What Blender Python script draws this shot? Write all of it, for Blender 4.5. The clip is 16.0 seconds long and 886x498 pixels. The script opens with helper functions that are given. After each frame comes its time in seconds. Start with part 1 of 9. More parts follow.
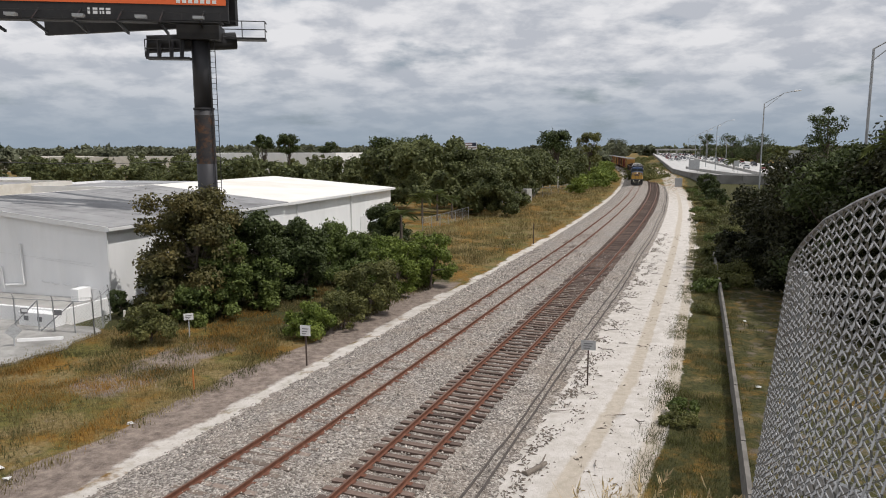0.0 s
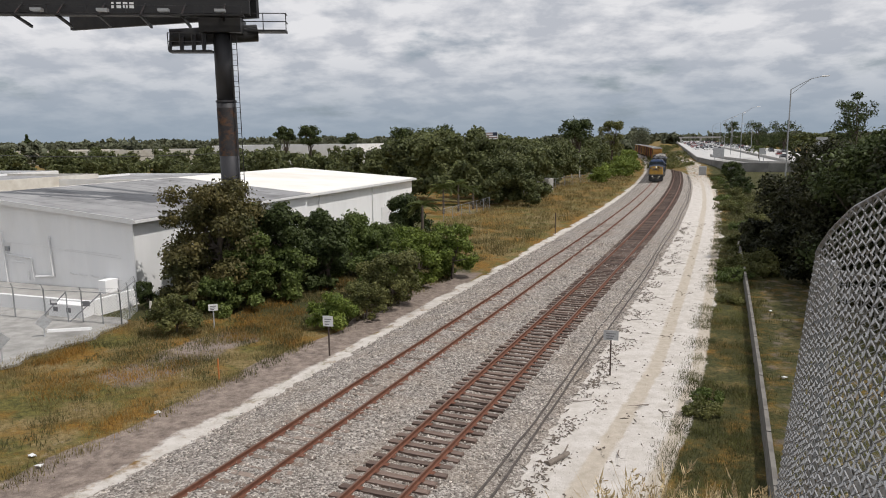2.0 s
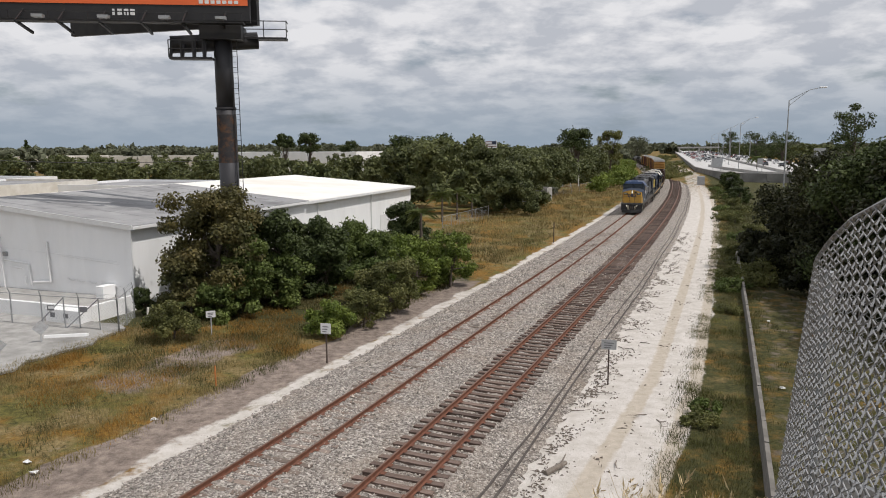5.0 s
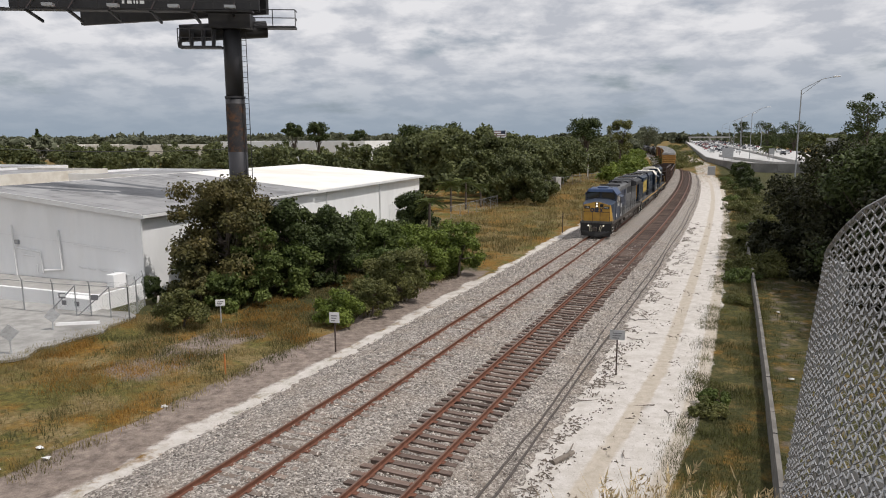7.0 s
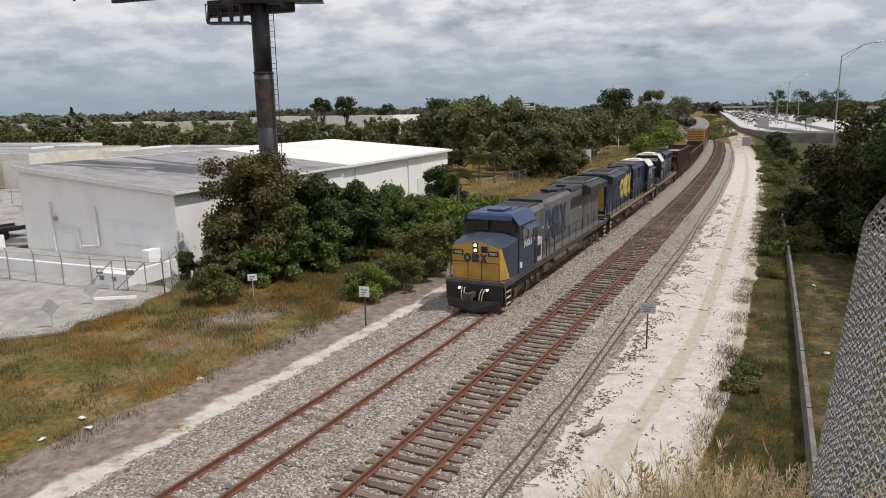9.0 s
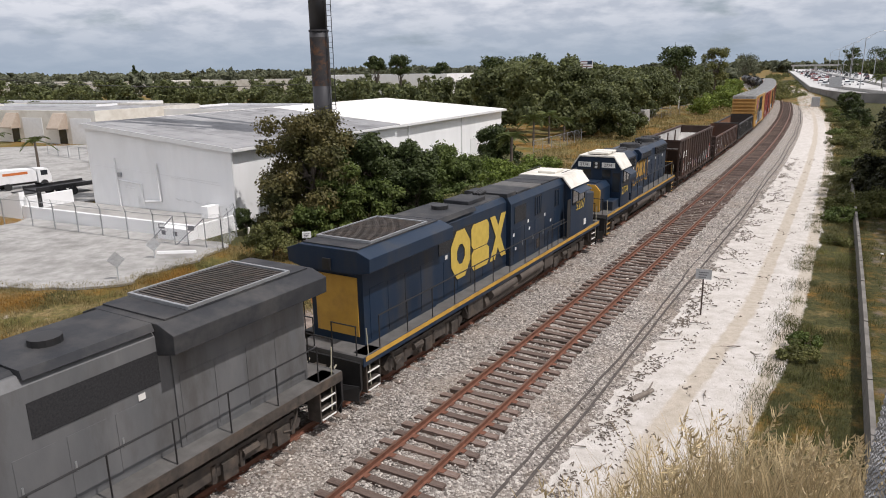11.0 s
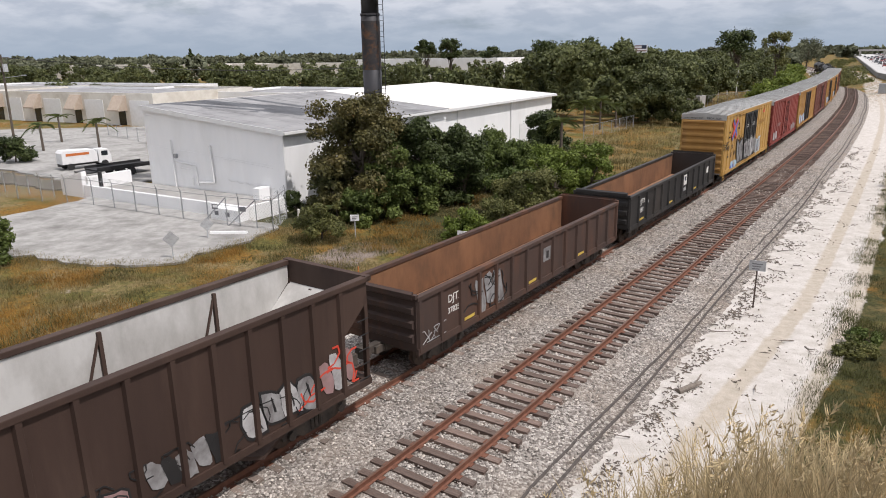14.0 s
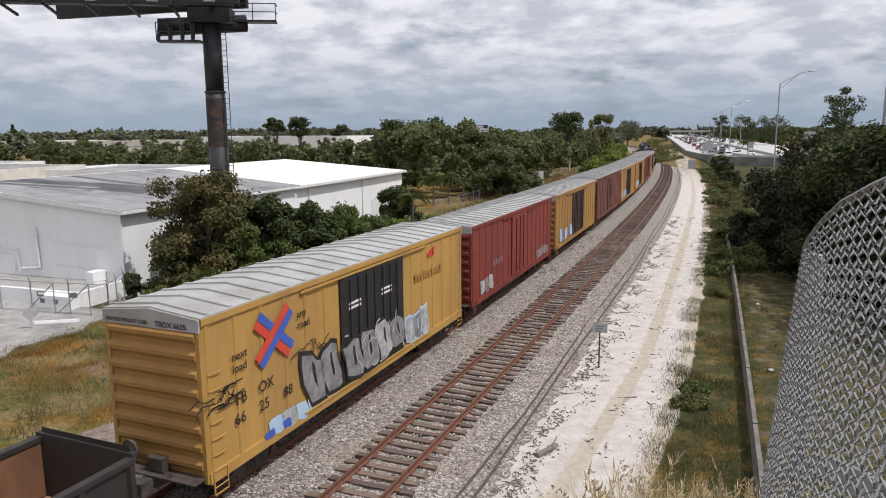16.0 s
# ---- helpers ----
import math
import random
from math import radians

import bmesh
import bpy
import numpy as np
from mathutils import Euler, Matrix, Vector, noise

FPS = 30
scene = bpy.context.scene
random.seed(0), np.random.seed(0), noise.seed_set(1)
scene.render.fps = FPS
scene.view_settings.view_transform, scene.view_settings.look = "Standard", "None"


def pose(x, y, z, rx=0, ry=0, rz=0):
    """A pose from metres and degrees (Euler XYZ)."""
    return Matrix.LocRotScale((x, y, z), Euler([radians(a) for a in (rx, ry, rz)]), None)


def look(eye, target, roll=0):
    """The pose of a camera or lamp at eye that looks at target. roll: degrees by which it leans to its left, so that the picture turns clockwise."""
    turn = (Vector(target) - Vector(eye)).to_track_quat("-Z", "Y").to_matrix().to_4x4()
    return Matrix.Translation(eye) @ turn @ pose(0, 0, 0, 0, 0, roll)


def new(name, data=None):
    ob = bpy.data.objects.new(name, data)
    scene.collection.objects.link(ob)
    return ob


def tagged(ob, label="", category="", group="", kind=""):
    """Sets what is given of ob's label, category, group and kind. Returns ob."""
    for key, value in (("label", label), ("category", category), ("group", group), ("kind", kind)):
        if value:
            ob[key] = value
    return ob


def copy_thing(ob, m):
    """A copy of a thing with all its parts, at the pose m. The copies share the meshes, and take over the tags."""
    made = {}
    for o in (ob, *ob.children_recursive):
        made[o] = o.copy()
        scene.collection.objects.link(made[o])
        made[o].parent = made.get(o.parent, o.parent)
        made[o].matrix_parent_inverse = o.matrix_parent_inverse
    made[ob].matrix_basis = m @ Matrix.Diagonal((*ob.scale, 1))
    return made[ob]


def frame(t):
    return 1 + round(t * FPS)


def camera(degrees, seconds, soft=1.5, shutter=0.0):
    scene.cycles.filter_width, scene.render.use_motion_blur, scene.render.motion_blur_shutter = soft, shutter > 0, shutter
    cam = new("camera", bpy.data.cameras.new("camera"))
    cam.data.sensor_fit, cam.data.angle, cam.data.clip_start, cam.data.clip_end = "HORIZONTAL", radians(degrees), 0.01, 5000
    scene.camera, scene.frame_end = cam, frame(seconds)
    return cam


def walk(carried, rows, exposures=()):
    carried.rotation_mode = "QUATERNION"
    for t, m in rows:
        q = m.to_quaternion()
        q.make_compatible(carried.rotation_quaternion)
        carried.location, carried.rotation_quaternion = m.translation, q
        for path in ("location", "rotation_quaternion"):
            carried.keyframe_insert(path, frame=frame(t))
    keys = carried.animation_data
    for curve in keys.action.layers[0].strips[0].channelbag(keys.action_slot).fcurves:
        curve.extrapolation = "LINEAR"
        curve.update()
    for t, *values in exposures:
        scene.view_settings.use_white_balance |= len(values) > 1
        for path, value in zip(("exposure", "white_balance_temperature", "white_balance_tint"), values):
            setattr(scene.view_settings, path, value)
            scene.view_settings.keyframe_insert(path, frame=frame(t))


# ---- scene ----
CAM_Z = 10.108
RAIL_Z = 0.6          # top of rail above the field
cam = camera(65.32, 16.0, soft=1.0)
walk(cam, [
    (0.0, pose(0, 0, CAM_Z, 81.718, 0.186, 0.042)),
    (0.5, pose(0, 0, CAM_Z, 81.453, 0.273, 0.881)),
    (1.0, pose(0, 0, CAM_Z, 81.022, 0.256, 1.853)),
    (1.5, pose(0, 0, CAM_Z, 80.662, 0.827, 1.669)),
    (2.0, pose(0, 0, CAM_Z, 80.932, 0.730, 1.749)),
    (2.5, pose(0, 0, CAM_Z, 81.367, 0.523, 1.638)),
    (3.0, pose(0, 0, CAM_Z, 81.427, 0.476, 1.567)),
    (3.5, pose(0, 0, CAM_Z, 81.550, 0.350, 1.600)),
    (4.0, pose(0, 0, CAM_Z, 81.653, 0.380, 1.590)),
    (6.5, pose(0, 0, CAM_Z, 81.101, 0.101, 2.090)),
    (7.0, pose(0, 0, CAM_Z, 80.751, 0.250, 2.407)),
    (7.5, pose(0, 0, CAM_Z, 80.409, 0.392, 2.497)),
    (8.0, pose(0, 0, CAM_Z, 80.020, 0.273, 2.835)),
    (8.5, pose(0, 0, CAM_Z, 78.900, 0.216, 3.200)),
    (9.0, pose(0, 0, CAM_Z, 78.629, 0.985, 4.697)),
    (11.5, pose(0, 0, CAM_Z, 74.754, 0.932, 10.553)),
    (12.0, pose(0, 0, CAM_Z, 74.207, 1.224, 13.136)),
    (12.5, pose(0, 0, CAM_Z, 72.890, 1.239, 17.514)),
    (13.0, pose(0, 0, CAM_Z, 72.344, 1.155, 19.260)),
    (13.5, pose(0, 0, CAM_Z, 73.907, 1.118, 15.298)),
    (14.0, pose(0, 0, CAM_Z, 74.258, 0.811, 13.107)),
    (14.5, pose(0, 0, CAM_Z, 75.027, 0.563, 11.215)),
    (15.0, pose(0, 0, CAM_Z, 76.546, 0.601, 7.345)),
    (15.5, pose(0, 0, CAM_Z, 78.774, 0.697, 3.412)),
    (16.0, pose(0, 0, CAM_Z, 80.304, 0.400, 0.963)),
], exposures=((0.0, -0.20, 6380, 12), (9.0, -0.16, 6400, 13), (11.5, 0.08, 6300, 15), (14.5, 0.10, 6300, 15), (16.0, -0.06, 6230, 14)))

# ---------------------------------------------------------------- light
SUN_TO = Vector((0.47, -0.19, 0.862)).normalized()
scene.view_settings.exposure = 0.0
world = bpy.data.worlds.new("sky")
scene.world = world
world.use_nodes = True


def build_sky():
    nt = world.node_tree
    nt.nodes.clear()
    N = nt.nodes.new
    L = nt.links.new
    out = N("ShaderNodeOutputWorld")
    bg = N("ShaderNodeBackground")
    sky = N("ShaderNodeTexSky")
    sky.sky_type = "NISHITA"
    sky.sun_disc = False
    sky.sun_elevation = math.asin(SUN_TO.z)
    sky.sun_rotation = math.atan2(SUN_TO.x, SUN_TO.y)
    sky.dust_density = 1.6
    sky.air_density = 1.0
    tc = N("ShaderNodeTexCoord")
    sep = N("ShaderNodeSeparateXYZ")
    L(tc.outputs["Generated"], sep.inputs[0])
    # cloud sheet: direction projected on a plane overhead
    up = N("ShaderNodeMath"); up.operation = "MAXIMUM"; up.inputs[1].default_value = 0.0
    L(sep.outputs["Z"], up.inputs[0])
    den = N("ShaderNodeMath"); den.operation = "ADD"; den.inputs[1].default_value = 0.26
    L(up.outputs[0], den.inputs[0])
    dx = N("ShaderNodeMath"); dx.operation = "DIVIDE"
    dy = N("ShaderNodeMath"); dy.operation = "DIVIDE"
    L(sep.outputs["X"], dx.inputs[0]); L(den.outputs[0], dx.inputs[1])
    L(sep.outputs["Y"], dy.inputs[0]); L(den.outputs[0], dy.inputs[1])
    cmb = N("ShaderNodeCombineXYZ")
    L(dx.outputs[0], cmb.inputs[0]); L(dy.outputs[0], cmb.inputs[1])
    n1 = N("ShaderNodeTexNoise"); n1.inputs["Scale"].default_value = 2.2; n1.inputs["Detail"].default_value = 9; n1.inputs["Roughness"].default_value = 0.56
    n2 = N("ShaderNodeTexNoise"); n2.inputs["Scale"].default_value = 5.2; n2.inputs["Detail"].default_value = 10; n2.inputs["Roughness"].default_value = 0.56; n2.inputs["Distortion"].default_value = 0.12
    off = N("ShaderNodeVectorMath"); off.operation = "ADD"; off.inputs[1].default_value = (3.1, 7.4, 1.9)
    L(cmb.outputs[0], off.inputs[0])
    L(cmb.outputs[0], n1.inputs["Vector"]); L(off.outputs[0], n2.inputs["Vector"])
    cover = N("ShaderNodeMapRange"); cover.inputs["From Min"].default_value = 0.24; cover.inputs["From Max"].default_value = 0.46
    cover.interpolation_type = "SMOOTHSTEP"
    L(n1.outputs["Fac"], cover.inputs["Value"])
    cr = N("ShaderNodeValToRGB")
    cr.color_ramp.elements[0].position = 0.40; cr.color_ramp.elements[0].color = (7.5, 7.85, 8.4, 1)
    cr.color_ramp.elements[1].position = 0.60; cr.color_ramp.elements[1].color = (11.8, 11.8, 11.8, 1)
    L(n2.outputs["Fac"], cr.inputs[0])
    mix = N("ShaderNodeMix"); mix.data_type = "RGBA"
    L(cover.outputs[0], mix.inputs["Factor"])
    L(sky.outputs[0], mix.inputs[6]); L(cr.outputs[0], mix.inputs[7])
    # pale haze over the horizon
    hz = N("ShaderNodeMapRange"); hz.interpolation_type = "SMOOTHSTEP"
    hz.inputs["From Min"].default_value, hz.inputs["From Max"].default_value = -0.02, 0.15
    hz.inputs["To Min"].default_value, hz.inputs["To Max"].default_value = 1.0, 0.0
    L(sep.outputs["Z"], hz.inputs["Value"])
    mh = N("ShaderNodeMix"); mh.data_type = "RGBA"
    L(hz.outputs[0], mh.inputs["Factor"]); L(mix.outputs[2], mh.inputs[6])
    mh.inputs[7].default_value = (4.3, 5.3, 6.3, 1)
    L(mh.outputs[2], bg.inputs["Color"])
    bg.inputs["Strength"].default_value = 0.075
    L(bg.outputs[0], out.inputs[0])


build_sky()
sun = new("sun", bpy.data.lights.new("sun", "SUN"))
sun.data.energy = 3.3
sun.data.angle = radians(0.6)
sun.data.color = (1.0, 0.95, 0.87)
sun.matrix_world = look((0, 0, 60), Vector((0, 0, 60)) - SUN_TO)

# ---------------------------------------------------------------- helpers
def rgb(*c):
    return (c[0], c[1], c[2], 1.0)


def mat(name, a, b, scale=3.0, rough=0.8, metal=0.0, bump=0.25, fine=40.0, stain=None, stain_scale=0.6, amount=0.5,
        stretch=(1, 1, 1), jitter=0.0, island=0.0, spec=0.4):
    """Two tones by noise, stains by a larger noise, fine relief; jitter: tone by object; island: tone by loose piece."""
    m = bpy.data.materials.new(name)
    m.use_nodes = True
    nt = m.node_tree
    N, L = nt.nodes.new, nt.links.new
    bsdf = nt.nodes["Principled BSDF"]
    bsdf.inputs["Roughness"].default_value = rough
    bsdf.inputs["Metallic"].default_value = metal
    bsdf.inputs["Specular IOR Level"].default_value = spec
    tc = N("ShaderNodeTexCoord")
    mp = N("ShaderNodeMapping")
    mp.inputs["Scale"].default_value = stretch
    L(tc.outputs["Object"], mp.inputs[0])
    n = N("ShaderNodeTexNoise")
    n.inputs["Scale"].default_value = scale
    n.inputs["Detail"].default_value = 6
    n.inputs["Roughness"].default_value = 0.6
    L(mp.outputs[0], n.inputs["Vector"])
    r = N("ShaderNodeMapRange")
    r.inputs["From Min"].default_value, r.inputs["From Max"].default_value = 0.32, 0.68
    L(n.outputs["Fac"], r.inputs["Value"])
    mx = N("ShaderNodeMix"); mx.data_type = "RGBA"
    mx.inputs[6].default_value, mx.inputs[7].default_value = rgb(*a), rgb(*b)
    L(r.outputs[0], mx.inputs["Factor"])
    col = mx.outputs[2]
    if stain:
        n2 = N("ShaderNodeTexNoise")
        n2.inputs["Scale"].default_value = stain_scale
        n2.inputs["Detail"].default_value = 8
        n2.inputs["Roughness"].default_value = 0.65
        L(mp.outputs[0], n2.inputs["Vector"])
        r2 = N("ShaderNodeMapRange")
        r2.inputs["From Min"].default_value, r2.inputs["From Max"].default_value = 0.48, 0.68
        r2.inputs["To Max"].default_value = amount
        L(n2.outputs["Fac"], r2.inputs["Value"])
        m2 = N("ShaderNodeMix"); m2.data_type = "RGBA"
        L(r2.outputs[0], m2.inputs["Factor"])
        L(col, m2.inputs[6])
        m2.inputs[7].default_value = rgb(*stain)
        col = m2.outputs[2]
    if jitter or island:
        hs = N("ShaderNodeHueSaturation")
        if jitter:
            src = N("ShaderNodeObjectInfo").outputs["Random"]
            k = jitter
        else:
            src = N("ShaderNodeNewGeometry").outputs["Random Per Island"]
            k = island
        r3 = N("ShaderNodeMapRange")
        r3.inputs["To Min"].default_value, r3.inputs["To Max"].default_value = 1 - k, 1 + k
        L(src, r3.inputs["Value"])
        L(r3.outputs[0], hs.inputs["Value"])
        L(col, hs.inputs["Color"])
        col = hs.outputs[0]
    L(col, bsdf.inputs["Base Color"])
    if bump:
        n3 = N("ShaderNodeTexNoise")
        n3.inputs["Scale"].default_value = fine
        n3.inputs["Detail"].default_value = 4
        L(tc.outputs["Object"], n3.inputs["Vector"])
        bp = N("ShaderNodeBump")
        bp.inputs["Strength"].default_value = bump
        bp.inputs["Distance"].default_value = 0.02
        L(n3.outputs["Fac"], bp.inputs["Height"])
        L(bp.outputs[0], bsdf.inputs["Normal"])
    return m


def leaf_mat(name, a, b, through_light=0.24):
    m = mat(name, a, b, scale=0.5, rough=0.55, bump=0, island=0.35, spec=0.25, stain=tuple(k * 1.45 for k in b), stain_scale=0.09, amount=0.6)
    nt = m.node_tree
    bsdf = nt.nodes["Principled BSDF"]
    col = bsdf.inputs["Base Color"].links[0].from_socket
    tr = nt.nodes.new("ShaderNodeBsdfTranslucent")
    mixs = nt.nodes.new("ShaderNodeMixShader")
    mixs.inputs[0].default_value = through_light
    nt.links.new(col, tr.inputs["Color"])
    nt.links.new(bsdf.outputs[0], mixs.inputs[1])
    nt.links.new(tr.outputs[0], mixs.inputs[2])
    nt.links.new(mixs.outputs[0], nt.nodes["Material Output"].inputs["Surface"])
    return m


def glow_mat(name, c, strength):
    m = bpy.data.materials.new(name)
    m.use_nodes = True
    b = m.node_tree.nodes["Principled BSDF"]
    b.inputs["Base Color"].default_value = rgb(*c)
    b.inputs["Emission Color"].default_value = rgb(*c)
    b.inputs["Emission Strength"].default_value = strength
    return m


def glass_mat(name, c, rough=0.05):
    m = bpy.data.materials.new(name)
    m.use_nodes = True
    b = m.node_tree.nodes["Principled BSDF"]
    b.inputs["Base Color"].default_value = rgb(*c)
    b.inputs["Roughness"].default_value = rough
    b.inputs["Specular IOR Level"].default_value = 0.7
    return m


def box(bm, x0, x1, y0, y1, z0, z1, m=None):
    v = [bm.verts.new(p) for p in ((x0, y0, z0), (x1, y0, z0), (x1, y1, z0), (x0, y1, z0),
                                   (x0, y0, z1), (x1, y0, z1), (x1, y1, z1), (x0, y1, z1))]
    if m is not None:
        for q in v:
            q.co = m @ q.co
    for f in ((0, 3, 2, 1), (4, 5, 6, 7), (0, 1, 5, 4), (1, 2, 6, 5), (2, 3, 7, 6), (3, 0, 4, 7)):
        bm.faces.new([v[i] for i in f])
    return v


def cyl(bm, p, q, r, n=8, r2=None, caps=True):
    p, q = Vector(p), Vector(q)
    r2 = r if r2 is None else r2
    m = (q - p).to_track_quat("Z", "Y").to_matrix()
    a, b = [], []
    for i in range(n):
        t = 2 * math.pi * i / n
        w = m @ Vector((math.cos(t), math.sin(t), 0))
        a.append(bm.verts.new(p + w * r))
        b.append(bm.verts.new(q + w * r2))
    for i in range(n):
        j = (i + 1) % n
        bm.faces.new((a[i], a[j], b[j], b[i]))
    if caps:
        bm.faces.new(a[::-1])
        bm.faces.new(b)


def prism(bm, outline, x0, x1, axis="x"):
    """An outline of (y, z) pushed along x, or of (x, z) along y, or of (x, y) along z."""
    def at(p, k):
        return {"x": (k, p[0], p[1]), "y": (p[0], k, p[1]), "z": (p[0], p[1], k)}[axis]
    a = [bm.verts.new(at(p, x0)) for p in outline]
    b = [bm.verts.new(at(p, x1)) for p in outline]
    n = len(outline)
    for i in range(n):
        j = (i + 1) % n
        bm.faces.new((a[i], a[j], b[j], b[i]))
    bm.faces.new(a[::-1])
    bm.faces.new(b)


def bar(bm, p, q, w, h=None):
    """A rectangular bar from p to q."""
    p, q = Vector(p), Vector(q)
    h = w if h is None else h
    d = q - p
    m = Matrix.Translation(p) @ d.to_track_quat("Y", "Z").to_matrix().to_4x4()
    box(bm, -w / 2, w / 2, 0, d.length, -h / 2, h / 2, m)


def B():
    return bmesh.new()


def part(name, bm, material, parent=None, label="", m=None, smooth=False, bevel=0.0):
    if bevel:
        bmesh.ops.bevel(bm, geom=bm.edges[:], offset=bevel, segments=2, affect="EDGES", profile=0.6)
    bmesh.ops.recalc_face_normals(bm, faces=bm.faces[:])
    me = bpy.data.meshes.new(name)
    bm.to_mesh(me)
    bm.free()
    me.materials.append(material)
    if smooth:
        me.polygons.foreach_set("use_smooth", [True] * len(me.polygons))
    ob = new(name, me)
    if parent is not None:
        ob.parent = parent
    if m is not None:
        ob.matrix_basis = m
    if label:
        ob["label"] = label
    return ob


def mesh_part(name, verts, faces, material, parent=None, m=None, smooth=False):
    """verts (n, 3), faces (k, c): all faces with the same number of corners."""
    verts = np.asarray(verts, dtype=np.float32)
    faces = np.asarray(faces, dtype=np.int32)
    me = bpy.data.meshes.new(name)
    me.vertices.add(len(verts))
    me.vertices.foreach_set("co", verts.ravel())
    k, c = faces.shape
    me.loops.add(k * c)
    me.loops.foreach_set("vertex_index", faces.ravel())
    me.polygons.add(k)
    me.polygons.foreach_set("loop_start", np.arange(0, k * c, c, dtype=np.int32))
    me.polygons.foreach_set("use_smooth", np.full(k, smooth))
    me.update(calc_edges=True)
    me.materials.append(material)
    ob = new(name, me)
    if parent is not None:
        ob.parent = parent
    if m is not None:
        ob.matrix_basis = m
    return ob


def thing(name, label, category, m=None, group="", kind=""):
    ob = new(name)
    ob.empty_display_size = 0.3
    if m is not None:
        ob.matrix_basis = m
    return tagged(ob, label, category, group, kind)


def lettering(text, size, material, parent, m, name="lettering", align="LEFT"):
    cu = bpy.data.curves.new(name, "FONT")
    cu.body, cu.size, cu.extrude, cu.align_x = text, size, 0.004, align
    cu.resolution_u = 3
    tmp = bpy.data.objects.new(name, cu)
    scene.collection.objects.link(tmp)
    dg = bpy.context.evaluated_depsgraph_get()
    me = bpy.data.meshes.new_from_object(tmp.evaluated_get(dg))
    bpy.data.objects.remove(tmp)
    bpy.data.curves.remove(cu)
    me.materials.clear()
    me.materials.append(material)
    ob = new(name, me)
    ob.parent = parent
    ob.matrix_basis = m
    return ob


# ---------------------------------------------------------------- the line of the railway
def build_line():
    s = np.arange(-130.0, 760.0, 0.5)
    q = s / 100
    a = 21.7983 - 1.3204 * q - 2.0223 * q * q + 0.502 * q ** 3
    q2 = 2.2
    a2 = 21.7983 - 1.3204 * q2 - 2.0223 * q2 * q2 + 0.502 * q2 ** 3
    a = np.where(s > 220, a2 - 3.4 * (q - q2), a)
    q0 = -0.3
    a0 = 21.7983 - 1.3204 * q0 - 2.0223 * q0 * q0 + 0.502 * q0 ** 3
    a = np.where(s < -30, a0, a)
    a = np.radians(a)
    x = np.concatenate([[0], np.cumsum((np.sin(a[1:]) + np.sin(a[:-1])) * 0.25)])
    y = np.concatenate([[0], np.cumsum((np.cos(a[1:]) + np.cos(a[:-1])) * 0.25)])
    i = int(np.argmin(np.abs(s)))
    return s, x - x[i] - 6.0891, y - y[i] + 20, a


LINE_S, LINE_X, LINE_Y, LINE_A = build_line()
SEP = 4.21            # between the two tracks
HWY = pose(76.2, 231.2, 0, 0, 0, -16.1)      # the highway's parapet, y along it
HWY_Z = 2.3


def on_line(s, d=0.0):
    """World x, y and heading (radians, clockwise from +y) at s metres along the line, d metres to its right."""
    x, y, a = (np.interp(s, LINE_S, k) for k in (LINE_X, LINE_Y, LINE_A))
    return x + d * np.cos(a), y - d * np.sin(a), a


def beside(s, d, z=0.0, turn=0.0):
    """A pose whose y runs along the line."""
    x, y, a = on_line(s, d)
    return pose(float(x), float(y), z, 0, 0, -math.degrees(float(a)) + turn)


def line_coords(x, y):
    """s and d of many points."""
    x, y = np.asarray(x, float), np.asarray(y, float)
    S, X, Y, A = LINE_S[::8], LINE_X[::8], LINE_Y[::8], LINE_A[::8]
    idx = np.empty(len(x), int)
    for k in range(0, len(x), 4000):
        idx[k:k + 4000] = np.argmin((x[k:k + 4000, None] - X) ** 2 + (y[k:k + 4000, None] - Y) ** 2, axis=1)
    ex, ey = x - X[idx], y - Y[idx]
    along = ex * np.sin(A[idx]) + ey * np.cos(A[idx])
    return S[idx] + along, ex * np.cos(A[idx]) - ey * np.sin(A[idx]) + 0 * along


def sweep(name, profile, s_list, material, parent=None, z=0.0, closed=True, label="", smooth=False):
    """A profile of (d, z) carried along the line."""
    prof = np.array(profile)
    rows = []
    for s in s_list:
        x, y, _ = on_line(s, prof[:, 0])
        rows.append(np.stack([x, y, prof[:, 1] + z], 1))
    v = np.concatenate(rows)
    n, k = len(prof), len(s_list)
    f = []
    for i in range(k - 1):
        for j in range(n if closed else n - 1):
            j2 = (j + 1) % n
            f.append((i * n + j, (i + 1) * n + j, (i + 1) * n + j2, i * n + j2))
    ob = mesh_part(name, v, f, material, parent, smooth=smooth)
    if label:
        ob["label"] = label
    return ob


# ---------------------------------------------------------------- materials
M_STONE = mat("loose stone", (0.52, 0.47, 0.42), (0.20, 0.18, 0.165), scale=3, rough=0.95, bump=0.3, island=0.6)
M_RAIL = mat("rusty rail steel", (0.215, 0.095, 0.06), (0.13, 0.058, 0.038), scale=6, rough=0.75, metal=0.2, bump=0.3)
M_RAILTOP = mat("worn rail head", (0.24, 0.15, 0.11), (0.16, 0.09, 0.065), scale=8, rough=0.45, metal=0.6, bump=0.1)
M_TIE = mat("weathered timber", (0.175, 0.125, 0.102), (0.085, 0.060, 0.050), scale=4, rough=0.95, bump=0.7, fine=18, stretch=(1, 6, 6), stain=(0.20, 0.16, 0.14), stain_scale=1.5, jitter=0.35)
M_TIE_OLD = mat("buried timber", (0.24, 0.19, 0.16), (0.15, 0.12, 0.10), scale=4, rough=0.95, bump=0.5, fine=18, stretch=(1, 6, 6), jitter=0.3)
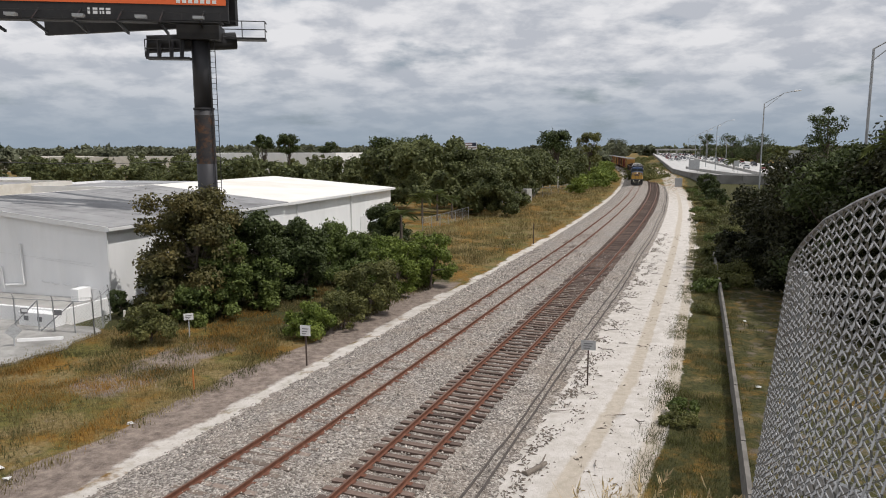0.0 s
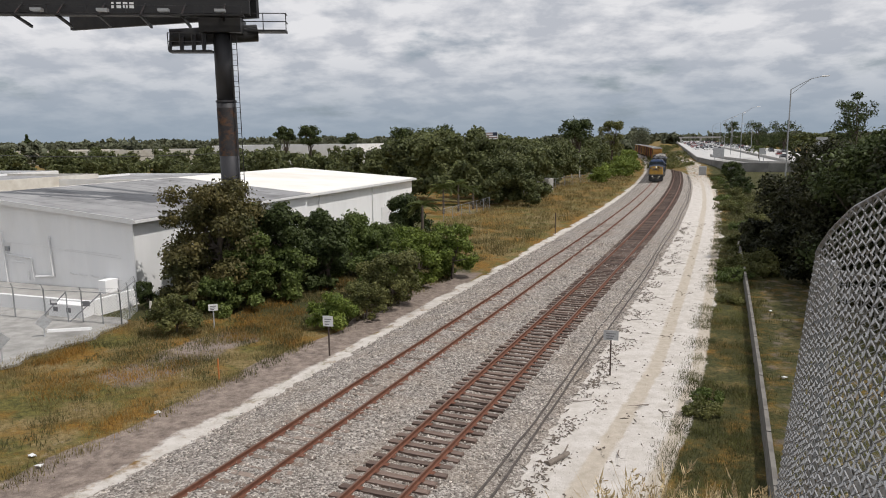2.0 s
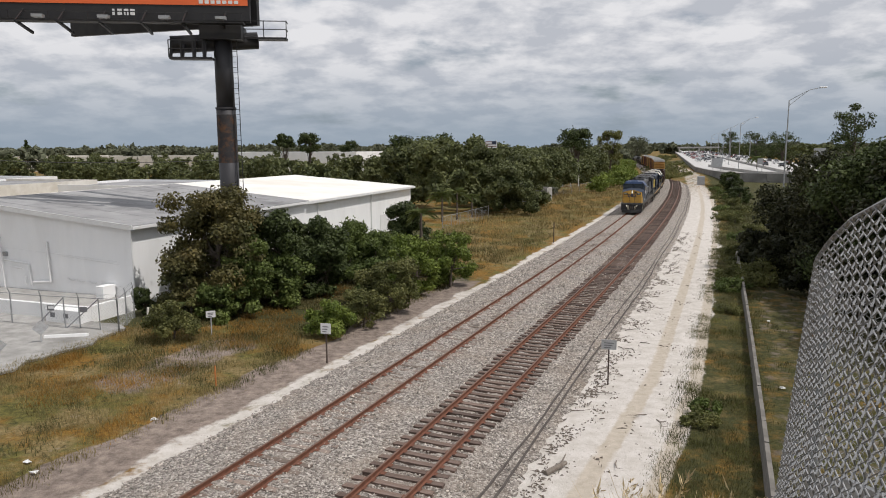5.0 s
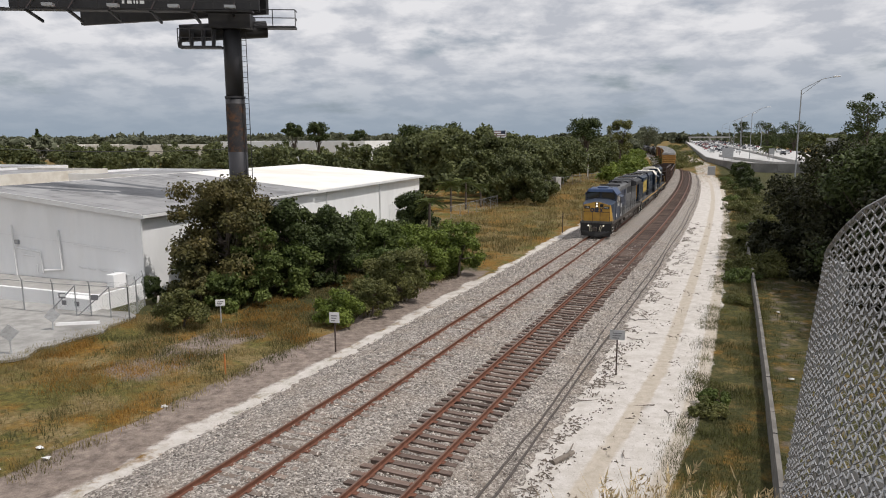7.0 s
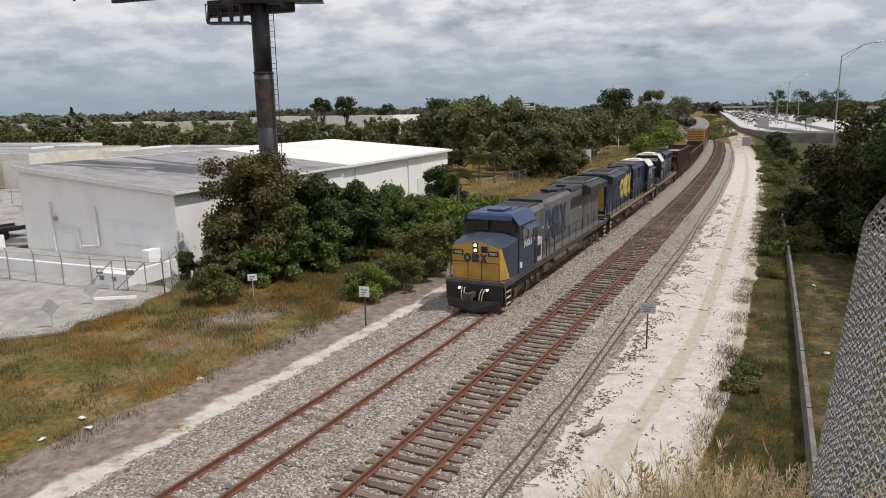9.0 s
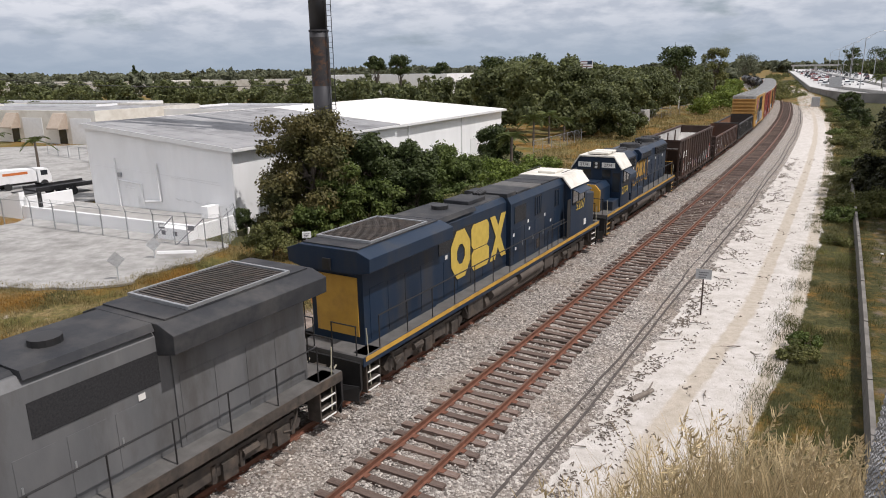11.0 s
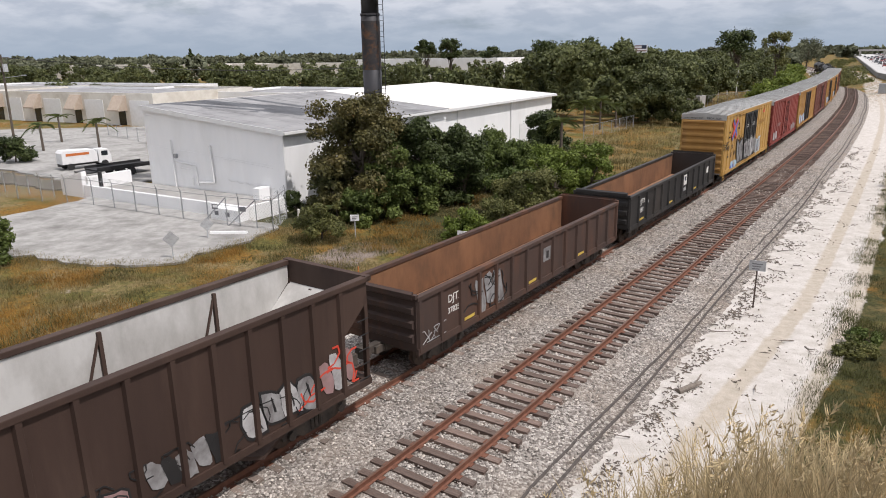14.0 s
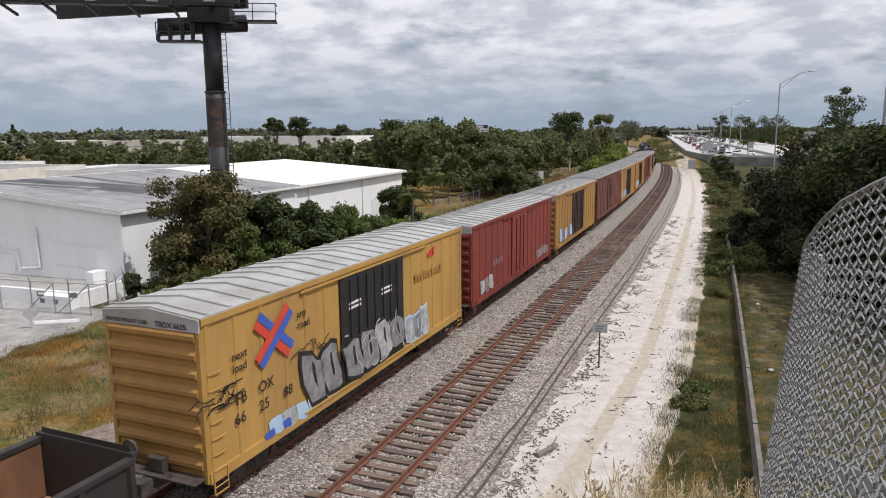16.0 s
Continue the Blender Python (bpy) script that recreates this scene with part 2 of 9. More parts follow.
M_WHITE = mat("white painted wall", (0.87, 0.87, 0.87), (0.82, 0.825, 0.83), scale=0.8, rough=0.8, bump=0.12, fine=14, stain=(0.70, 0.70, 0.69), stain_scale=0.35, amount=0.4, stretch=(1, 1, 0.35))
M_WHITE_ROOF = mat("white coated roof", (0.82, 0.81, 0.78), (0.74, 0.72, 0.67), scale=0.25, rough=0.7, bump=0.1, fine=6, stain=(0.66, 0.61, 0.52), stain_scale=0.12, amount=0.5)
M_GREY_ROOF = mat("grey roll roofing", (0.25, 0.25, 0.255), (0.33, 0.33, 0.335), scale=0.6, rough=0.9, bump=0.25, fine=9, stain=(0.11, 0.11, 0.115), stain_scale=0.22, amount=0.85)
M_TRIM = mat("white metal trim", (0.78, 0.78, 0.78), (0.7, 0.7, 0.7), scale=2, rough=0.5, bump=0.05)
M_CONCRETE = mat("worn concrete", (0.42, 0.41, 0.39), (0.32, 0.31, 0.295), scale=1.2, rough=0.92, bump=0.3, fine=25, stain=(0.24, 0.23, 0.21), stain_scale=0.4, amount=0.6)
M_LOT = mat("bleached asphalt lot", (0.40, 0.39, 0.375), (0.27, 0.265, 0.25), scale=1.6, rough=0.95, bump=0.4, fine=22, stain=(0.15, 0.145, 0.135), stain_scale=0.32, amount=0.85)
M_ROADWAY = mat("bright concrete carriageway", (0.52, 0.515, 0.505), (0.45, 0.445, 0.435), scale=0.2, rough=0.9, bump=0.1, stain=(0.5, 0.49, 0.47), stain_scale=0.05, amount=0.4)
M_WALLDARK = mat("weathered dark concrete", (0.25, 0.245, 0.235), (0.18, 0.176, 0.168), scale=0.5, rough=0.92, bump=0.2, stain=(0.12, 0.118, 0.11), stain_scale=0.3, amount=0.6)
M_STEEL = mat("galvanised steel", (0.42, 0.43, 0.44), (0.33, 0.34, 0.35), scale=6, rough=0.5, metal=0.7, bump=0.1)
M_DARKSTEEL = mat("dark painted steel", (0.022, 0.022, 0.025), (0.035, 0.034, 0.034), scale=2, rough=0.55, metal=0.2, bump=0.1)
M_POLE = mat("weathered black pole", (0.030, 0.030, 0.034), (0.055, 0.055, 0.06), scale=0.8, rough=0.5, metal=0.25, bump=0.1, stain=(0.075, 0.045, 0.03), stain_scale=0.9, amount=0.15, stretch=(1, 1, 0.5))
M_RUSTBAND = mat("rust and old paint", (0.026, 0.026, 0.029), (0.048, 0.044, 0.044), scale=2.2, rough=0.8, bump=0.3, stain=(0.16, 0.07, 0.028), stain_scale=2.4, amount=0.75)
M_ORANGE = mat("orange poster vinyl", (0.80, 0.16, 0.045), (0.74, 0.14, 0.04), scale=0.4, rough=0.5, bump=0)
M_CABLE = mat("black conduit", (0.06, 0.052, 0.048), (0.10, 0.085, 0.075), scale=5, rough=0.8, bump=0.1)
M_SIGNBACK = mat("faded sign sheet", (0.46, 0.47, 0.48), (0.36, 0.37, 0.38), scale=6, rough=0.6, bump=0.05, stain=(0.28, 0.27, 0.26), stain_scale=3)
M_SIGNDARK = mat("faded dark print", (0.14, 0.14, 0.15), (0.19, 0.19, 0.20), scale=9, rough=0.7, bump=0)
M_POST = mat("rusty post", (0.06, 0.045, 0.04), (0.10, 0.07, 0.055), scale=8, rough=0.85, bump=0.2)
M_WOODSTICK = mat("dead wood", (0.12, 0.10, 0.085), (0.22, 0.19, 0.16), scale=6, rough=0.95, bump=0.4, jitter=0.3)
M_GLASSDARK = glass_mat("dark window glass", (0.02, 0.025, 0.03))
M_TAN = mat("tan stucco", (0.72, 0.69, 0.63), (0.65, 0.62, 0.56), scale=0.6, rough=0.9, bump=0.2, stain=(0.45, 0.40, 0.33), stain_scale=0.3)
M_AWNING = mat("beige shingle awning", (0.46, 0.38, 0.31), (0.38, 0.31, 0.25), scale=2, rough=0.9, bump=0.3)
M_PALEGREEN = mat("pale green stucco", (0.72, 0.76, 0.69), (0.66, 0.70, 0.63), scale=0.6, rough=0.9, bump=0.15, stain=(0.5, 0.54, 0.46), stain_scale=0.3)


def ballast_material():
    """Crushed stone: cells of their own tone and height, dirtier patches over them."""
    m = bpy.data.materials.new("ballast stone")
    m.use_nodes = True
    nt = m.node_tree
    N, L = nt.nodes.new, nt.links.new
    bsdf = nt.nodes["Principled BSDF"]
    bsdf.inputs["Roughness"].default_value = 0.95
    bsdf.inputs["Specular IOR Level"].default_value = 0.2
    tc = N("ShaderNodeTexCoord")
    cells = N("ShaderNodeTexVoronoi")
    cells.inputs["Scale"].default_value = 17.0
    L(tc.outputs["Object"], cells.inputs["Vector"])
    sep = N("ShaderNodeSeparateColor")
    L(cells.outputs["Color"], sep.inputs[0])
    ramp = N("ShaderNodeValToRGB")
    for k, (at, c) in enumerate(((0.0, (0.095, 0.082, 0.074)), (0.35, (0.225, 0.20, 0.18)), (0.7, (0.345, 0.315, 0.285)), (1.0, (0.58, 0.54, 0.495)))):
        e = ramp.color_ramp.elements[k] if k < 2 else ramp.color_ramp.elements.new(at)
        e.position, e.color = at, rgb(*c)
    L(sep.outputs[0], ramp.inputs[0])
    dirt = N("ShaderNodeTexNoise")
    dirt.inputs["Scale"].default_value, dirt.inputs["Detail"].default_value = 0.5, 8
    L(tc.outputs["Object"], dirt.inputs["Vector"])
    fac = N("ShaderNodeMapRange")
    fac.inputs["From Min"].default_value, fac.inputs["From Max"].default_value, fac.inputs["To Max"].default_value = 0.45, 0.7, 0.5
    L(dirt.outputs["Fac"], fac.inputs["Value"])
    mx = N("ShaderNodeMix"); mx.data_type = "RGBA"
    L(fac.outputs[0], mx.inputs["Factor"]); L(ramp.outputs[0], mx.inputs[6])
    mx.inputs[7].default_value = rgb(0.30, 0.245, 0.195)
    L(mx.outputs[2], bsdf.inputs["Base Color"])
    bp = N("ShaderNodeBump")
    bp.inputs["Strength"].default_value, bp.inputs["Distance"].default_value = 1.0, 0.05
    bp.invert = True
    L(cells.outputs["Distance"], bp.inputs["Height"])
    L(bp.outputs[0], bsdf.inputs["Normal"])
    return m


M_BALLAST = ballast_material()


def ground_material():
    """Field: grass and dry patches, dirt and sand where the masks say so, broken up by noise."""
    m = bpy.data.materials.new("field ground")
    m.use_nodes = True
    nt = m.node_tree
    N, L = nt.nodes.new, nt.links.new
    bsdf = nt.nodes["Principled BSDF"]
    bsdf.inputs["Roughness"].default_value = 0.95
    bsdf.inputs["Specular IOR Level"].default_value = 0.15
    tc = N("ShaderNodeTexCoord")

    def noise_at(scale, detail=6, rough=0.6):
        n = N("ShaderNodeTexNoise")
        n.inputs["Scale"].default_value, n.inputs["Detail"].default_value, n.inputs["Roughness"].default_value = scale, detail, rough
        L(tc.outputs["Object"], n.inputs["Vector"])
        return n.outputs["Fac"]

    def ramp(src, lo, hi):
        r = N("ShaderNodeMapRange")
        r.inputs["From Min"].default_value, r.inputs["From Max"].default_value = lo, hi
        L(src, r.inputs["Value"])
        return r.outputs[0]

    def blend(fac, a, b):
        x = N("ShaderNodeMix"); x.data_type = "RGBA"
        L(fac, x.inputs["Factor"])
        for k, c in ((6, a), (7, b)):
            if isinstance(c, tuple):
                x.inputs[k].default_value = rgb(*c)
            else:
                L(c, x.inputs[k])
        return x.outputs[2]

    def masked(attr, amp, scale):
        at = N("ShaderNodeAttribute"); at.attribute_name = attr
        sub = N("ShaderNodeMath"); sub.operation = "SUBTRACT"; sub.inputs[1].default_value = 0.5
        L(noise_at(scale, 8, 0.7), sub.inputs[0])
        mul = N("ShaderNodeMath"); mul.operation = "MULTIPLY_ADD"; mul.inputs[1].default_value = amp
        L(sub.outputs[0], mul.inputs[0]); L(at.outputs["Fac"], mul.inputs[2])
        return ramp(mul.outputs[0], 0.42, 0.58)

    green = blend(ramp(noise_at(3.5, 8, 0.7), 0.38, 0.62), (0.058, 0.060, 0.018), (0.165, 0.145, 0.045))
    dry = blend(ramp(noise_at(5.0, 8, 0.7), 0.38, 0.62), (0.120, 0.088, 0.036), (0.28, 0.215, 0.105))
    grass = blend(ramp(noise_at(0.22, 6, 0.7), 0.46, 0.55), green, dry)
    rusty = blend(ramp(noise_at(0.17, 6, 0.7), 0.47, 0.57), grass, blend(ramp(noise_at(6.0, 8, 0.7), 0.38, 0.62), (0.125, 0.062, 0.013), (0.27, 0.155, 0.035)))
    rusty = blend(ramp(noise_at(1.7, 8, 0.8), 0.54, 0.64), rusty, (0.050, 0.046, 0.017))
    bare = blend(ramp(noise_at(0.45, 8, 0.7), 0.62, 0.68), rusty, (0.36, 0.31, 0.25))
    lush = blend(masked("lush", 0.8, 0.9), bare, blend(ramp(noise_at(4.0, 8, 0.7), 0.36, 0.64), (0.030, 0.035, 0.014), (0.084, 0.079, 0.031)))
    dirt_c = blend(ramp(noise_at(2.2, 10, 0.75), 0.38, 0.62), (0.32, 0.265, 0.225), (0.145, 0.115, 0.10))
    c = blend(masked("dirt", 0.9, 1.1), lush, dirt_c)
    sand_c = blend(ramp(noise_at(1.4, 8, 0.7), 0.4, 0.7), (0.61, 0.575, 0.54), (0.45, 0.415, 0.37))
    sand_d = blend(ramp(noise_at(7.5, 10, 0.8), 0.57, 0.66), sand_c, (0.27, 0.235, 0.20))
    sand_d = blend(ramp(noise_at(0.9, 10, 0.8), 0.60, 0.68), sand_d, (0.26, 0.22, 0.185))
    c = blend(masked("sand", 0.75, 1.3), c, sand_d)
    c = blend(masked("rut", 0.55, 1.4), c, blend(ramp(noise_at(3.0, 6), 0.35, 0.65), (0.52, 0.462, 0.39), (0.42, 0.37, 0.305)))
    L(c, bsdf.inputs["Base Color"])
    bp = N("ShaderNodeBump")
    bp.inputs["Strength"].default_value = 0.6
    bp.inputs["Distance"].default_value = 0.10
    L(noise_at(12, 8, 0.75), bp.inputs["Height"])
    L(bp.outputs[0], bsdf.inputs["Normal"])
    return m


M_GROUND = ground_material()


# ---------------------------------------------------------------- ground
def smooth01(x):
    x = np.clip(x, 0, 1)
    return x * x * (3 - 2 * x)


def band(d, a, b, soft):
    return smooth01((d - a) / soft + 0.5) * smooth01((b - d) / soft + 0.5)


def build_ground():
    def steps(*spans):
        out = [np.arange(a, b, k) for a, b, k in spans]
        return np.unique(np.round(np.concatenate(out), 4))
    v = steps((-3000, -200, 200), (-200, -40, 20), (-40, -6, 1.0), (-6, 60, 0.42), (60, 140, 1.2), (140, 330, 4), (330, 700, 30), (700, 4601, 260))
    u = steps((-4000, -200, 190), (-200, -46, 7), (-46, -26, 0.9), (-26, 26, 0.34), (26, 70, 2.4), (70, 200, 15), (200, 4001, 190))
    th = math.radians(20.5)
    U, V = np.meshgrid(u, v)
    X = -6.0 + U * math.cos(th) + V * math.sin(th)
    Y = 20.0 - U * math.sin(th) + V * math.cos(th)
    x, y = X.ravel(), Y.ravel()
    s, d = line_coords(x, y)
    nz = np.array([noise.noise((a * 0.35, b * 0.35, 0.0)) for a, b in zip(x, y)])
    n2 = np.array([noise.noise((a * 0.06, b * 0.06, 5.0)) for a, b in zip(x, y)])
    near = smooth01((400 - np.hypot(x, y)) / 200)
    z = near * (0.05 * nz + 0.10 * n2) * smooth01((np.abs(d - 2) - 6.5) / 4)
    # the field sinks under the ballast
    z -= 0.25 * band(d, -3.0, 7.3, 1.2) * near
    # sand road, its two ruts and the crown between them
    rut_a = np.interp(s, [-10, 1.6, 13.7, 30, 60, 120, 170], [8.5, 9.05, 9.85, 9.75, 9.5, 9.3, 9.2])
    rut_b = rut_a + np.interp(s, [-10, 1.6, 13.7, 30], [2.0, 2.0, 1.75, 1.7])
    ruts = band(d, rut_a - .38, rut_a + .38, 0.6) + 0.9 * band(d, rut_b - .40, rut_b + .40, 0.7)
    z -= 0.07 * ruts * near
    z += 0.045 * (band(d, rut_a - .75, rut_a - .45, 0.3) + band(d, rut_a + .45, rut_a + .7, 0.3)) * near
    # rise of the highway embankment
    rise = smooth01((d - 15.0) / 5.0) * smooth01((s - 95) / 50) * smooth01((90 - d) / 20)
    z += 1.0 * rise * near
    inv = HWY.inverted()
    hx = inv[0][0] * x + inv[0][1] * y + inv[0][3]
    hy = inv[1][0] * x + inv[1][1] * y + inv[1][3]
    foot = np.interp(hy, [-60, -46, -33, 0], [12, 5.6, 3.0, 0])
    bank = smooth01((hx - foot + 15) / 13) * smooth01((hy + 62) / 30) * smooth01((14 - hx) / 12)
    z = np.maximum(z, 1.7 * bank)
    # the abutment slope below the camera
    r = np.hypot(x - 2.0, y + 3.0)
    z = np.maximum(z, np.where((d > 7.5), 9.3 - 0.92 * np.maximum(r - 3.0, 0), -9))
    n = len(u)
    k = np.arange(len(u) * len(v)).reshape(len(v), len(u))
    f = np.stack([k[:-1, :-1], k[:-1, 1:], k[1:, 1:], k[1:, :-1]], -1).reshape(-1, 4)
    ob = mesh_part("ground", np.stack([x, y, z], 1), f, M_GROUND, smooth=True)
    near_s = smooth01((360 - s) / 60)
    masks = {
        "sand": np.maximum(np.maximum(band(d, 6.6, 11.35 + 0.45 * nz + np.interp(s, [-5, 2, 14], [-.3, 0, .4]), 1.0) * np.interp(s, [0, 30, 80, 130, 175], [1, 1, .72, .58, .5]), 0.59 * band(d, -4.75 + 0.5 * nz, -3.1, 0.8)) * near_s,
                           0.50 * band(d, 7.5, 11.5, 2) * near_s),
        "rut": 0.78 * ruts * near_s * smooth01((170 - s) / 20),
        "dirt": np.maximum(band(d, -6.9 + 0.7 * nz, -4.4, 0.9) * smooth01((40 - s) / 16),
                           np.maximum(0.62 * band(d, -13, -9, 2.5) * band(s, 3, 13, 4), 0.41 * band(d, 13.8, 24, 2) * band(s, -5, 60, 8))),
        "lush": np.maximum(np.maximum(band(d, -15.5, -5.5, 3) * band(s, 15, 34, 6), band(d, -40, -15, 3) * band(s, 12, 60, 6)),
                           np.maximum(0.56 * band(d, 11.2, 26, 1.0) * near_s * smooth01((90 - s) / 30), 0.62 * band(d, 12, 60, 3) * band(s, 55, 420, 20))),
    }
    for name, w in masks.items():
        at = ob.data.attributes.new(name, "FLOAT", "POINT")
        at.data.foreach_set("value", w.astype(np.float32))
    tagged(ob, "patchy dry grass field with white sand and dirt", "ground", kind="structure")


build_ground()


# ---------------------------------------------------------------- railway
def long_steps():
    return np.concatenate([np.arange(-40, 120, 2.0), np.arange(120, 620, 5.0)])


def build_ballast():
    rng = np.random.default_rng(3)
    ss = np.concatenate([np.arange(-30, 45, 0.35), np.arange(45, 140, 1.0), np.arange(140, 620, 6.0)])
    dd = np.concatenate([np.arange(-4.3, -2.6, 0.22), np.arange(-2.6, 6.8, 0.30), np.arange(6.8, 8.0, 0.22)])
    # profile: shoulders at both sides, crown about the sleepers' tops
    zz = np.interp(dd, [-4.3, -3.4, -2.2, -1.6, 0, 1.6, 2.1, 2.6, 5.6, 6.4, 7.9], [-0.12, 0.08, 0.36, 0.43, 0.43, 0.42, 0.36, 0.36, 0.36, 0.20, -0.12])
    rows = []
    for s in ss:
        x, y, _ = on_line(s, dd)
        w = 0.025 if s < 60 else 0.01
        rows.append(np.stack([x, y, zz + rng.normal(0, w, len(dd))], 1))
    v = np.concatenate(rows)
    k = np.arange(len(v)).reshape(len(ss), len(dd))
    f = np.stack([k[:-1, :-1], k[:-1, 1:], k[1:, 1:], k[1:, :-1]], -1).reshape(-1, 4)
    ob = mesh_part("ballast", v, f, M_BALLAST, smooth=False)
    tagged(ob, "bed of grey and tan crushed stone ballast", "ballast", kind="stuff")
    # loose stones over the nearest stretch
    base = np.array([(1, 0, 0), (-1, 0, 0), (0, 1, 0), (0, -1, 0), (0, 0, 1), (0, 0, -1)], float)
    tri = np.array([(0, 2, 4), (2, 1, 4), (1, 3, 4), (3, 0, 4), (2, 0, 5), (1, 2, 5), (3, 1, 5), (0, 3, 5)])
    count = 34000
    s = -14 + 64 * rng.random(count) ** 1.6
    d = rng.uniform(-4.1, 7.2, count)
    x, y, _ = on_line(s, d)
    z = np.interp(d, dd, zz)
    size = rng.uniform(0.022, 0.055, count) * (1 + 0.012 * np.maximum(s, 0))
    pts = base[None] * (size[:, None, None] * rng.uniform(0.6, 1.25, (count, 6, 1)))
    t = rng.uniform(0, 6.283, count)
    c, sn = np.cos(t), np.sin(t)
    px = pts[..., 0] * c[:, None] - pts[..., 1] * sn[:, None]
    py = pts[..., 0] * sn[:, None] + pts[..., 1] * c[:, None]
    v = np.stack([px + x[:, None], py + y[:, None], pts[..., 2] * 0.8 + z[:, None] + 0.012], -1).reshape(-1, 3)
    f = (tri[None] + 6 * np.arange(count)[:, None, None]).reshape(-1, 3)
    ob = mesh_part("loose_ballast", v, f, M_STONE)
    tagged(ob, "loose grey ballast stones between the tracks", "stones", kind="stuff")


build_ballast()


def build_rails(d0, name, label):
    track = tagged(new(name), label, "railway track", kind="structure")
    for side in (-0.7525, 0.7525):
        w = d0 + side
        prof = [(w - .07, -0.17), (w - .07, -0.155), (w - .012, -0.14), (w - .012, -0.045), (w - .036, -0.035), (w - .036, -0.006), (w - .030, 0),
                (w + .030, 0), (w + .036, -0.006), (w + .036, -0.035), (w + .012, -0.045), (w + .012, -0.14), (w + .07, -0.155), (w + .07, -0.17)]
        rail = sweep("rail", prof, long_steps(), M_RAIL, track, z=RAIL_Z)
        sweep("rail_head", [(w - .028, 0.0), (w - .028, 0.003), (w + .028, 0.003), (w + .028, 0.0)], long_steps(), M_RAILTOP, rail, z=RAIL_Z)
    return track


def build_ties(track, d0, material, top, s0, s1, far, seed, height=0.17, spacing=0.53, half=1.3):
    rng = random.Random(seed)
    bm = B()
    box(bm, -half, half, -0.11, 0.11, -height, 0)
    for v in bm.verts:
        v.co.x += rng.uniform(-.02, .02)
    bmesh.ops.recalc_face_normals(bm, faces=bm.faces[:])
    me = bpy.data.meshes.new("tie")
    bm.to_mesh(me)
    bm.free()
    me.materials.append(material)
    bp = B()
    for k in (-0.7525, 0.7525):
        box(bp, k - .17, k + .17, -.09, .09, 0.0, 0.018)
    mp = bpy.data.meshes.new("tie_plate")
    bp.to_mesh(mp)
    bp.free()
    mp.materials.append(M_RAIL)
    s = s0
    while s < s1:
        m = beside(s, d0 + rng.uniform(-.05, .05), top + rng.uniform(-.012, .008), rng.uniform(-1.6, 1.6))
        t = new("tie", me)
        t.parent, t.matrix_basis = track, m
        if s < 30:
            p = new("tie_plate", mp)
            p.parent = t
        s += spacing + rng.uniform(-.03, .03)
    bm = B()
    while s < far:
        box(bm, -half, half, -0.11, 0.11, -height, 0, beside(s, d0, top, 0))
        s += spacing
    ob = part("far_ties", bm, material, track)
    ob["kind"] = "stuff"


track_near = build_rails(SEP, "railway_track_1", "rusty rails on weathered brown timber ties in ballast")
track_far = build_rails(0.0, "railway_track_2", "rusty rails with ties nearly buried in ballast")


# cables laid along the ballast's foot, and the dead sticks round them
def build_cables():
    for k, d in enumerate((6.62, 6.84)):
        rng = np.random.default_rng(20 + k)
        ss = np.concatenate([np.arange(-25, 60, 0.5), np.arange(60, 175, 2.0)])
        wob = np.cumsum(rng.normal(0, 0.012, len(ss)))
        wob -= np.interp(ss, ss, np.linspace(wob[0], wob[-1], len(ss)))
        bm = B()
        P = []
        for s, w in zip(ss, wob):
            x, y, _ = on_line(s, d + w + 0.06 * math.sin(s * 0.21 + k))
            P.append(Vector((float(x), float(y), 0.17 + 0.03 * k)))
        for a, b in zip(P[:-1], P[1:]):
            cyl(bm, a, b, 0.045, 6, caps=False)
        tagged(part("trackside_cable", bm, M_CABLE), "dark cable conduit lying along the foot of the ballast", "cable", group="trackside cables")


build_cables()


# ---------------------------------------------------------------- low wall beside the field of sand
M_WALLGREY = mat("stained grey boards", (0.23, 0.215, 0.195), (0.14, 0.13, 0.118), scale=1.6, rough=0.95, bump=0.3, stain=(0.09, 0.085, 0.075), stain_scale=0.9, amount=0.7, stretch=(1, 1, 0.4))


def build_low_wall():
    wall = tagged(new("low_wall"), "low weathered concrete barrier of joined panels", "wall", kind="structure")
    bm = B()
    for i in range(28):
        s = 1.5 + i * 1.9
        d = 14.35 - 0.022 * s
        m = beside(s, d, 0.0, 1.26)
        bm = B()
        top = 0.64 + 0.012 * math.sin(i * 2.3)
        prism(bm, [(-0.14, -0.1), (0.14, -0.1), (0.07, top), (-0.07, top)], 0, 1.87, "y")
        part("panel", bm, M_WALLGREY, wall, m=m)


build_low_wall()


# ---------------------------------------------------------------- buildings
WALL_TURN = -18.0     # walls run 18 degrees right of straight ahead


def house_frame(x, y, turn=WALL_TURN):
    """x along the front to the right, y to the back."""
    return pose(x, y, 0, 0, 0, turn)


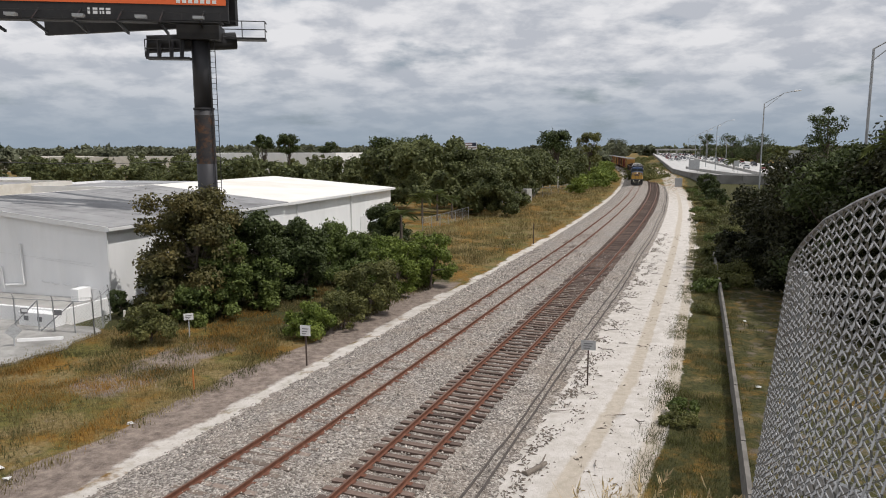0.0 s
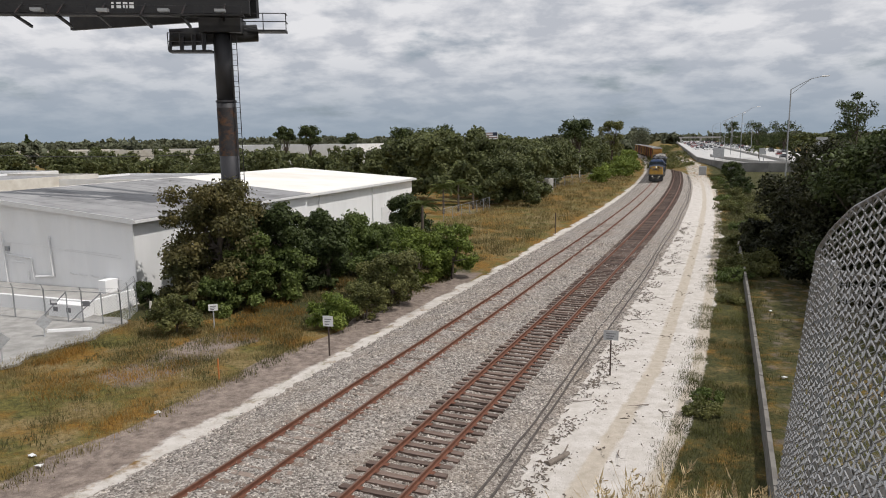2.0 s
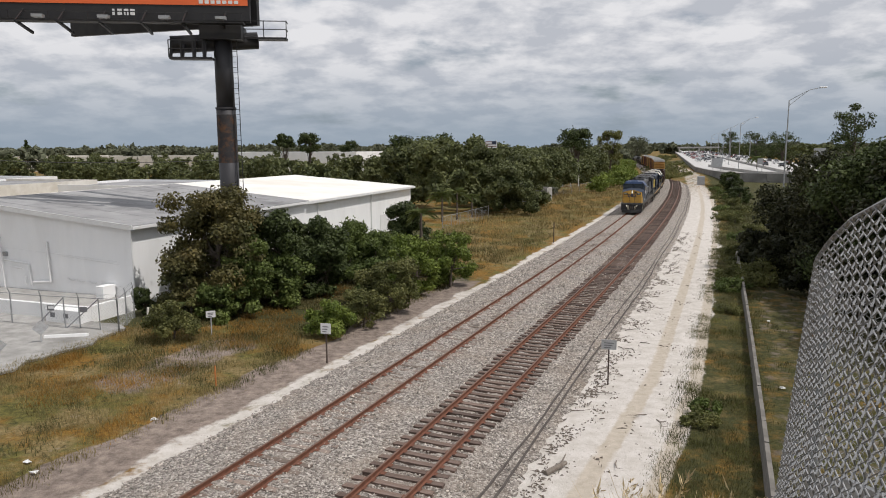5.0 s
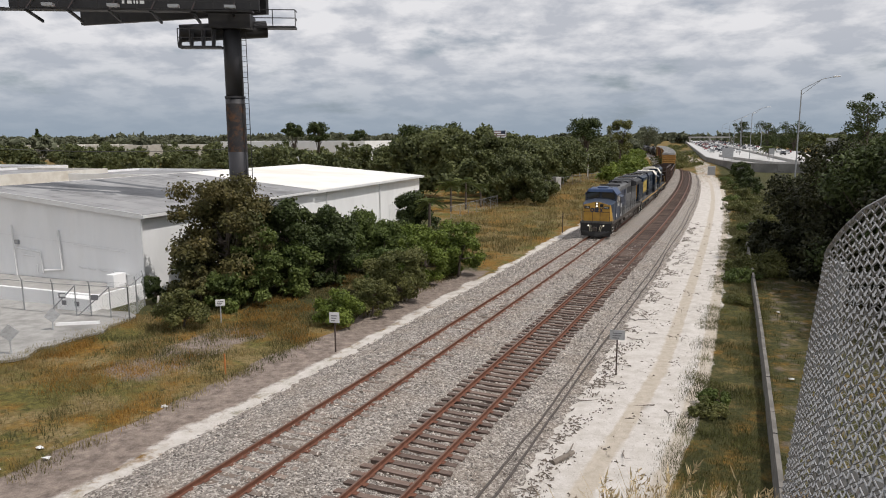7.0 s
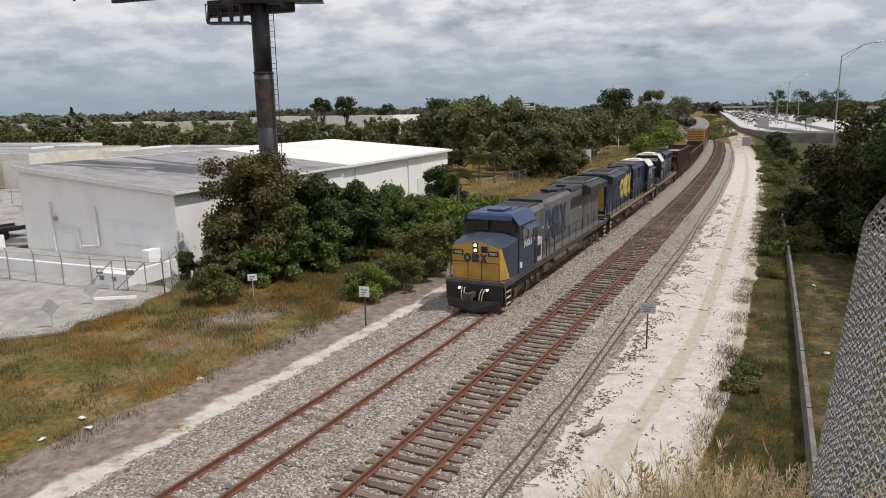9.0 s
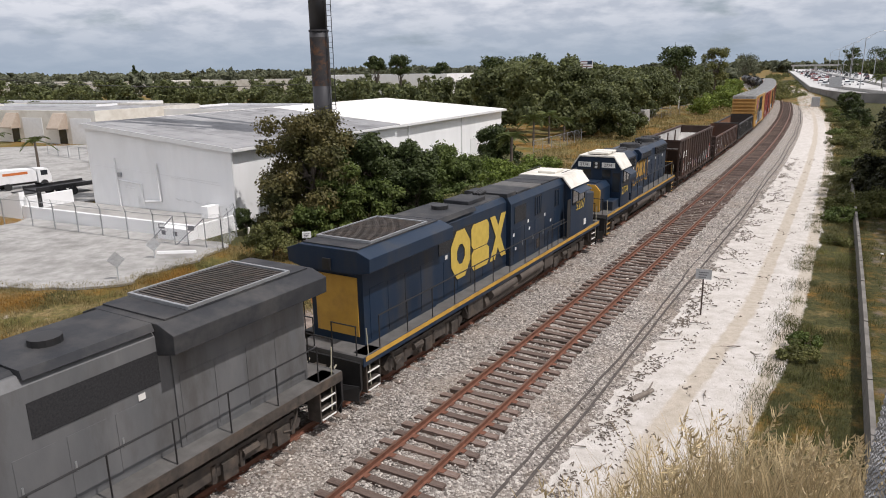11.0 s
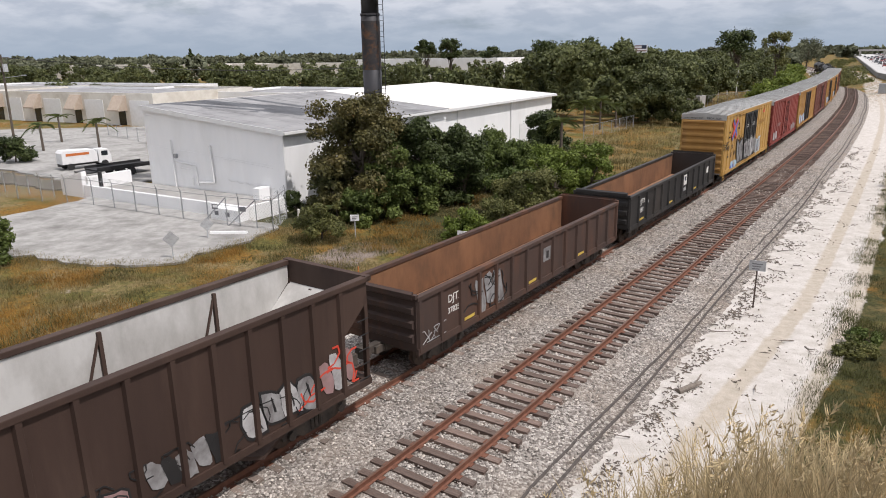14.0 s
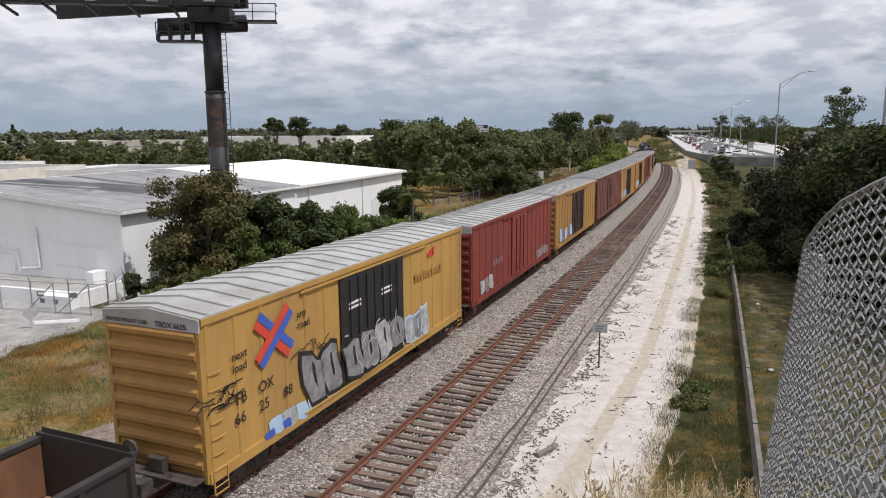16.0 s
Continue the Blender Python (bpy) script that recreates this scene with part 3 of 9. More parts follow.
def build_block_building():
    """White block building with a mono-pitch grey roof; its low corner stands at the origin, the front runs to -x."""
    W, D, zl, zr = 14.35, 21.0, 6.5, 5.2
    h = thing("warehouse", "white painted block warehouse with grey sloping roof", "building", house_frame(-21.1, 42.9))
    t = 0.25
    bm = B()
    prism(bm, [(-W, 0), (0, 0), (0, zr), (-W, zl)], 0, t, "y")
    # stuccoed-over relief band and old opening on the front
    wall = part("wall", bm, M_WHITE, h, "white painted front wall with patched cracks")
    bm = B(); box(bm, -t, 0, t, D, 0, zr - .02); part("wall", bm, M_WHITE, h)
    bm = B(); box(bm, -W, -W + t, t, D, 0, zl - .03); part("wall", bm, M_WHITE, h)
    bm = B(); prism(bm, [(-W, 0), (0, 0), (0, zr), (-W, zl)], D, D + t, "y"); part("wall", bm, M_WHITE, h)
    bm = B()
    prism(bm, [(-W - .25, zl + .02), (0.35, zr - .03), (0.35, zr + .12), (-W - .25, zl + .18)], -0.25, D + .3, "y")
    roof = part("roof", bm, M_GREY_ROOF, h, "grey stained roofing felt")
    bm = B(); prism(bm, [(-W - .27, zl - .12), (0.37, zr - .17), (0.37, zr + .15), (-W - .27, zl + .21)], -0.30, -0.255, "y")
    part("fascia", bm, M_TRIM, roof)
    bm = B(); box(bm, 0.36, 0.50, -0.3, D, zr - .12, zr + .06); part("gutter", bm, M_TRIM, roof)
    bm = B(); cyl(bm, (0.10, -0.10, 0.1), (0.10, -0.10, zr - .1), 0.06, 8); part("downpipe", bm, M_TRIM, h)
    # ridged seams of the felt
    for i in range(9):
        bm = B()
        y0 = 1.0 + i * 2.2
        prism(bm, [(-W - .2, zl + .18), (0.3, zr + .115), (0.3, zr + .13), (-W - .2, zl + .19)], y0, y0 + .06, "y")
        part("roof_seam", bm, M_GREY_ROOF, roof)
    # pipework and conduits on the front wall
    def pipe(points, r, name="pipe", material=M_TRIM):
        bm = B()
        for a, b in zip(points[:-1], points[1:]):
            cyl(bm, a, b, r, 7)
        part(name, bm, material, h)
    pipe([(-11.4, -.1, 4.2), (-11.3, -.12, 0.6)], 0.06)
    pipe([(-11.2, -.1, 2.6), (-8.9, -.1, 2.4), (-8.8, -.1, 0.9)], 0.06)
    pipe([(-10.6, -.1, 2.15), (-9.5, -.1, 2.05)], 0.035)
    pipe([(-7.1, -.12, 4.0), (-7.0, -.12, 1.3), (-8.6, -.12, 1.15)], 0.09)
    pipe([(-9.3, -.1, 1.5), (-9.3, -.1, 0.9)], 0.05)
    pipe([(-5.8, -.1, 3.1), (-1.0, -.1, 2.75)], 0.018)
    pipe([(-13.8, -.1, 3.6), (-1.2, -.1, 2.95)], 0.014)
    for i, (x, z) in enumerate(((-4.4, 1.45), (-3.4, 1.4), (-2.3, 1.35), (-1.4, 1.3), (-5.2, 1.5))):
        bm = B()
        bar(bm, (x - .35, -.04, z + .1), (x, -.08, z), .06)
        bar(bm, (x, -.08, z), (x + .3, -.04, z + .02), .06)
        part("bracket", bm, M_TRIM, h)
    bm = B(); box(bm, -11.2, -10.9, -.16, 0, 2.85, 3.15); part("meter_box", bm, M_STEEL, h)
    bm = B(); box(bm, -2.1, -1.5, -1.1, -.05, 0, 1.45); part("buttress", bm, M_WHITE, h)
    bm = B(); box(bm, 0.004, .06, 3.0, 6.2, 0.0, 2.1); part("side_hatch", bm, M_SIGNBACK, h)
    return h


build_block_building()


def build_dock():
    """Raised loading dock with a white parapet before the warehouse."""
    dock = thing("loading_dock", "white walled loading dock with dark debris on its floor", "loading dock", house_frame(-21.1, 42.9))
    bm = B(); box(bm, -16.6, 0.6, -4.3, -4.05, 0, 1.0); part("parapet", bm, M_WHITE, dock, bevel=0.02)
    bm = B(); box(bm, 0.35, 0.6, -4.04, -0.35, 0, 1.0); part("parapet", bm, M_WHITE, dock)
    bm = B(); box(bm, -16.6, -16.35, -4.04, -0.35, 0, 1.6); part("parapet", bm, M_WHITE, dock)
    bm = B(); box(bm, -16.34, 0.34, -4.04, -0.02, 0, 0.62); part("slab", bm, M_CONCRETE, dock)
    bm = B(); box(bm, -1.9, 0.64, -5.0, -4.31, 0, 0.92); part("step_block", bm, M_WHITE, dock, bevel=0.03)
    for x in (-1.5, -0.5):
        bm = B(); box(bm, x, x + .34, -5.02, -4.98, 0.45, 0.72); part("vent", bm, M_SIGNDARK, dock)
    bm = B(); box(bm, -14.9, -14.6, -4.1, -3.95, 0.0, 2.1); part("gate_post", bm, M_DARKSTEEL, dock)
    bm = B(); prism(bm, [(-19.5, 0), (-16.7, 0), (-16.7, 2.0), (-19.5, 1.2)], -4.3, -3.9, "y"); part("ramp_wall", bm, M_WHITE, dock)


build_dock()


def build_white_hall():
    """Long white hall behind the trees; its far right corner stands at the origin."""
    W, D, ze, zr, R = 24.0, 40.0, 5.0, 6.25, 17.4
    h = thing("white_hall", "long white industrial hall with a low white gable roof", "building", house_frame(-6.9, 89.9))
    bm = B(); box(bm, -.3, 0, -D, 0, 0, ze); part("wall", bm, M_WHITE, h)
    bm = B(); prism(bm, [(-W, 0), (-.3, 0), (-.3, ze), (-R, zr), (-W, ze)], -.3, 0, "y"); part("wall", bm, M_WHITE, h)
    bm = B(); prism(bm, [(-W, 0), (-.3, 0), (-.3, ze), (-R, zr), (-W, ze)], -D, -D + .3, "y"); part("wall", bm, M_WHITE, h)
    bm = B(); box(bm, -W, -W + .3, -D + .3, -.3, 0, ze); part("wall", bm, M_WHITE, h)
    bm = B(); prism(bm, [(-R, zr + .02), (0.4, ze - .02), (0.4, ze + .14), (-R, zr + .18)], -D - .3, .3, "y")
    r = part("roof", bm, M_WHITE_ROOF, h)
    bm = B(); prism(bm, [(-W - .4, ze - .02), (-R, zr + .02), (-R, zr + .18), (-W - .4, ze + .14)], -D - .3, .3, "y")
    part("roof", bm, M_WHITE_ROOF, h)
    bm = B(); box(bm, .41, .58, -D, .3, ze - .12, ze + .12); part("gutter", bm, M_TRIM, r)
    for y in (-12, -24, -36):
        bm = B(); cyl(bm, (.1, y, 0), (.1, y, ze - .1), .07, 8); part("downpipe", bm, M_TRIM, h)
    for y in (-8, -18, -29):
        bm = B(); box(bm, .004, .05, y - 1.5, y + 1.5, 0, 2.2); part("shutter", bm, M_TRIM, h)


build_white_hall()


def flat_building(name, label, x, y, w, d, z, wall_m, roof_m, turn=WALL_TURN, parapet=0.35):
    h = thing(name, label, "building", pose(x, y, 0, 0, 0, turn))
    t = 0.3
    for a in ((0, w, 0, t), (0, w, d - t, d), (0, t, t, d - t), (w - t, w, t, d - t)):
        bm = B(); box(bm, a[0], a[1], a[2], a[3], 0, z); part("wall", bm, wall_m, h)
    bm = B(); box(bm, t, w - t, t, d - t, z - parapet - .2, z - parapet); part("roof", bm, roof_m, h)
    return h


def build_left_row():
    """Tan workshops with awnings, and the pale green block before them."""
    h = flat_building("workshop_row", "cream workshop row with beige shingled awnings over shutters", -110, 105, 44, 22, 5.0, M_TAN, M_GREY_ROOF, turn=-14)
    for i in range(4):
        x = 4 + i * 10.5
        bm = B(); box(bm, x + 3.2, x + 7.6, -.06, -.004, 0, 3.9); part("shutter", bm, M_TRIM, h)
        bm = B(); prism(bm, [(0, 4.6), (-.3, 4.6), (-1.7, 2.5), (-1.7, 2.3), (0, 2.3)], x, x + 2.6, "x"); part("awning", bm, M_AWNING, h)
        bm = B(); box(bm, x + .5, x + 2.1, -.05, -.004, 0, 2.3); part("doorway", bm, M_GLASSDARK, h)
    g = flat_building("green_block", "pale green two-window block with a white flat roof", -88.3, 60.2, 16, 12, 6.2, M_PALEGREEN, M_WHITE_ROOF, turn=40)
    for x in (4.5, 8.4, 12.2):
        bm = B(); box(bm, x, x + 1.5, -.04, -.004, 3.0, 4.2); w = part("window", bm, M_GLASSDARK, g)
        bm = B()
        for a in ((x - .08, x + 1.58, 2.92, 3.0), (x - .08, x + 1.58, 4.2, 4.28), (x - .08, x, 3.0, 4.2), (x + 1.5, x + 1.58, 3.0, 4.2)):
            box(bm, a[0], a[1], -.07, -.005, a[2], a[3])
        part("window_frame", bm, M_TRIM, w)
    flat_building("grey_shed", "low white shed behind the warehouse with a grey roof", -66, 108, 40, 18, 4.6, M_WHITE, M_GREY_ROOF, turn=-15)
    flat_building("white_shed", "white flat-roofed store beside the workshops", -140, 130, 60, 16, 5.0, M_WHITE, M_GREY_ROOF, turn=-14)
    flat_building("far_warehouse", "long cream warehouse among the far trees", -170, 300, 118, 30, 7.0, M_TAN, M_GREY_ROOF, turn=-8)
    flat_building("far_depot", "white depot with a dark roof beyond the trees", -95, 260, 58, 30, 8.6, M_WHITE, M_GREY_ROOF, turn=-12)
    flat_building("far_hall", "wide pale hall among the far trees", -330, 330, 150, 30, 7.0, M_TAN, M_WHITE_ROOF, turn=-6)


build_left_row()


# ---------------------------------------------------------------- paved lots
def slab(name, outline, z, material, label, thick=0.12):
    rng = random.Random(name)
    ragged = []
    for (xa, ya), (xb, yb) in zip(outline, outline[1:] + outline[:1]):
        n = max(1, int(math.hypot(xb - xa, yb - ya) / 0.9))
        for i in range(n):
            ragged.append((xa + (xb - xa) * i / n + rng.uniform(-.45, .45), ya + (yb - ya) * i / n + rng.uniform(-.45, .45)))
    bm = B()
    prism(bm, ragged, z - thick, z, "z")
    return tagged(part(name, bm, material), label, "paving", kind="structure")


slab("parking_lot", [(-18.6, 37.4), (-21.0, 29.3), (-26, 28.2), (-33.5, 30.0), (-39.0, 36.2), (-37.4, 43.6), (-22.6, 39.4)], 0.16, M_LOT, "cracked bleached asphalt lot")
slab("yard", [(-39.5, 47.5), (-59.5, 55.6), (-78, 57), (-110, 62), (-118, 78), (-60, 96), (-30, 62)], 0.15, M_LOT, "pale asphalt yard between the workshops")


M_MULCH = mat("dark damp soil", (0.060, 0.050, 0.040), (0.11, 0.092, 0.072), scale=2, rough=0.95, bump=0.5, stain=(0.075, 0.085, 0.035), stain_scale=0.8, amount=0.6)
slab("planting_bed", [(-59.0, 54.6), (-39.4, 46.9), (-38.4, 44.9), (-52.0, 48.6)], 0.14, M_MULCH, "dark soil bed along the yard fence")


# ---------------------------------------------------------------- billboard
def build_billboard():
    b = thing("billboard", "black steel monopole billboard with an orange poster face", "billboard", Matrix.Translation((0, 0, CAM_Z)) @ Matrix.Scale(1.134, 4) @ pose(-15.0, 44.1, -CAM_Z))
    H = 17.0
    bm = B(); cyl(bm, (0, 0, 0), (0, 0, 12.6), 0.60, 28); part("pole", bm, M_POLE, b, smooth=True)
    bm = B(); cyl(bm, (0, 0, 12.6), (0, 0, H), 0.56, 28); part("pole", bm, M_POLE, b, smooth=True)
    bm = B(); cyl(bm, (0, 0, 12.55), (0, 0, 12.66), 0.64, 28); part("collar", bm, M_POLE, b)
    bm = B(); cyl(bm, (0, 0, 9.2), (0, 0, 12.2), 0.606, 28, caps=False); part("rust_band", bm, M_RUSTBAND, b, smooth=True)
    # ladder
    bm = B()
    for x in (0.62, 0.98):
        cyl(bm, (x, -.35, 4), (x, -.35, H + 1), .025, 6)
    z = 4.2
    while z < H + 1:
        cyl(bm, (.62, -.35, z), (.98, -.35, z), .014, 5)
        z += .32
    part("ladder", bm, M_DARKSTEEL, b)
    # torsion tube along the face, box head over the pole
    face = Matrix.Rotation(radians(8), 4, "Z")
    bm = B(); cyl(bm, (-3.0, -.5, H - .6), (2.0, .9, H - .1), .52, 18); part("torsion_tube", bm, M_DARKSTEEL, b, m=face, smooth=True)
    bm = B(); box(bm, -1.2, 1.3, -.9, 1.2, H - .3, H + .6); part("head", bm, M_DARKSTEEL, b, m=face, bevel=.04)
    for i in range(6):
        x = -11.4 + i * 2.35
        bm = B()
        bar(bm, (x, .6, H + .2), (x, -1.6, H + .55), .12, .16)
        bar(bm, (x, -1.6, H + .5), (x + .05, -.2, H + 1.6), .08)
        part("outrigger", bm, M_DARKSTEEL, b, m=face)
    # catwalk with rails
    bm = B(); box(bm, -13.9, 1.6, -1.75, -1.05, H + .52, H + .60); cw = part("catwalk", bm, M_DARKSTEEL, b, m=face)
    def rails(parent, bars, w=.05):
        for name, p, q in bars:
            bm = B(); bar(bm, p, q, w); part(name, bm, M_DARKSTEEL, parent)
    rails(cw, [("guard_rail", (-13.9, -1.75, H + 1.1), (1.6, -1.75, H + 1.1))] + [("rail_post", (x, -1.75, H + .55), (x, -1.75, H + 1.1)) for x in (-13.9 + 2.2 * k for k in range(8))])
    rails(cw, [("end_rail", (-15.2, -1.4, H + z), (-12.6, -1.4, H + z * .75 + .2)) for z in (.6, 1.2, 1.9)] + [("rail_post", (x, -1.4, H + .5), (x, -1.4, H + z)) for x, z in ((-15.2, 1.95), (-13.9, 1.8))], .06)
    for x in (-9.8, -6.2, -2.8, .4):
        bm = B(); box(bm, x - .3, x + .3, -2.5, -2.1, H + .62, H + .78); part("floodlight", bm, M_STEEL, b, m=face)
        bm = B(); bar(bm, (x, -1.5, H + .58), (x, -2.2, H + .68), .06); part("floodlight_arm", bm, M_DARKSTEEL, b, m=face)
    # the two faces, in a V
    bm = B(); box(bm, -12.8, 1.8, -.35, -.05, H + .8, H + 6.2); part("backing", bm, M_DARKSTEEL, b, m=face)
    bm = B(); box(bm, -12.8, 1.8, -.48, -.36, H + .85, H + 1.75); ap = part("apron", bm, M_DARKSTEEL, b, m=face)
    for i, (x, w) in enumerate(((-6.3, .14), (-6.0, .26), (-5.62, .26), (-5.26, .26))):
        bm = B(); box(bm, x, x + w, -.495, -.482, H + 1.12, H + 1.48); part("brand_mark", bm, M_TRIM, ap)
    bm = B(); box(bm, -13.0, 1.7, -.52, -.485, H + 1.76, H + 6.2); ps = part("poster", bm, M_ORANGE, b, "orange poster sheet", m=face)
    for i in range(7):
        x = -1.2 + i * .35
        bm = B(); box(bm, x, x + .24, -.535, -.522, H + 1.85, H + 2.05); part("print_bar", bm, M_TRIM, ps)
    other = Matrix.Translation((1.9, .6, 0)) @ Matrix.Rotation(radians(-14), 4, "Z")
    bm = B(); box(bm, -14.4, 0, .3, .6, H + .8, H + 6.2); part("back_face", bm, M_DARKSTEEL, b, m=other)
    bm = B(); box(bm, .4, 3.9, .2, 1.1, H - .1, H + .02); lp = part("landing", bm, M_DARKSTEEL, b, m=face)
    for z in (.5, 1.0):
        rails(lp, [("guard_rail", (1.2, .2, H + z), (3.9, .2, H + z)), ("guard_rail", (3.9, .2, H + z), (3.9, 1.1, H + z))])
    rails(lp, [("rail_post", (x, .2, H), (x, .2, H + 1.0)) for x in (1.2, 2.5, 3.9)])
    bm = B(); box(bm, -2.9, -.4, -1.5, -.7, H - 1.55, H - 1.43); lp = part("landing", bm, M_DARKSTEEL, b, m=face)
    rails(lp, [("guard_rail", (-2.9, -1.5, H - 1.45 + z), (-.9, -1.5, H - 1.45 + z)) for z in (.5, 1.0)])
    rails(lp, [("rail_post", (x, -1.5, H - 1.45), (x, -1.5, H - .45)) for x in (-2.9, -2.2, -1.5, -.9)])
    rails(lp, [("bracket", (x, -1.1, H - 1.45), (x, -.6, H - .3)) for x in (-2.9, -2.2, -1.5, -.9)], .16)


build_billboard()


# ---------------------------------------------------------------- signs, posts, lamps
def build_signs():
    def plate_sign(name, label, m, w, h, top, post_h, post_m, plate_m, diamond=False):
        t = thing(name, label, "sign", m)
        bm = B(); box(bm, -.03, .03, -.03, .03, -.2, post_h); part("post", bm, post_m, t)
        bm = B()
        if diamond:
            prism(bm, [(0, top - h), (w / 2, top - h / 2), (0, top), (-w / 2, top - h / 2)], -.06, -.04, "y")
        else:
            box(bm, -w / 2, w / 2, -.06, -.035, top - h, top)
        pl = part("plate", bm, plate_m, t)
        if not diamond:
            for k in range(3):
                bm = B(); box(bm, -w * .32, w * .32 - .06 * k, -.066, -.061, top - h * (.28 + .24 * k) - .04, top - h * (.28 + .24 * k)); part("print_bar", bm, M_SIGNDARK, pl)
        return t
    plate_sign("trackside_sign", "small faded grey notice plate on a thin post in sand", beside(12.5, 8.2, 0, 8), .62, .42, 2.0, 1.75, M_POST, M_SIGNBACK)
    plate_sign("whistle_sign", "white square railway marker on a dark post beside the ballast", beside(10.5, -4.6, 0, 10), .5, .5, 1.95, 1.6, M_POST, M_TRIM)
    plate_sign("field_sign", "small white board on a grey post in grass", pose(-13.8, 36.4, 0, 0, 0, 20), .5, .36, 1.35, 1.15, M_SIGNBACK, M_TRIM)
    plate_sign("diamond_sign", "grey back of a diamond road sign at the lot", pose(-21.5, 30.2, 0, 0, 0, 30), .85, .85, 1.62, 1.1, M_SIGNBACK, M_SIGNBACK, True)
    plate_sign("diamond_sign", "grey back of a diamond road sign by the fence", pose(-22.0, 34.3, 0, 0, 0, 40), .8, .8, 1.35, .9, M_SIGNBACK, M_SIGNBACK, True)
    t = thing("marker_stake", "orange painted survey stake in dry grass", "stake", pose(-10.6, 28.1, 0))
    bm = B(); box(bm, -.025, .025, -.025, .025, -.1, .95); part("stake", bm, mat("orange stake paint", (.55, .20, .06), (.45, .16, .05), scale=9), t)
    t = thing("marker_post", "thin dark post beside the far ballast", "post", beside(55, -4.6))
    bm = B(); cyl(bm, (0, 0, -.1), (0, 0, 2.2), .05, 6); part("shaft", bm, M_POST, t)
    t = thing("signal_cabinet", "grey steel signal cabinet on a concrete foot", "cabinet", beside(172, 10.4))
    bm = B(); box(bm, -1.0, 1.0, -.6, .6, 0, .25); part("foot", bm, M_CONCRETE, t)
    bm = B(); box(bm, -.9, .9, -.5, .5, .25, 2.35); bd = part("body", bm, M_SIGNBACK, t, bevel=.03)
    bm = B(); box(bm, -.82, .82, -.54, -.505, .35, 2.2); part("door", bm, M_STEEL, bd)


build_signs()

# ---------------------------------------------------------------- train
M_NAVY = mat("dark navy paint", (0.010, 0.022, 0.044), (0.016, 0.031, 0.058), scale=0.9, rough=0.42, spec=0.25, bump=0.06, stain=(0.042, 0.040, 0.038), stain_scale=0.9, amount=0.75, stretch=(1, 1, 0.3), jitter=0.12)
M_NAVYTOP = mat("sooty navy roof", (0.018, 0.020, 0.025), (0.034, 0.035, 0.038), scale=1.2, rough=0.7, bump=0.15, stain=(0.085, 0.08, 0.075), stain_scale=0.8, amount=0.6)
M_CABBLUE = mat("faded cab blue", (0.026, 0.052, 0.125), (0.038, 0.070, 0.155), scale=1.5, rough=0.45, bump=0.05, stain=(0.075, 0.095, 0.145), stain_scale=0.9)
M_LOCOGREY = mat("weathered locomotive grey", (0.105, 0.108, 0.112), (0.15, 0.15, 0.152), scale=1.0, rough=0.55, bump=0.1, stain=(0.055, 0.048, 0.042), stain_scale=0.7, amount=0.75, stretch=(1, 1, 0.3))
M_SIDEBLUE = mat("dirty dark blue side", (0.030, 0.044, 0.072), (0.042, 0.056, 0.086), scale=1.2, rough=0.5, bump=0.08, stain=(0.07, 0.065, 0.06), stain_scale=0.7)
M_YELLOW = mat("locomotive yellow", (0.56, 0.33, 0.060), (0.47, 0.265, 0.045), scale=2.0, rough=0.45, bump=0.06, stain=(0.26, 0.15, 0.05), stain_scale=1.1, amount=0.55)
M_CREAM = mat("cream roof paint", (0.74, 0.72, 0.66), (0.66, 0.63, 0.56), scale=2.0, rough=0.6, bump=0.1, stain=(0.40, 0.35, 0.27), stain_scale=1.2, amount=0.5)
M_UNDER = mat("greasy underframe", (0.036, 0.030, 0.026), (0.095, 0.080, 0.068), scale=3.0, rough=0.7, bump=0.3, stain=(0.11, 0.075, 0.05), stain_scale=1.5, amount=0.5)
M_TANK = mat("dusty fuel tank", (0.075, 0.062, 0.052), (0.11, 0.09, 0.075), scale=1.5, rough=0.8, bump=0.15, stain=(0.035, 0.03, 0.028), stain_scale=0.9)
M_WHEEL = mat("wheel steel", (0.06, 0.045, 0.036), (0.10, 0.07, 0.055), scale=6, rough=0.6, metal=0.4, bump=0.1)
M_TREAD = mat("bright wheel tread", (0.42, 0.40, 0.38), (0.32, 0.30, 0.28), scale=6, rough=0.35, metal=0.9, bump=0.0)
M_GRILLE = mat("dark grille mesh", (0.018, 0.018, 0.020), (0.04, 0.04, 0.042), scale=24, rough=0.7, metal=0.2, bump=0.5, fine=60)
M_LAMP = glow_mat("lit headlight lens", (1.0, 0.90, 0.74), 1.3)
M_DECK = mat("worn grey walkway", (0.085, 0.083, 0.08), (0.13, 0.125, 0.12), scale=2.5, rough=0.8, bump=0.15, stain=(0.07, 0.06, 0.055), stain_scale=1.0)
M_LENS = glass_mat("clear lens", (0.6, 0.6, 0.58), 0.1)
M_LETTER_Y = mat("yellow lettering", (0.58, 0.42, 0.085), (0.48, 0.34, 0.065), scale=4, rough=0.5, bump=0)
M_LETTER_O = mat("faded orange yellow lettering", (0.44, 0.26, 0.05), (0.30, 0.18, 0.045), scale=4, rough=0.6, bump=0)
M_LETTER_W = mat("white lettering", (0.74, 0.73, 0.70), (0.66, 0.65, 0.62), scale=5, rough=0.6, bump=0)
M_LETTER_B = mat("dark blue lettering", (0.026, 0.034, 0.060), (0.036, 0.045, 0.075), scale=4, rough=0.5, bump=0)
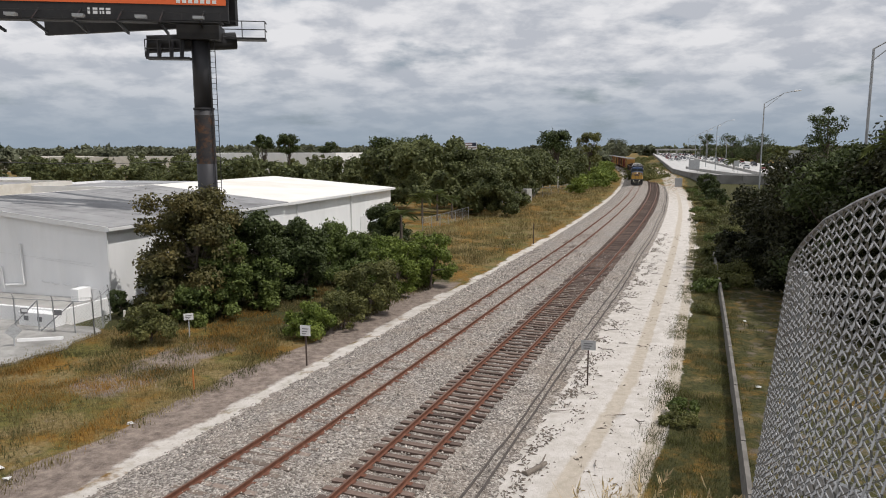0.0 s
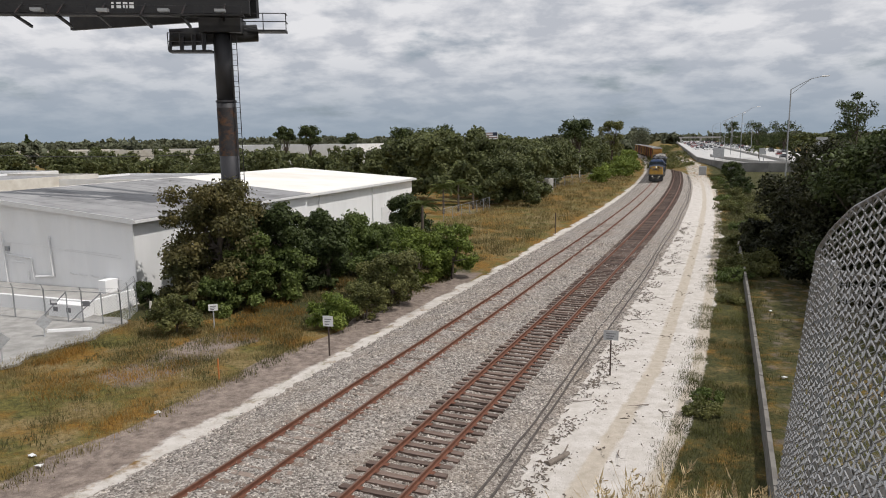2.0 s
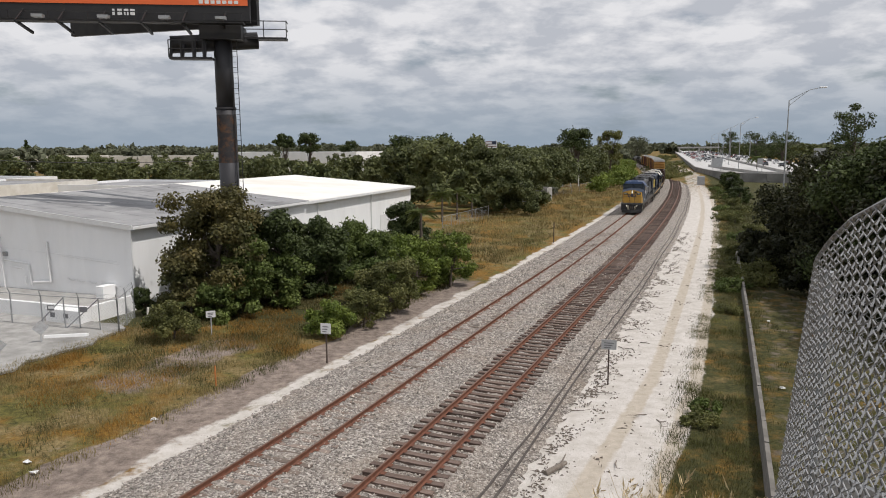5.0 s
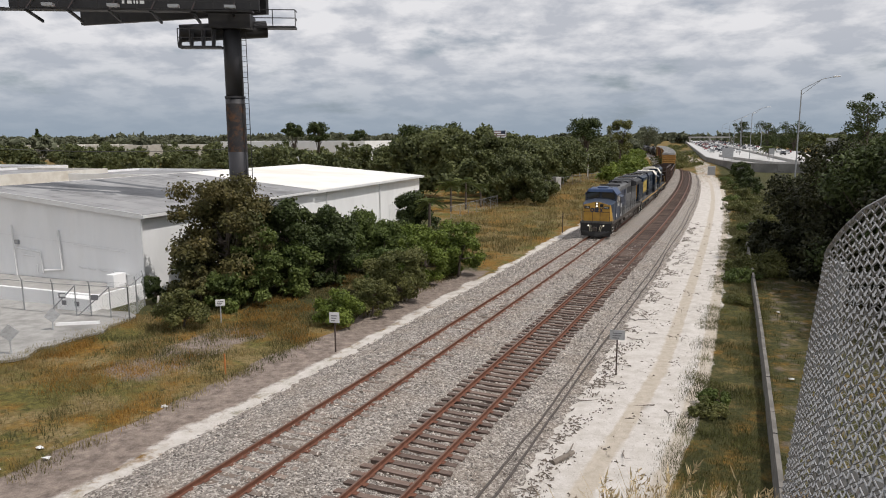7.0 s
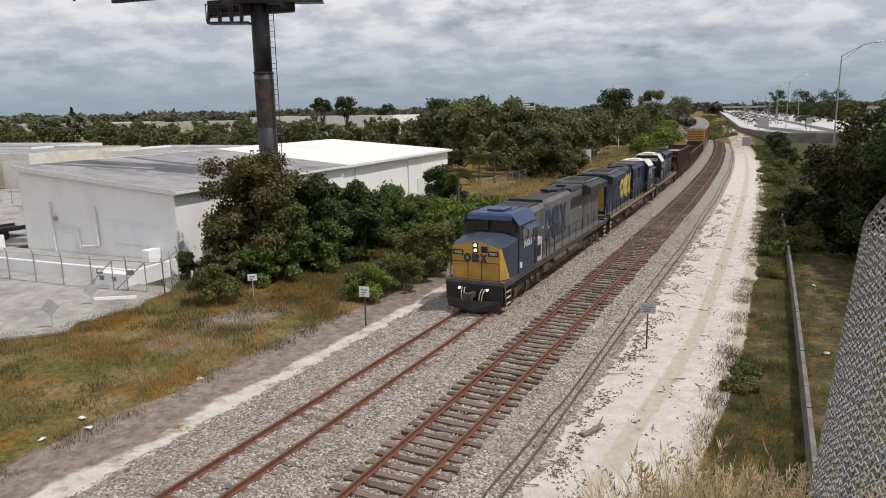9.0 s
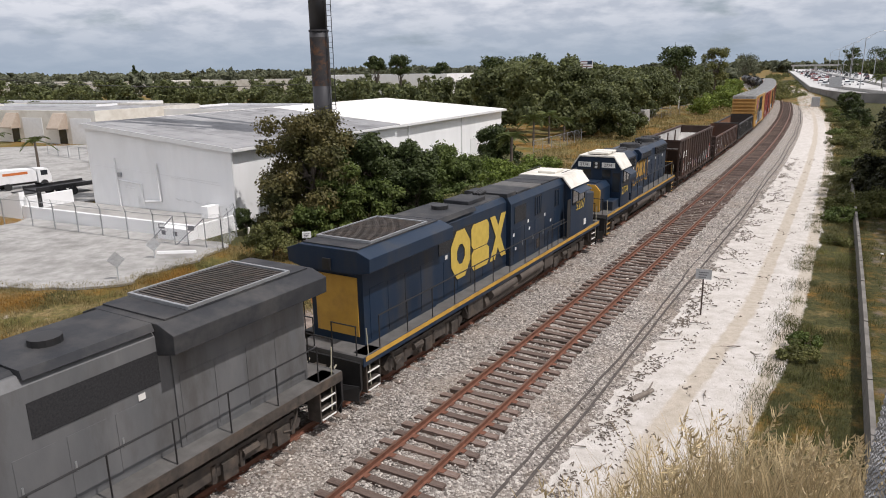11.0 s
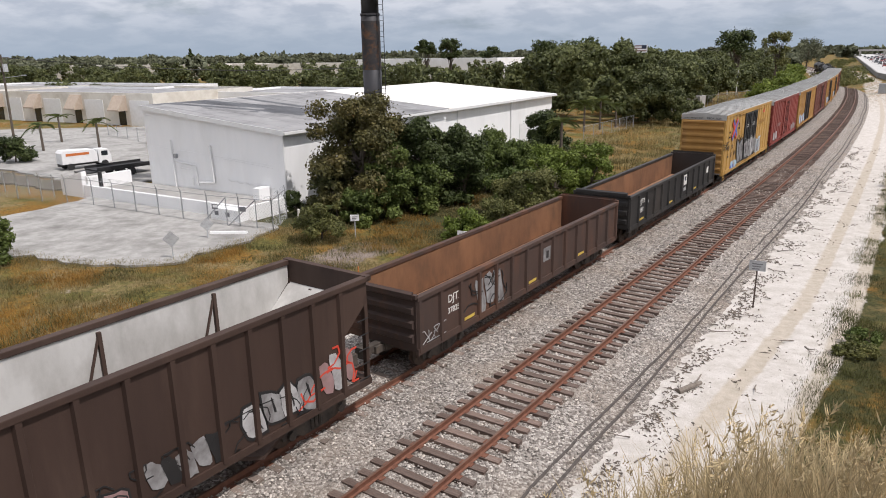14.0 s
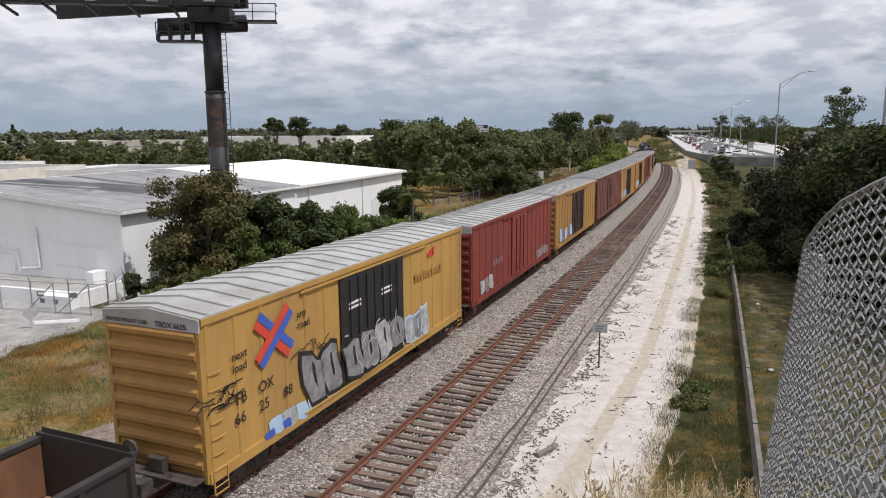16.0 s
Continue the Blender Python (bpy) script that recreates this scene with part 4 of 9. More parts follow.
M_BLACK = mat("black paint", (0.016, 0.016, 0.017), (0.024, 0.023, 0.023), scale=2, rough=0.5, bump=0.05)
M_HOPBROWN = mat("dark brown hopper paint", (0.036, 0.020, 0.015), (0.056, 0.032, 0.023), scale=0.8, rough=0.7, bump=0.12, stain=(0.085, 0.055, 0.042), stain_scale=0.6, amount=0.6, stretch=(1, 1, 0.18))
M_HOPIN = mat("pale scoured hopper lining", (0.62, 0.61, 0.59), (0.48, 0.47, 0.45), scale=0.6, rough=0.75, bump=0.1, stain=(0.22, 0.20, 0.18), stain_scale=0.35, amount=0.7, stretch=(1, 1, 0.5))
M_GONBROWN = mat("rust brown gondola paint", (0.070, 0.040, 0.030), (0.048, 0.032, 0.027), scale=0.8, rough=0.75, bump=0.15, stain=(0.15, 0.062, 0.03), stain_scale=0.7, amount=0.6, stretch=(1, 1, 0.3))
M_GONBLACK = mat("black gondola paint", (0.020, 0.019, 0.019), (0.030, 0.028, 0.027), scale=0.8, rough=0.6, bump=0.1, stain=(0.065, 0.05, 0.04), stain_scale=0.7, amount=0.4, stretch=(1, 1, 0.3))
M_RUSTIN = mat("rusty gondola lining", (0.25, 0.125, 0.062), (0.145, 0.072, 0.038), scale=0.7, rough=0.9, bump=0.2, stain=(0.10, 0.055, 0.032), stain_scale=0.8, amount=0.75, stretch=(1, 1, 0.5))
M_RUSTFLOOR = mat("rust dust floor", (0.30, 0.13, 0.055), (0.20, 0.10, 0.06), scale=1.4, rough=0.95, bump=0.3, stain=(0.36, 0.22, 0.14), stain_scale=0.5, amount=0.8)
M_BOXYEL = mat("boxcar yellow", (0.48, 0.285, 0.078), (0.41, 0.235, 0.062), scale=0.7, rough=0.6, bump=0.08, stain=(0.28, 0.165, 0.065), stain_scale=0.5, amount=0.6, stretch=(1, 1, 0.3))
M_BOXYEL2 = mat("faded and shaded boxcar yellow", (0.40, 0.215, 0.055), (0.31, 0.16, 0.042), scale=0.7, rough=0.65, bump=0.08, stain=(0.25, 0.14, 0.06), stain_scale=0.5, amount=0.6, stretch=(1, 1, 0.3))
M_BOXRED = mat("boxcar red", (0.235, 0.042, 0.030), (0.19, 0.036, 0.027), scale=0.7, rough=0.6, bump=0.08, stain=(0.12, 0.035, 0.028), stain_scale=0.5, amount=0.5, stretch=(1, 1, 0.3))
M_BOXBROWN = mat("boxcar oxide brown", (0.165, 0.055, 0.036), (0.13, 0.045, 0.032), scale=0.7, rough=0.65, bump=0.08, stain=(0.08, 0.035, 0.028), stain_scale=0.5, amount=0.5, stretch=(1, 1, 0.3))
M_CARROOF = mat("galvanised car roof", (0.50, 0.50, 0.49), (0.40, 0.40, 0.39), scale=0.8, rough=0.6, metal=0.3, bump=0.1, stain=(0.27, 0.24, 0.21), stain_scale=0.5, amount=0.6)
M_SPRAY_SILVER = mat("silver spray paint", (0.30, 0.30, 0.30), (0.14, 0.13, 0.13), scale=3, rough=0.6, bump=0)
M_SPRAY_WHITE = mat("white spray paint", (0.50, 0.50, 0.50), (0.26, 0.25, 0.25), scale=2.5, rough=0.7, bump=0)
M_SPRAY_BLUE = mat("light blue spray paint", (0.34, 0.50, 0.66), (0.44, 0.58, 0.70), scale=1.5, rough=0.7, bump=0)
M_SPRAY_PURPLE = mat("purple spray paint", (0.10, 0.075, 0.15), (0.13, 0.10, 0.18), scale=2, rough=0.7, bump=0)
M_SPRAY_YELLOW = mat("yellow spray paint", (0.40, 0.30, 0.08), (0.26, 0.19, 0.07), scale=2, rough=0.7, bump=0)
M_SPRAY_PINK = mat("pink spray paint", (0.32, 0.20, 0.20), (0.20, 0.13, 0.12), scale=2, rough=0.7, bump=0)
M_RED = mat("signal red print", (0.60, 0.07, 0.04), (0.54, 0.06, 0.035), scale=3, rough=0.5, bump=0)
M_BLUE = mat("bright blue print", (0.05, 0.10, 0.42), (0.06, 0.12, 0.46), scale=3, rough=0.5, bump=0)
M_HOSE = mat("pale hose", (0.40, 0.38, 0.30), (0.3, 0.28, 0.2), scale=5, rough=0.7, bump=0)

WHEELSETS = []        # (wheelset, its place in its truck, radius, +1 or -1 by the way it faces)


def wheelset(truck, y, r, facing):
    bm = B()
    cyl(bm, (-.95, 0, 0), (.95, 0, 0), .09, 8)
    for sx in (-1, 1):
        cyl(bm, (sx * .67, 0, 0), (sx * .70, 0, 0), r + .025, 22)
        cyl(bm, (sx * .70, 0, 0), (sx * .82, 0, 0), r, 22)
        for k in range(4):
            t = k * math.pi / 2
            cyl(bm, (sx * .81, math.cos(t) * r * .55, math.sin(t) * r * .55), (sx * .835, math.cos(t) * r * .55, math.sin(t) * r * .55), .05, 6)
    ob = part("wheelset", bm, M_WHEEL, truck, m=pose(0, y, r))
    WHEELSETS.append((ob, y, r, facing))
    return ob


def freight_truck(car, y, facing=1):
    """Two-axle truck with cast side frames."""
    r = 0.42
    bm = B()
    for sx in (-1, 1):
        x0, x1 = (sx * .98, sx * 1.10)
        prism(bm, [(-1.15, .50), (-.95, .62), (-.35, .66), (-.25, .72), (.25, .72), (.35, .66), (.95, .62), (1.15, .50), (1.12, .34), (.72, .36), (.45, .20), (-.45, .20), (-.72, .36), (-1.12, .34)], x0, x1, "x")
        for k in (-.88, .88):
            cyl(bm, (sx * 1.08, k, r), (sx * 1.20, k, r), .12, 10)
        for k in (-.14, 0, .14):
            cyl(bm, (sx * 1.10, k, .26), (sx * 1.10, k, .58), .055, 6)
    box(bm, -1.0, 1.0, -.20, .20, .34, .66)
    t = part("truck", bm, M_UNDER, car, m=pose(0, y, 0))
    for k in (-.88, .88):
        wheelset(t, k, r, facing)
    return t


def loco_truck(car, y, axles, facing):
    r = 0.53
    span = 1.75 if axles == 3 else 1.38
    ys = (-span, 0.0, span) if axles == 3 else (-span, span)
    e = span + .75
    bm = B()
    for sx in (-1, 1):
        x0, x1 = sx * 1.06, sx * 1.20
        prism(bm, [(-e, .62), (-e + .25, .86), (e - .25, .86), (e, .62), (e - .1, .44), (e - .5, .40), (.3, .46), (-.3, .46), (-e + .5, .40), (-e + .1, .44)], x0, x1, "x")
        for k in ys:
            box(bm, min(sx * 1.1, sx * 1.3), max(sx * 1.1, sx * 1.3), k - .22, k + .22, r - .22, r + .22)
            cyl(bm, (sx * 1.18, k - .42, .36), (sx * 1.18, k - .42, .80), .085, 7)
            cyl(bm, (sx * 1.18, k + .42, .36), (sx * 1.18, k + .42, .80), .085, 7)
        bar(bm, (sx * 1.26, -e + .3, .95), (sx * 1.26, e - .3, .95), .07)
        cyl(bm, (sx * 1.24, -.9, .70), (sx * 1.24, -.4, .70), .12, 8)
    box(bm, -1.05, 1.05, -.3, .3, .5, .9)
    t = part("truck", bm, M_UNDER, car, m=pose(0, y, 0))
    for k in ys:
        wheelset(t, k, r, facing)
    return t


def coupler(car, y, facing=1):
    bm = B()
    box(bm, -.11, .11, min(y, y + facing * .8), max(y, y + facing * .8), .78, 1.0)
    box(bm, -.2, .2, min(y + facing * .62, y + facing * .86), max(y + facing * .62, y + facing * .86), .72, 1.06)
    part("coupler", bm, M_UNDER, car)


def railing(car, x, y0, y1, z0, z1, n, material=M_BLACK, name="handrail"):
    bm = B()
    cyl(bm, (x, y0, z1), (x, y1, z1), .022, 6)
    for i in range(n):
        y = y0 + (y1 - y0) * i / (n - 1)
        cyl(bm, (x, y, z0), (x, y, z1), .02, 5)
    part(name, bm, material, car)


def steps(car, y, facing, material=M_UNDER, edge=M_LETTER_W):
    for sx in (-1, 1):
        x0, x1 = min(sx * 1.0, sx * 1.45), max(sx * 1.0, sx * 1.45)
        bm = B()
        prism(bm, [(y - .34, .3), (y - .30, .3), (y - .30, 1.46), (y + .30, 1.46), (y + .30, .3), (y + .34, .3), (y + .34, 1.5), (y - .34, 1.5)], x0, x1, "x")
        st = part("step_frame", bm, material, car)
        for k in range(4):
            z = .34 + k * .29
            bm = B(); box(bm, x0, x1, y - .30, y + .30, z, z + .03); part("tread", bm, material, st)
            bm = B(); box(bm, sx * 1.455 - .012, sx * 1.455 + .012, y - .29, y + .29, z - .004, z + .036); part("step_edge", bm, edge, st)


def side_text(text, size, x, y, z, material, car, left=True, name="lettering"):
    """Lettering on the side at x, reading from the front backwards on the -x side."""
    m = Matrix.Translation((x, y, z)) @ Euler((radians(90), 0, radians(-90 if left else 90))).to_matrix().to_4x4()
    return lettering(text, size, material, car, m, name)


def mark_outlines():
    """A thick ring, a notched block and two crossed bars, in a unit square each."""
    ring = []
    for k in range(8):
        a, b = (math.pi / 4 * (k + q) + math.pi / 8 for q in (0, 1))
        ring.append([(.5 + math.cos(t) * r * .5, .5 + math.sin(t) * r * .5) for t, r in ((a, .44), (a, 1.08), (b, 1.08), (b, .44))])
    block = [[(.0, .56), (.12, .46), (.88, .46), (1.0, .56), (1.0, .90), (.88, 1.0), (.12, 1.0), (.0, .90)], [(.0, .10), (.12, .0), (.88, .0), (1.0, .10), (1.0, .36), (.88, .44), (.12, .44), (.0, .36)]]
    cross = [[(0, 0), (.30, 0), (1, 1), (.70, 1)], [(.70, 0), (1, 0), (.62, .52), (.44, .30)], [(0, 1), (.30, 1), (.56, .70), (.38, .48)]]
    return ring, block, cross


def brand_shapes(car, x, y, z, w, h, material, out):
    """Three plain shapes in place of a painted company mark, on the side at x."""
    for k, pieces in enumerate(mark_outlines() if out > 0 else mark_outlines()[::-1]):
        a, u = y + k * w / 3, w / 3 - .10
        for i, piece in enumerate(pieces):
            bm = B()
            o = x + out * .0015 * (i % 3)
            prism(bm, [(a + (p if out > 0 else 1 - p) * u, z + q * h) for p, q in piece], o, o + out * .010, "x")
            part("brand_mark", bm, material, car)


def louvre(car, x0, x1, y0, y1, z0, z1, material=M_GRILLE, name="grille"):
    bm = B()
    box(bm, x0, x1, y0, y1, z0, z1)
    g = part(name, bm, material, car)
    return g


def front_gear(car, y, facing, label=""):
    """Pilot plate with plough, hoses and end rails at a locomotive's end."""
    bm = B()
    f = facing
    prism(bm, [(-1.45, 1.35), (1.45, 1.35), (1.45, .55), (1.2, .12), (-1.2, .12), (-1.45, .55)], y, y + f * .08, "y")
    for sx in (-1, 1):
        v = [bm.verts.new(p) for p in ((0, y + f * .55, .14), (sx * 1.35, y + f * .10, .14), (sx * 1.4, y + f * .10, .62), (0, y + f * .40, .62))]
        bm.faces.new(v)
        v2 = [bm.verts.new((q.co.x, q.co.y - f * .04, q.co.z)) for q in v]
        bm.faces.new(v2[::-1])
        for i in range(4):
            j = (i + 1) % 4
            bm.faces.new((v[i], v[j], v2[j], v2[i]))
    part("pilot", bm, M_BLACK, car, label)
    coupler(car, y, f)
    for sx in (-1, 1):
        bm = B()
        for k in range(2):
            x = sx * (.45 + .14 * k)
            pts = [(x, y + f * .1, 1.15), (x - sx * .04, y + f * .32, .95), (x - sx * .08, y + f * .36, .66), (x - sx * .14, y + f * .25, .52)]
            for a, b in zip(pts[:-1], pts[1:]):
                cyl(bm, a, b, .028, 6)
        part("air_hose", bm, M_HOSE if k else M_BLACK, car)
    for sx in (-1, 1):
        bm = B()
        for k in (.35, 1.25):
            cyl(bm, (sx * k, y - f * .05, 1.45), (sx * k, y - f * .05, 2.42), .022, 6)
        cyl(bm, (sx * .35, y - f * .05, 2.4), (sx * 1.25, y - f * .05, 2.4), .022, 6)
        part("end_rail", bm, M_BLACK, car)
        bm = B(); cyl(bm, (sx * 1.44, y - f * .42, .5), (sx * 1.44, y - f * .30, 2.3), .02, 6); part("step_grab", bm, M_HOSE, car)


def ge_loco(name, label, facing, body, cab_m, roof_m, nose_m, rear_m, brand_m, number, number_m, stripe, lit=False):
    """Six-axle wide-cab locomotive, nose to +y; facing: +1 if it runs nose first."""
    car = thing(name, label, "locomotive", group="train")
    L = 10.5
    ce = 3.3 if lit else 0.1      # rear end of the wide cabinet
    bm = B(); box(bm, -1.50, 1.50, -L, L, 1.28, 1.50); part("deck", bm, M_DECK, car)
    for sx in (-1, 1):
        bm = B(); box(bm, sx * 1.515 - .012, sx * 1.515 + .012, -L, L, 1.22, 1.50); part("sill", bm, M_UNDER if lit else body, car)
        if stripe:
            bm = B(); box(bm, sx * 1.535 - .006, sx * 1.535 + .006, -L + .1, L - .1, 1.36, 1.50); part("stripe", bm, M_YELLOW, car)
    # nose: wide, sloped down from the cab's windows
    bm = B()
    rings = []
    for y, w, e, p, k in ((10.30, 1.20, 3.06, 3.34, .14), (9.62, 1.44, 3.14, 3.43, .34), (8.45, 1.46, 3.30, 3.54, .66)):
        rings.append([bm.verts.new(q) for q in ((-w, y, 1.5), (w, y, 1.5), (w, y, e), (k, y, p), (-k, y, p), (-w, y, e))])
    bm.faces.new(rings[0]); bm.faces.new(rings[-1][::-1])
    for ra, rb in zip(rings[:-1], rings[1:]):
        for i in range(6):
            j = (i + 1) % 6
            bm.faces.new((ra[j], ra[i], rb[i], rb[j]))
    bmesh.ops.recalc_face_normals(bm, faces=bm.faces)
    nose = part("nose", bm, cab_m, car, "wide sloping nose", bevel=.035)
    bm = B()
    prism(bm, [(-1.20, 1.53), (1.20, 1.53), (1.20, 3.07), (.14, 3.355), (-.14, 3.355), (-1.20, 3.07)], 10.305, 10.325, "y")
    part("nose_front", bm, nose_m, nose)
    if lit:
        for sx in (-1, 1):
            bm = B()
            q = [(sx * (1.205 + .24 * u), 10.30 - .68 * u, z) for u, z in ((0, 1.54), (1.0, 1.54), (.90, 1.80), (.18, 3.08), (0, 3.06))]
            a = [bm.verts.new(p) for p in q]
            b = [bm.verts.new((p[0] + sx * .02, p[1] + .012, p[2])) for p in q]
            bm.faces.new(a); bm.faces.new(b[::-1])
            for i in range(5):
                bm.faces.new((a[i], a[(i + 1) % 5], b[(i + 1) % 5], b[i]))
            part("nose_flank", bm, nose_m, nose)
    brand_shapes_front(nose, 10.335, 2.36, .42, 1.25, M_LETTER_B)
    bm = B(); box(bm, -.14, .14, 10.20, 10.345, 2.82, 3.32); hl = part("headlight_housing", bm, M_BLACK, nose)
    for z in (2.95, 3.19):
        bm = B(); cyl(bm, (0, 10.34, z), (0, 10.37, z), .085, 14); part("headlight", bm, M_LAMP if lit else M_LENS, hl)
    for sx in (-1, 1):
        bm = B(); cyl(bm, (sx * .72, 10.62, 1.13), (sx * .72, 10.70, 1.13), .06, 12); part("ditch_light", bm, M_LAMP if lit else M_LENS, car)
        bm = B(); box(bm, sx * .90 - .27, sx * .90 + .27, 10.22, 10.335, 2.68, 2.94)
        nb = part("number_board", bm, M_BLACK, nose)
        lettering(number, .19, M_LETTER_W, nb, Matrix.Translation((sx * .90, 10.342, 2.75)) @ Euler((radians(90), 0, radians(180))).to_matrix().to_4x4(), align="CENTER")
    bm = B(); box(bm, -.62, -.28, 10.20, 10.34, 2.84, 3.16); part("nose_window", bm, M_GLASSDARK, nose, bevel=.03)
    # cab
    bm = B()
    prism(bm, [(-1.50, 1.5), (1.50, 1.5), (1.50, 3.96), (1.08, 4.40), (-1.08, 4.40), (-1.50, 3.96)], 6.1, 8.45, "y")
    for v in bm.verts:
        if v.co.y > 8 and v.co.z > 3.9:
            v.co.y -= .16
    cab = part("cab", bm, cab_m, car)
    bm = B()
    prism(bm, [(-1.56, 3.92), (-1.52, 3.88), (-1.10, 4.39), (1.10, 4.39), (1.52, 3.88), (1.56, 3.92), (1.12, 4.46), (-1.12, 4.46)], 5.95, 8.52, "y")
    part("cab_roof", bm, roof_m, cab)
    bm = B(); prism(bm, [(8.50, 4.45), (8.60, 4.38), (8.66, 4.16), (8.62, 4.16)], -1.18, 1.18, "x"); part("cab_visor", bm, roof_m, cab)
    bm = B(); box(bm, -.45, .45, 6.6, 7.8, 4.46, 4.58); part("air_conditioner", bm, roof_m, cab, bevel=.04)
    for sx in (-1, 1):
        bm = B(); cyl(bm, (sx * .95, 6.2, 4.60), (sx * .95, 8.2, 4.58), .018, 5); part("roof_grab", bm, M_BLACK, cab)
    for sx in (-1, 1):
        bm = B(); prism(bm, [(sx * .10, 3.62), (sx * 1.34, 3.50), (sx * 1.34, 3.96), (sx * 1.16, 4.10), (sx * .10, 4.14)], 8.455, 8.475, "y")
        for v in bm.verts:
            if v.co.z > 3.7:
                v.co.y -= .02
        w = part("windshield", bm, M_GLASSDARK, cab)
        bm = B(); bar(bm, (sx * .22, 8.50, 3.68), (sx * .9, 8.50, 3.80), .015); part("wiper", bm, M_BLACK, w)
        for k, (a, b) in enumerate(((6.35, 7.10), (7.18, 7.95))):
            bm = B(); box(bm, sx * 1.508 - .008, sx * 1.508 + .008, a, b, 3.14, 3.72); part("side_window", bm, M_GLASSDARK, cab)
        bm = B()
        for a in ((6.27, 8.03, 3.07, 3.14), (6.27, 8.03, 3.72, 3.79), (6.27, 6.35, 3.14, 3.72), (7.10, 7.18, 3.14, 3.72), (7.95, 8.03, 3.14, 3.72)):
            box(bm, sx * 1.515 - .015, sx * 1.515 + .015, a[0], a[1], a[2], a[3])
        part("window_frame", bm, M_BLACK, cab)
        bm = B(); v = [(3.82, 0), (3.84, .0), (3.66, .38), (3.64, .38)]
        prism(bm, [(sx * (1.52 + q), z) for z, q in v], 6.25, 8.0, "y"); part("sunshade", bm, cab_m, cab)
        # black panel paints in the dark of the recess behind the cab
        bm = B(); box(bm, sx * 1.508 - .006, sx * 1.508 + .006, 5.62, 6.04, 1.55, 3.4); part("door_recess_shade", bm, M_BLACK, car)
    # hood, inverter cabinet and radiator wings
    bm = B()
    prism(bm, [(-.95, 1.5), (.95, 1.5), (.95, 4.22), (.80, 4.40), (-.80, 4.40), (-.95, 4.22)], -5.6, ce, "y")
    hood = part("hood", bm, body, car)
    bm = B(); prism(bm, [(-.72, 4.405), (.72, 4.405), (.62, 4.47), (-.62, 4.47)], -5.4, ce - .05, "y"); part("hood_top", bm, M_NAVYTOP, hood)
    bm = B()
    prism(bm, [(-1.16, 1.5), (1.16, 1.5), (1.16, 4.12), (.98, 4.38), (-.98, 4.38), (-1.16, 4.12)], ce, 6.1, "y")
    part("equipment_cabinet", bm, body, car)
    for k, (a, b, z) in enumerate(((.15, 1.0, .16), (1.06, 2.4, .09), (2.46, 3.7, .07), (3.76, 4.6, .07), (4.66, 5.85, .07))):
        if a < ce:
            continue
        bm = B(); box(bm, -.97, .97, a, b, 4.375, 4.38 + z); part("cabinet_top", bm, M_NAVYTOP if k != 2 else M_DECK, car, bevel=.02)
    bm = B(); box(bm, -1.0, 1.0, ce - .02, ce + .05, 4.38, 4.54); part("cabinet_rim", bm, M_NAVYTOP, car)
    bm = B()
    prism(bm, [(-1.0, 1.5), (1.0, 1.5), (1.0, 3.86), (-1.0, 3.86)], -9.7, -5.6, "y")
    rad = part("radiator_cab", bm, body, car)
    bm = B()
    prism(bm, [(-1.0, 3.80), (1.0, 3.80), (1.54, 3.92), (1.56, 4.34), (1.08, 4.52), (-1.08, 4.52), (-1.56, 4.34), (-1.54, 3.92)], -10.05, -5.3, "y")
    part("radiator_wing", bm, M_NAVYTOP if lit else body, rad, bevel=.02)
    bm = B(); box(bm, -1.06, 1.06, -9.9, -5.5, 4.525, 4.56); part("radiator_roof", bm, M_NAVYTOP, rad)
    bm = B(); box(bm, -.98, .98, -9.2, -6.2, 4.565, 4.60); part("radiator_grille", bm, M_GRILLE, rad)
    for k in range(24):
        bm = B(); y = -9.1 + k * .122; box(bm, -.95, .95, y, y + .05, 4.60, 4.625); part("grille_slat", bm, M_UNDER, rad)
    for a in ((-1.04, 1.04, -9.28, -9.2), (-1.04, 1.04, -6.2, -6.12), (-1.04, -.98, -9.2, -6.2), (.98, 1.04, -9.2, -6.2)):
        bm = B(); box(bm, a[0], a[1], a[2], a[3], 4.565, 4.64); part("grille_frame", bm, M_STEEL, rad)
    bm = B(); prism(bm, [(-1.0, 4.36), (1.0, 4.36), (.92, 4.52), (-.92, 4.52)], -5.28, -2.6, "y"); part("brake_hood", bm, M_NAVYTOP, hood)
    for sx in (-1, 1):
        louvre(hood, sx * .958 - .008, sx * .958 + .008, -5.3, -2.6, 3.2, 3.9)
        for a, b, z0, z1, n in ((.45, 1.6, 3.25, 3.95, 0), (2.55, 3.3, 3.2, 4.05, 4), (4.85, 5.4, 3.2, 4.0, 3)):
            if a < ce:
                continue
            g = louvre(car, sx * 1.168 - .008, sx * 1.168 + .008, a, b, z0, z1)
            for k in range(n):
                y = a + (b - a) * (k + .5) / n
                bm = B(); box(bm, sx * 1.185 - .02, sx * 1.185 + .02, y - .05, y + .03, z0 + .04, z1 - .04); part("slat", bm, body, g)
        for k in range(5):
            y = .35 + k * 1.12
            if y < ce:
                continue
            bm = B(); box(bm, sx * 1.164 - .006, sx * 1.164 + .006, y, y + 1.0, 1.62, 3.02); d = part("cabinet_door", bm, body, car)
            bm = B(); box(bm, sx * 1.178 - .01, sx * 1.178 + .01, y + .86, y + .90, 2.2, 2.4); part("latch", bm, M_STEEL, d)
        bm = B()
        for k in range(7):
            box(bm, sx * 1.18 - .014, sx * 1.18 + .014, 2.75, 3.15, 1.70 + .06 * k, 1.73 + .06 * k)
        part("vent_slats", bm, M_UNDER, car)
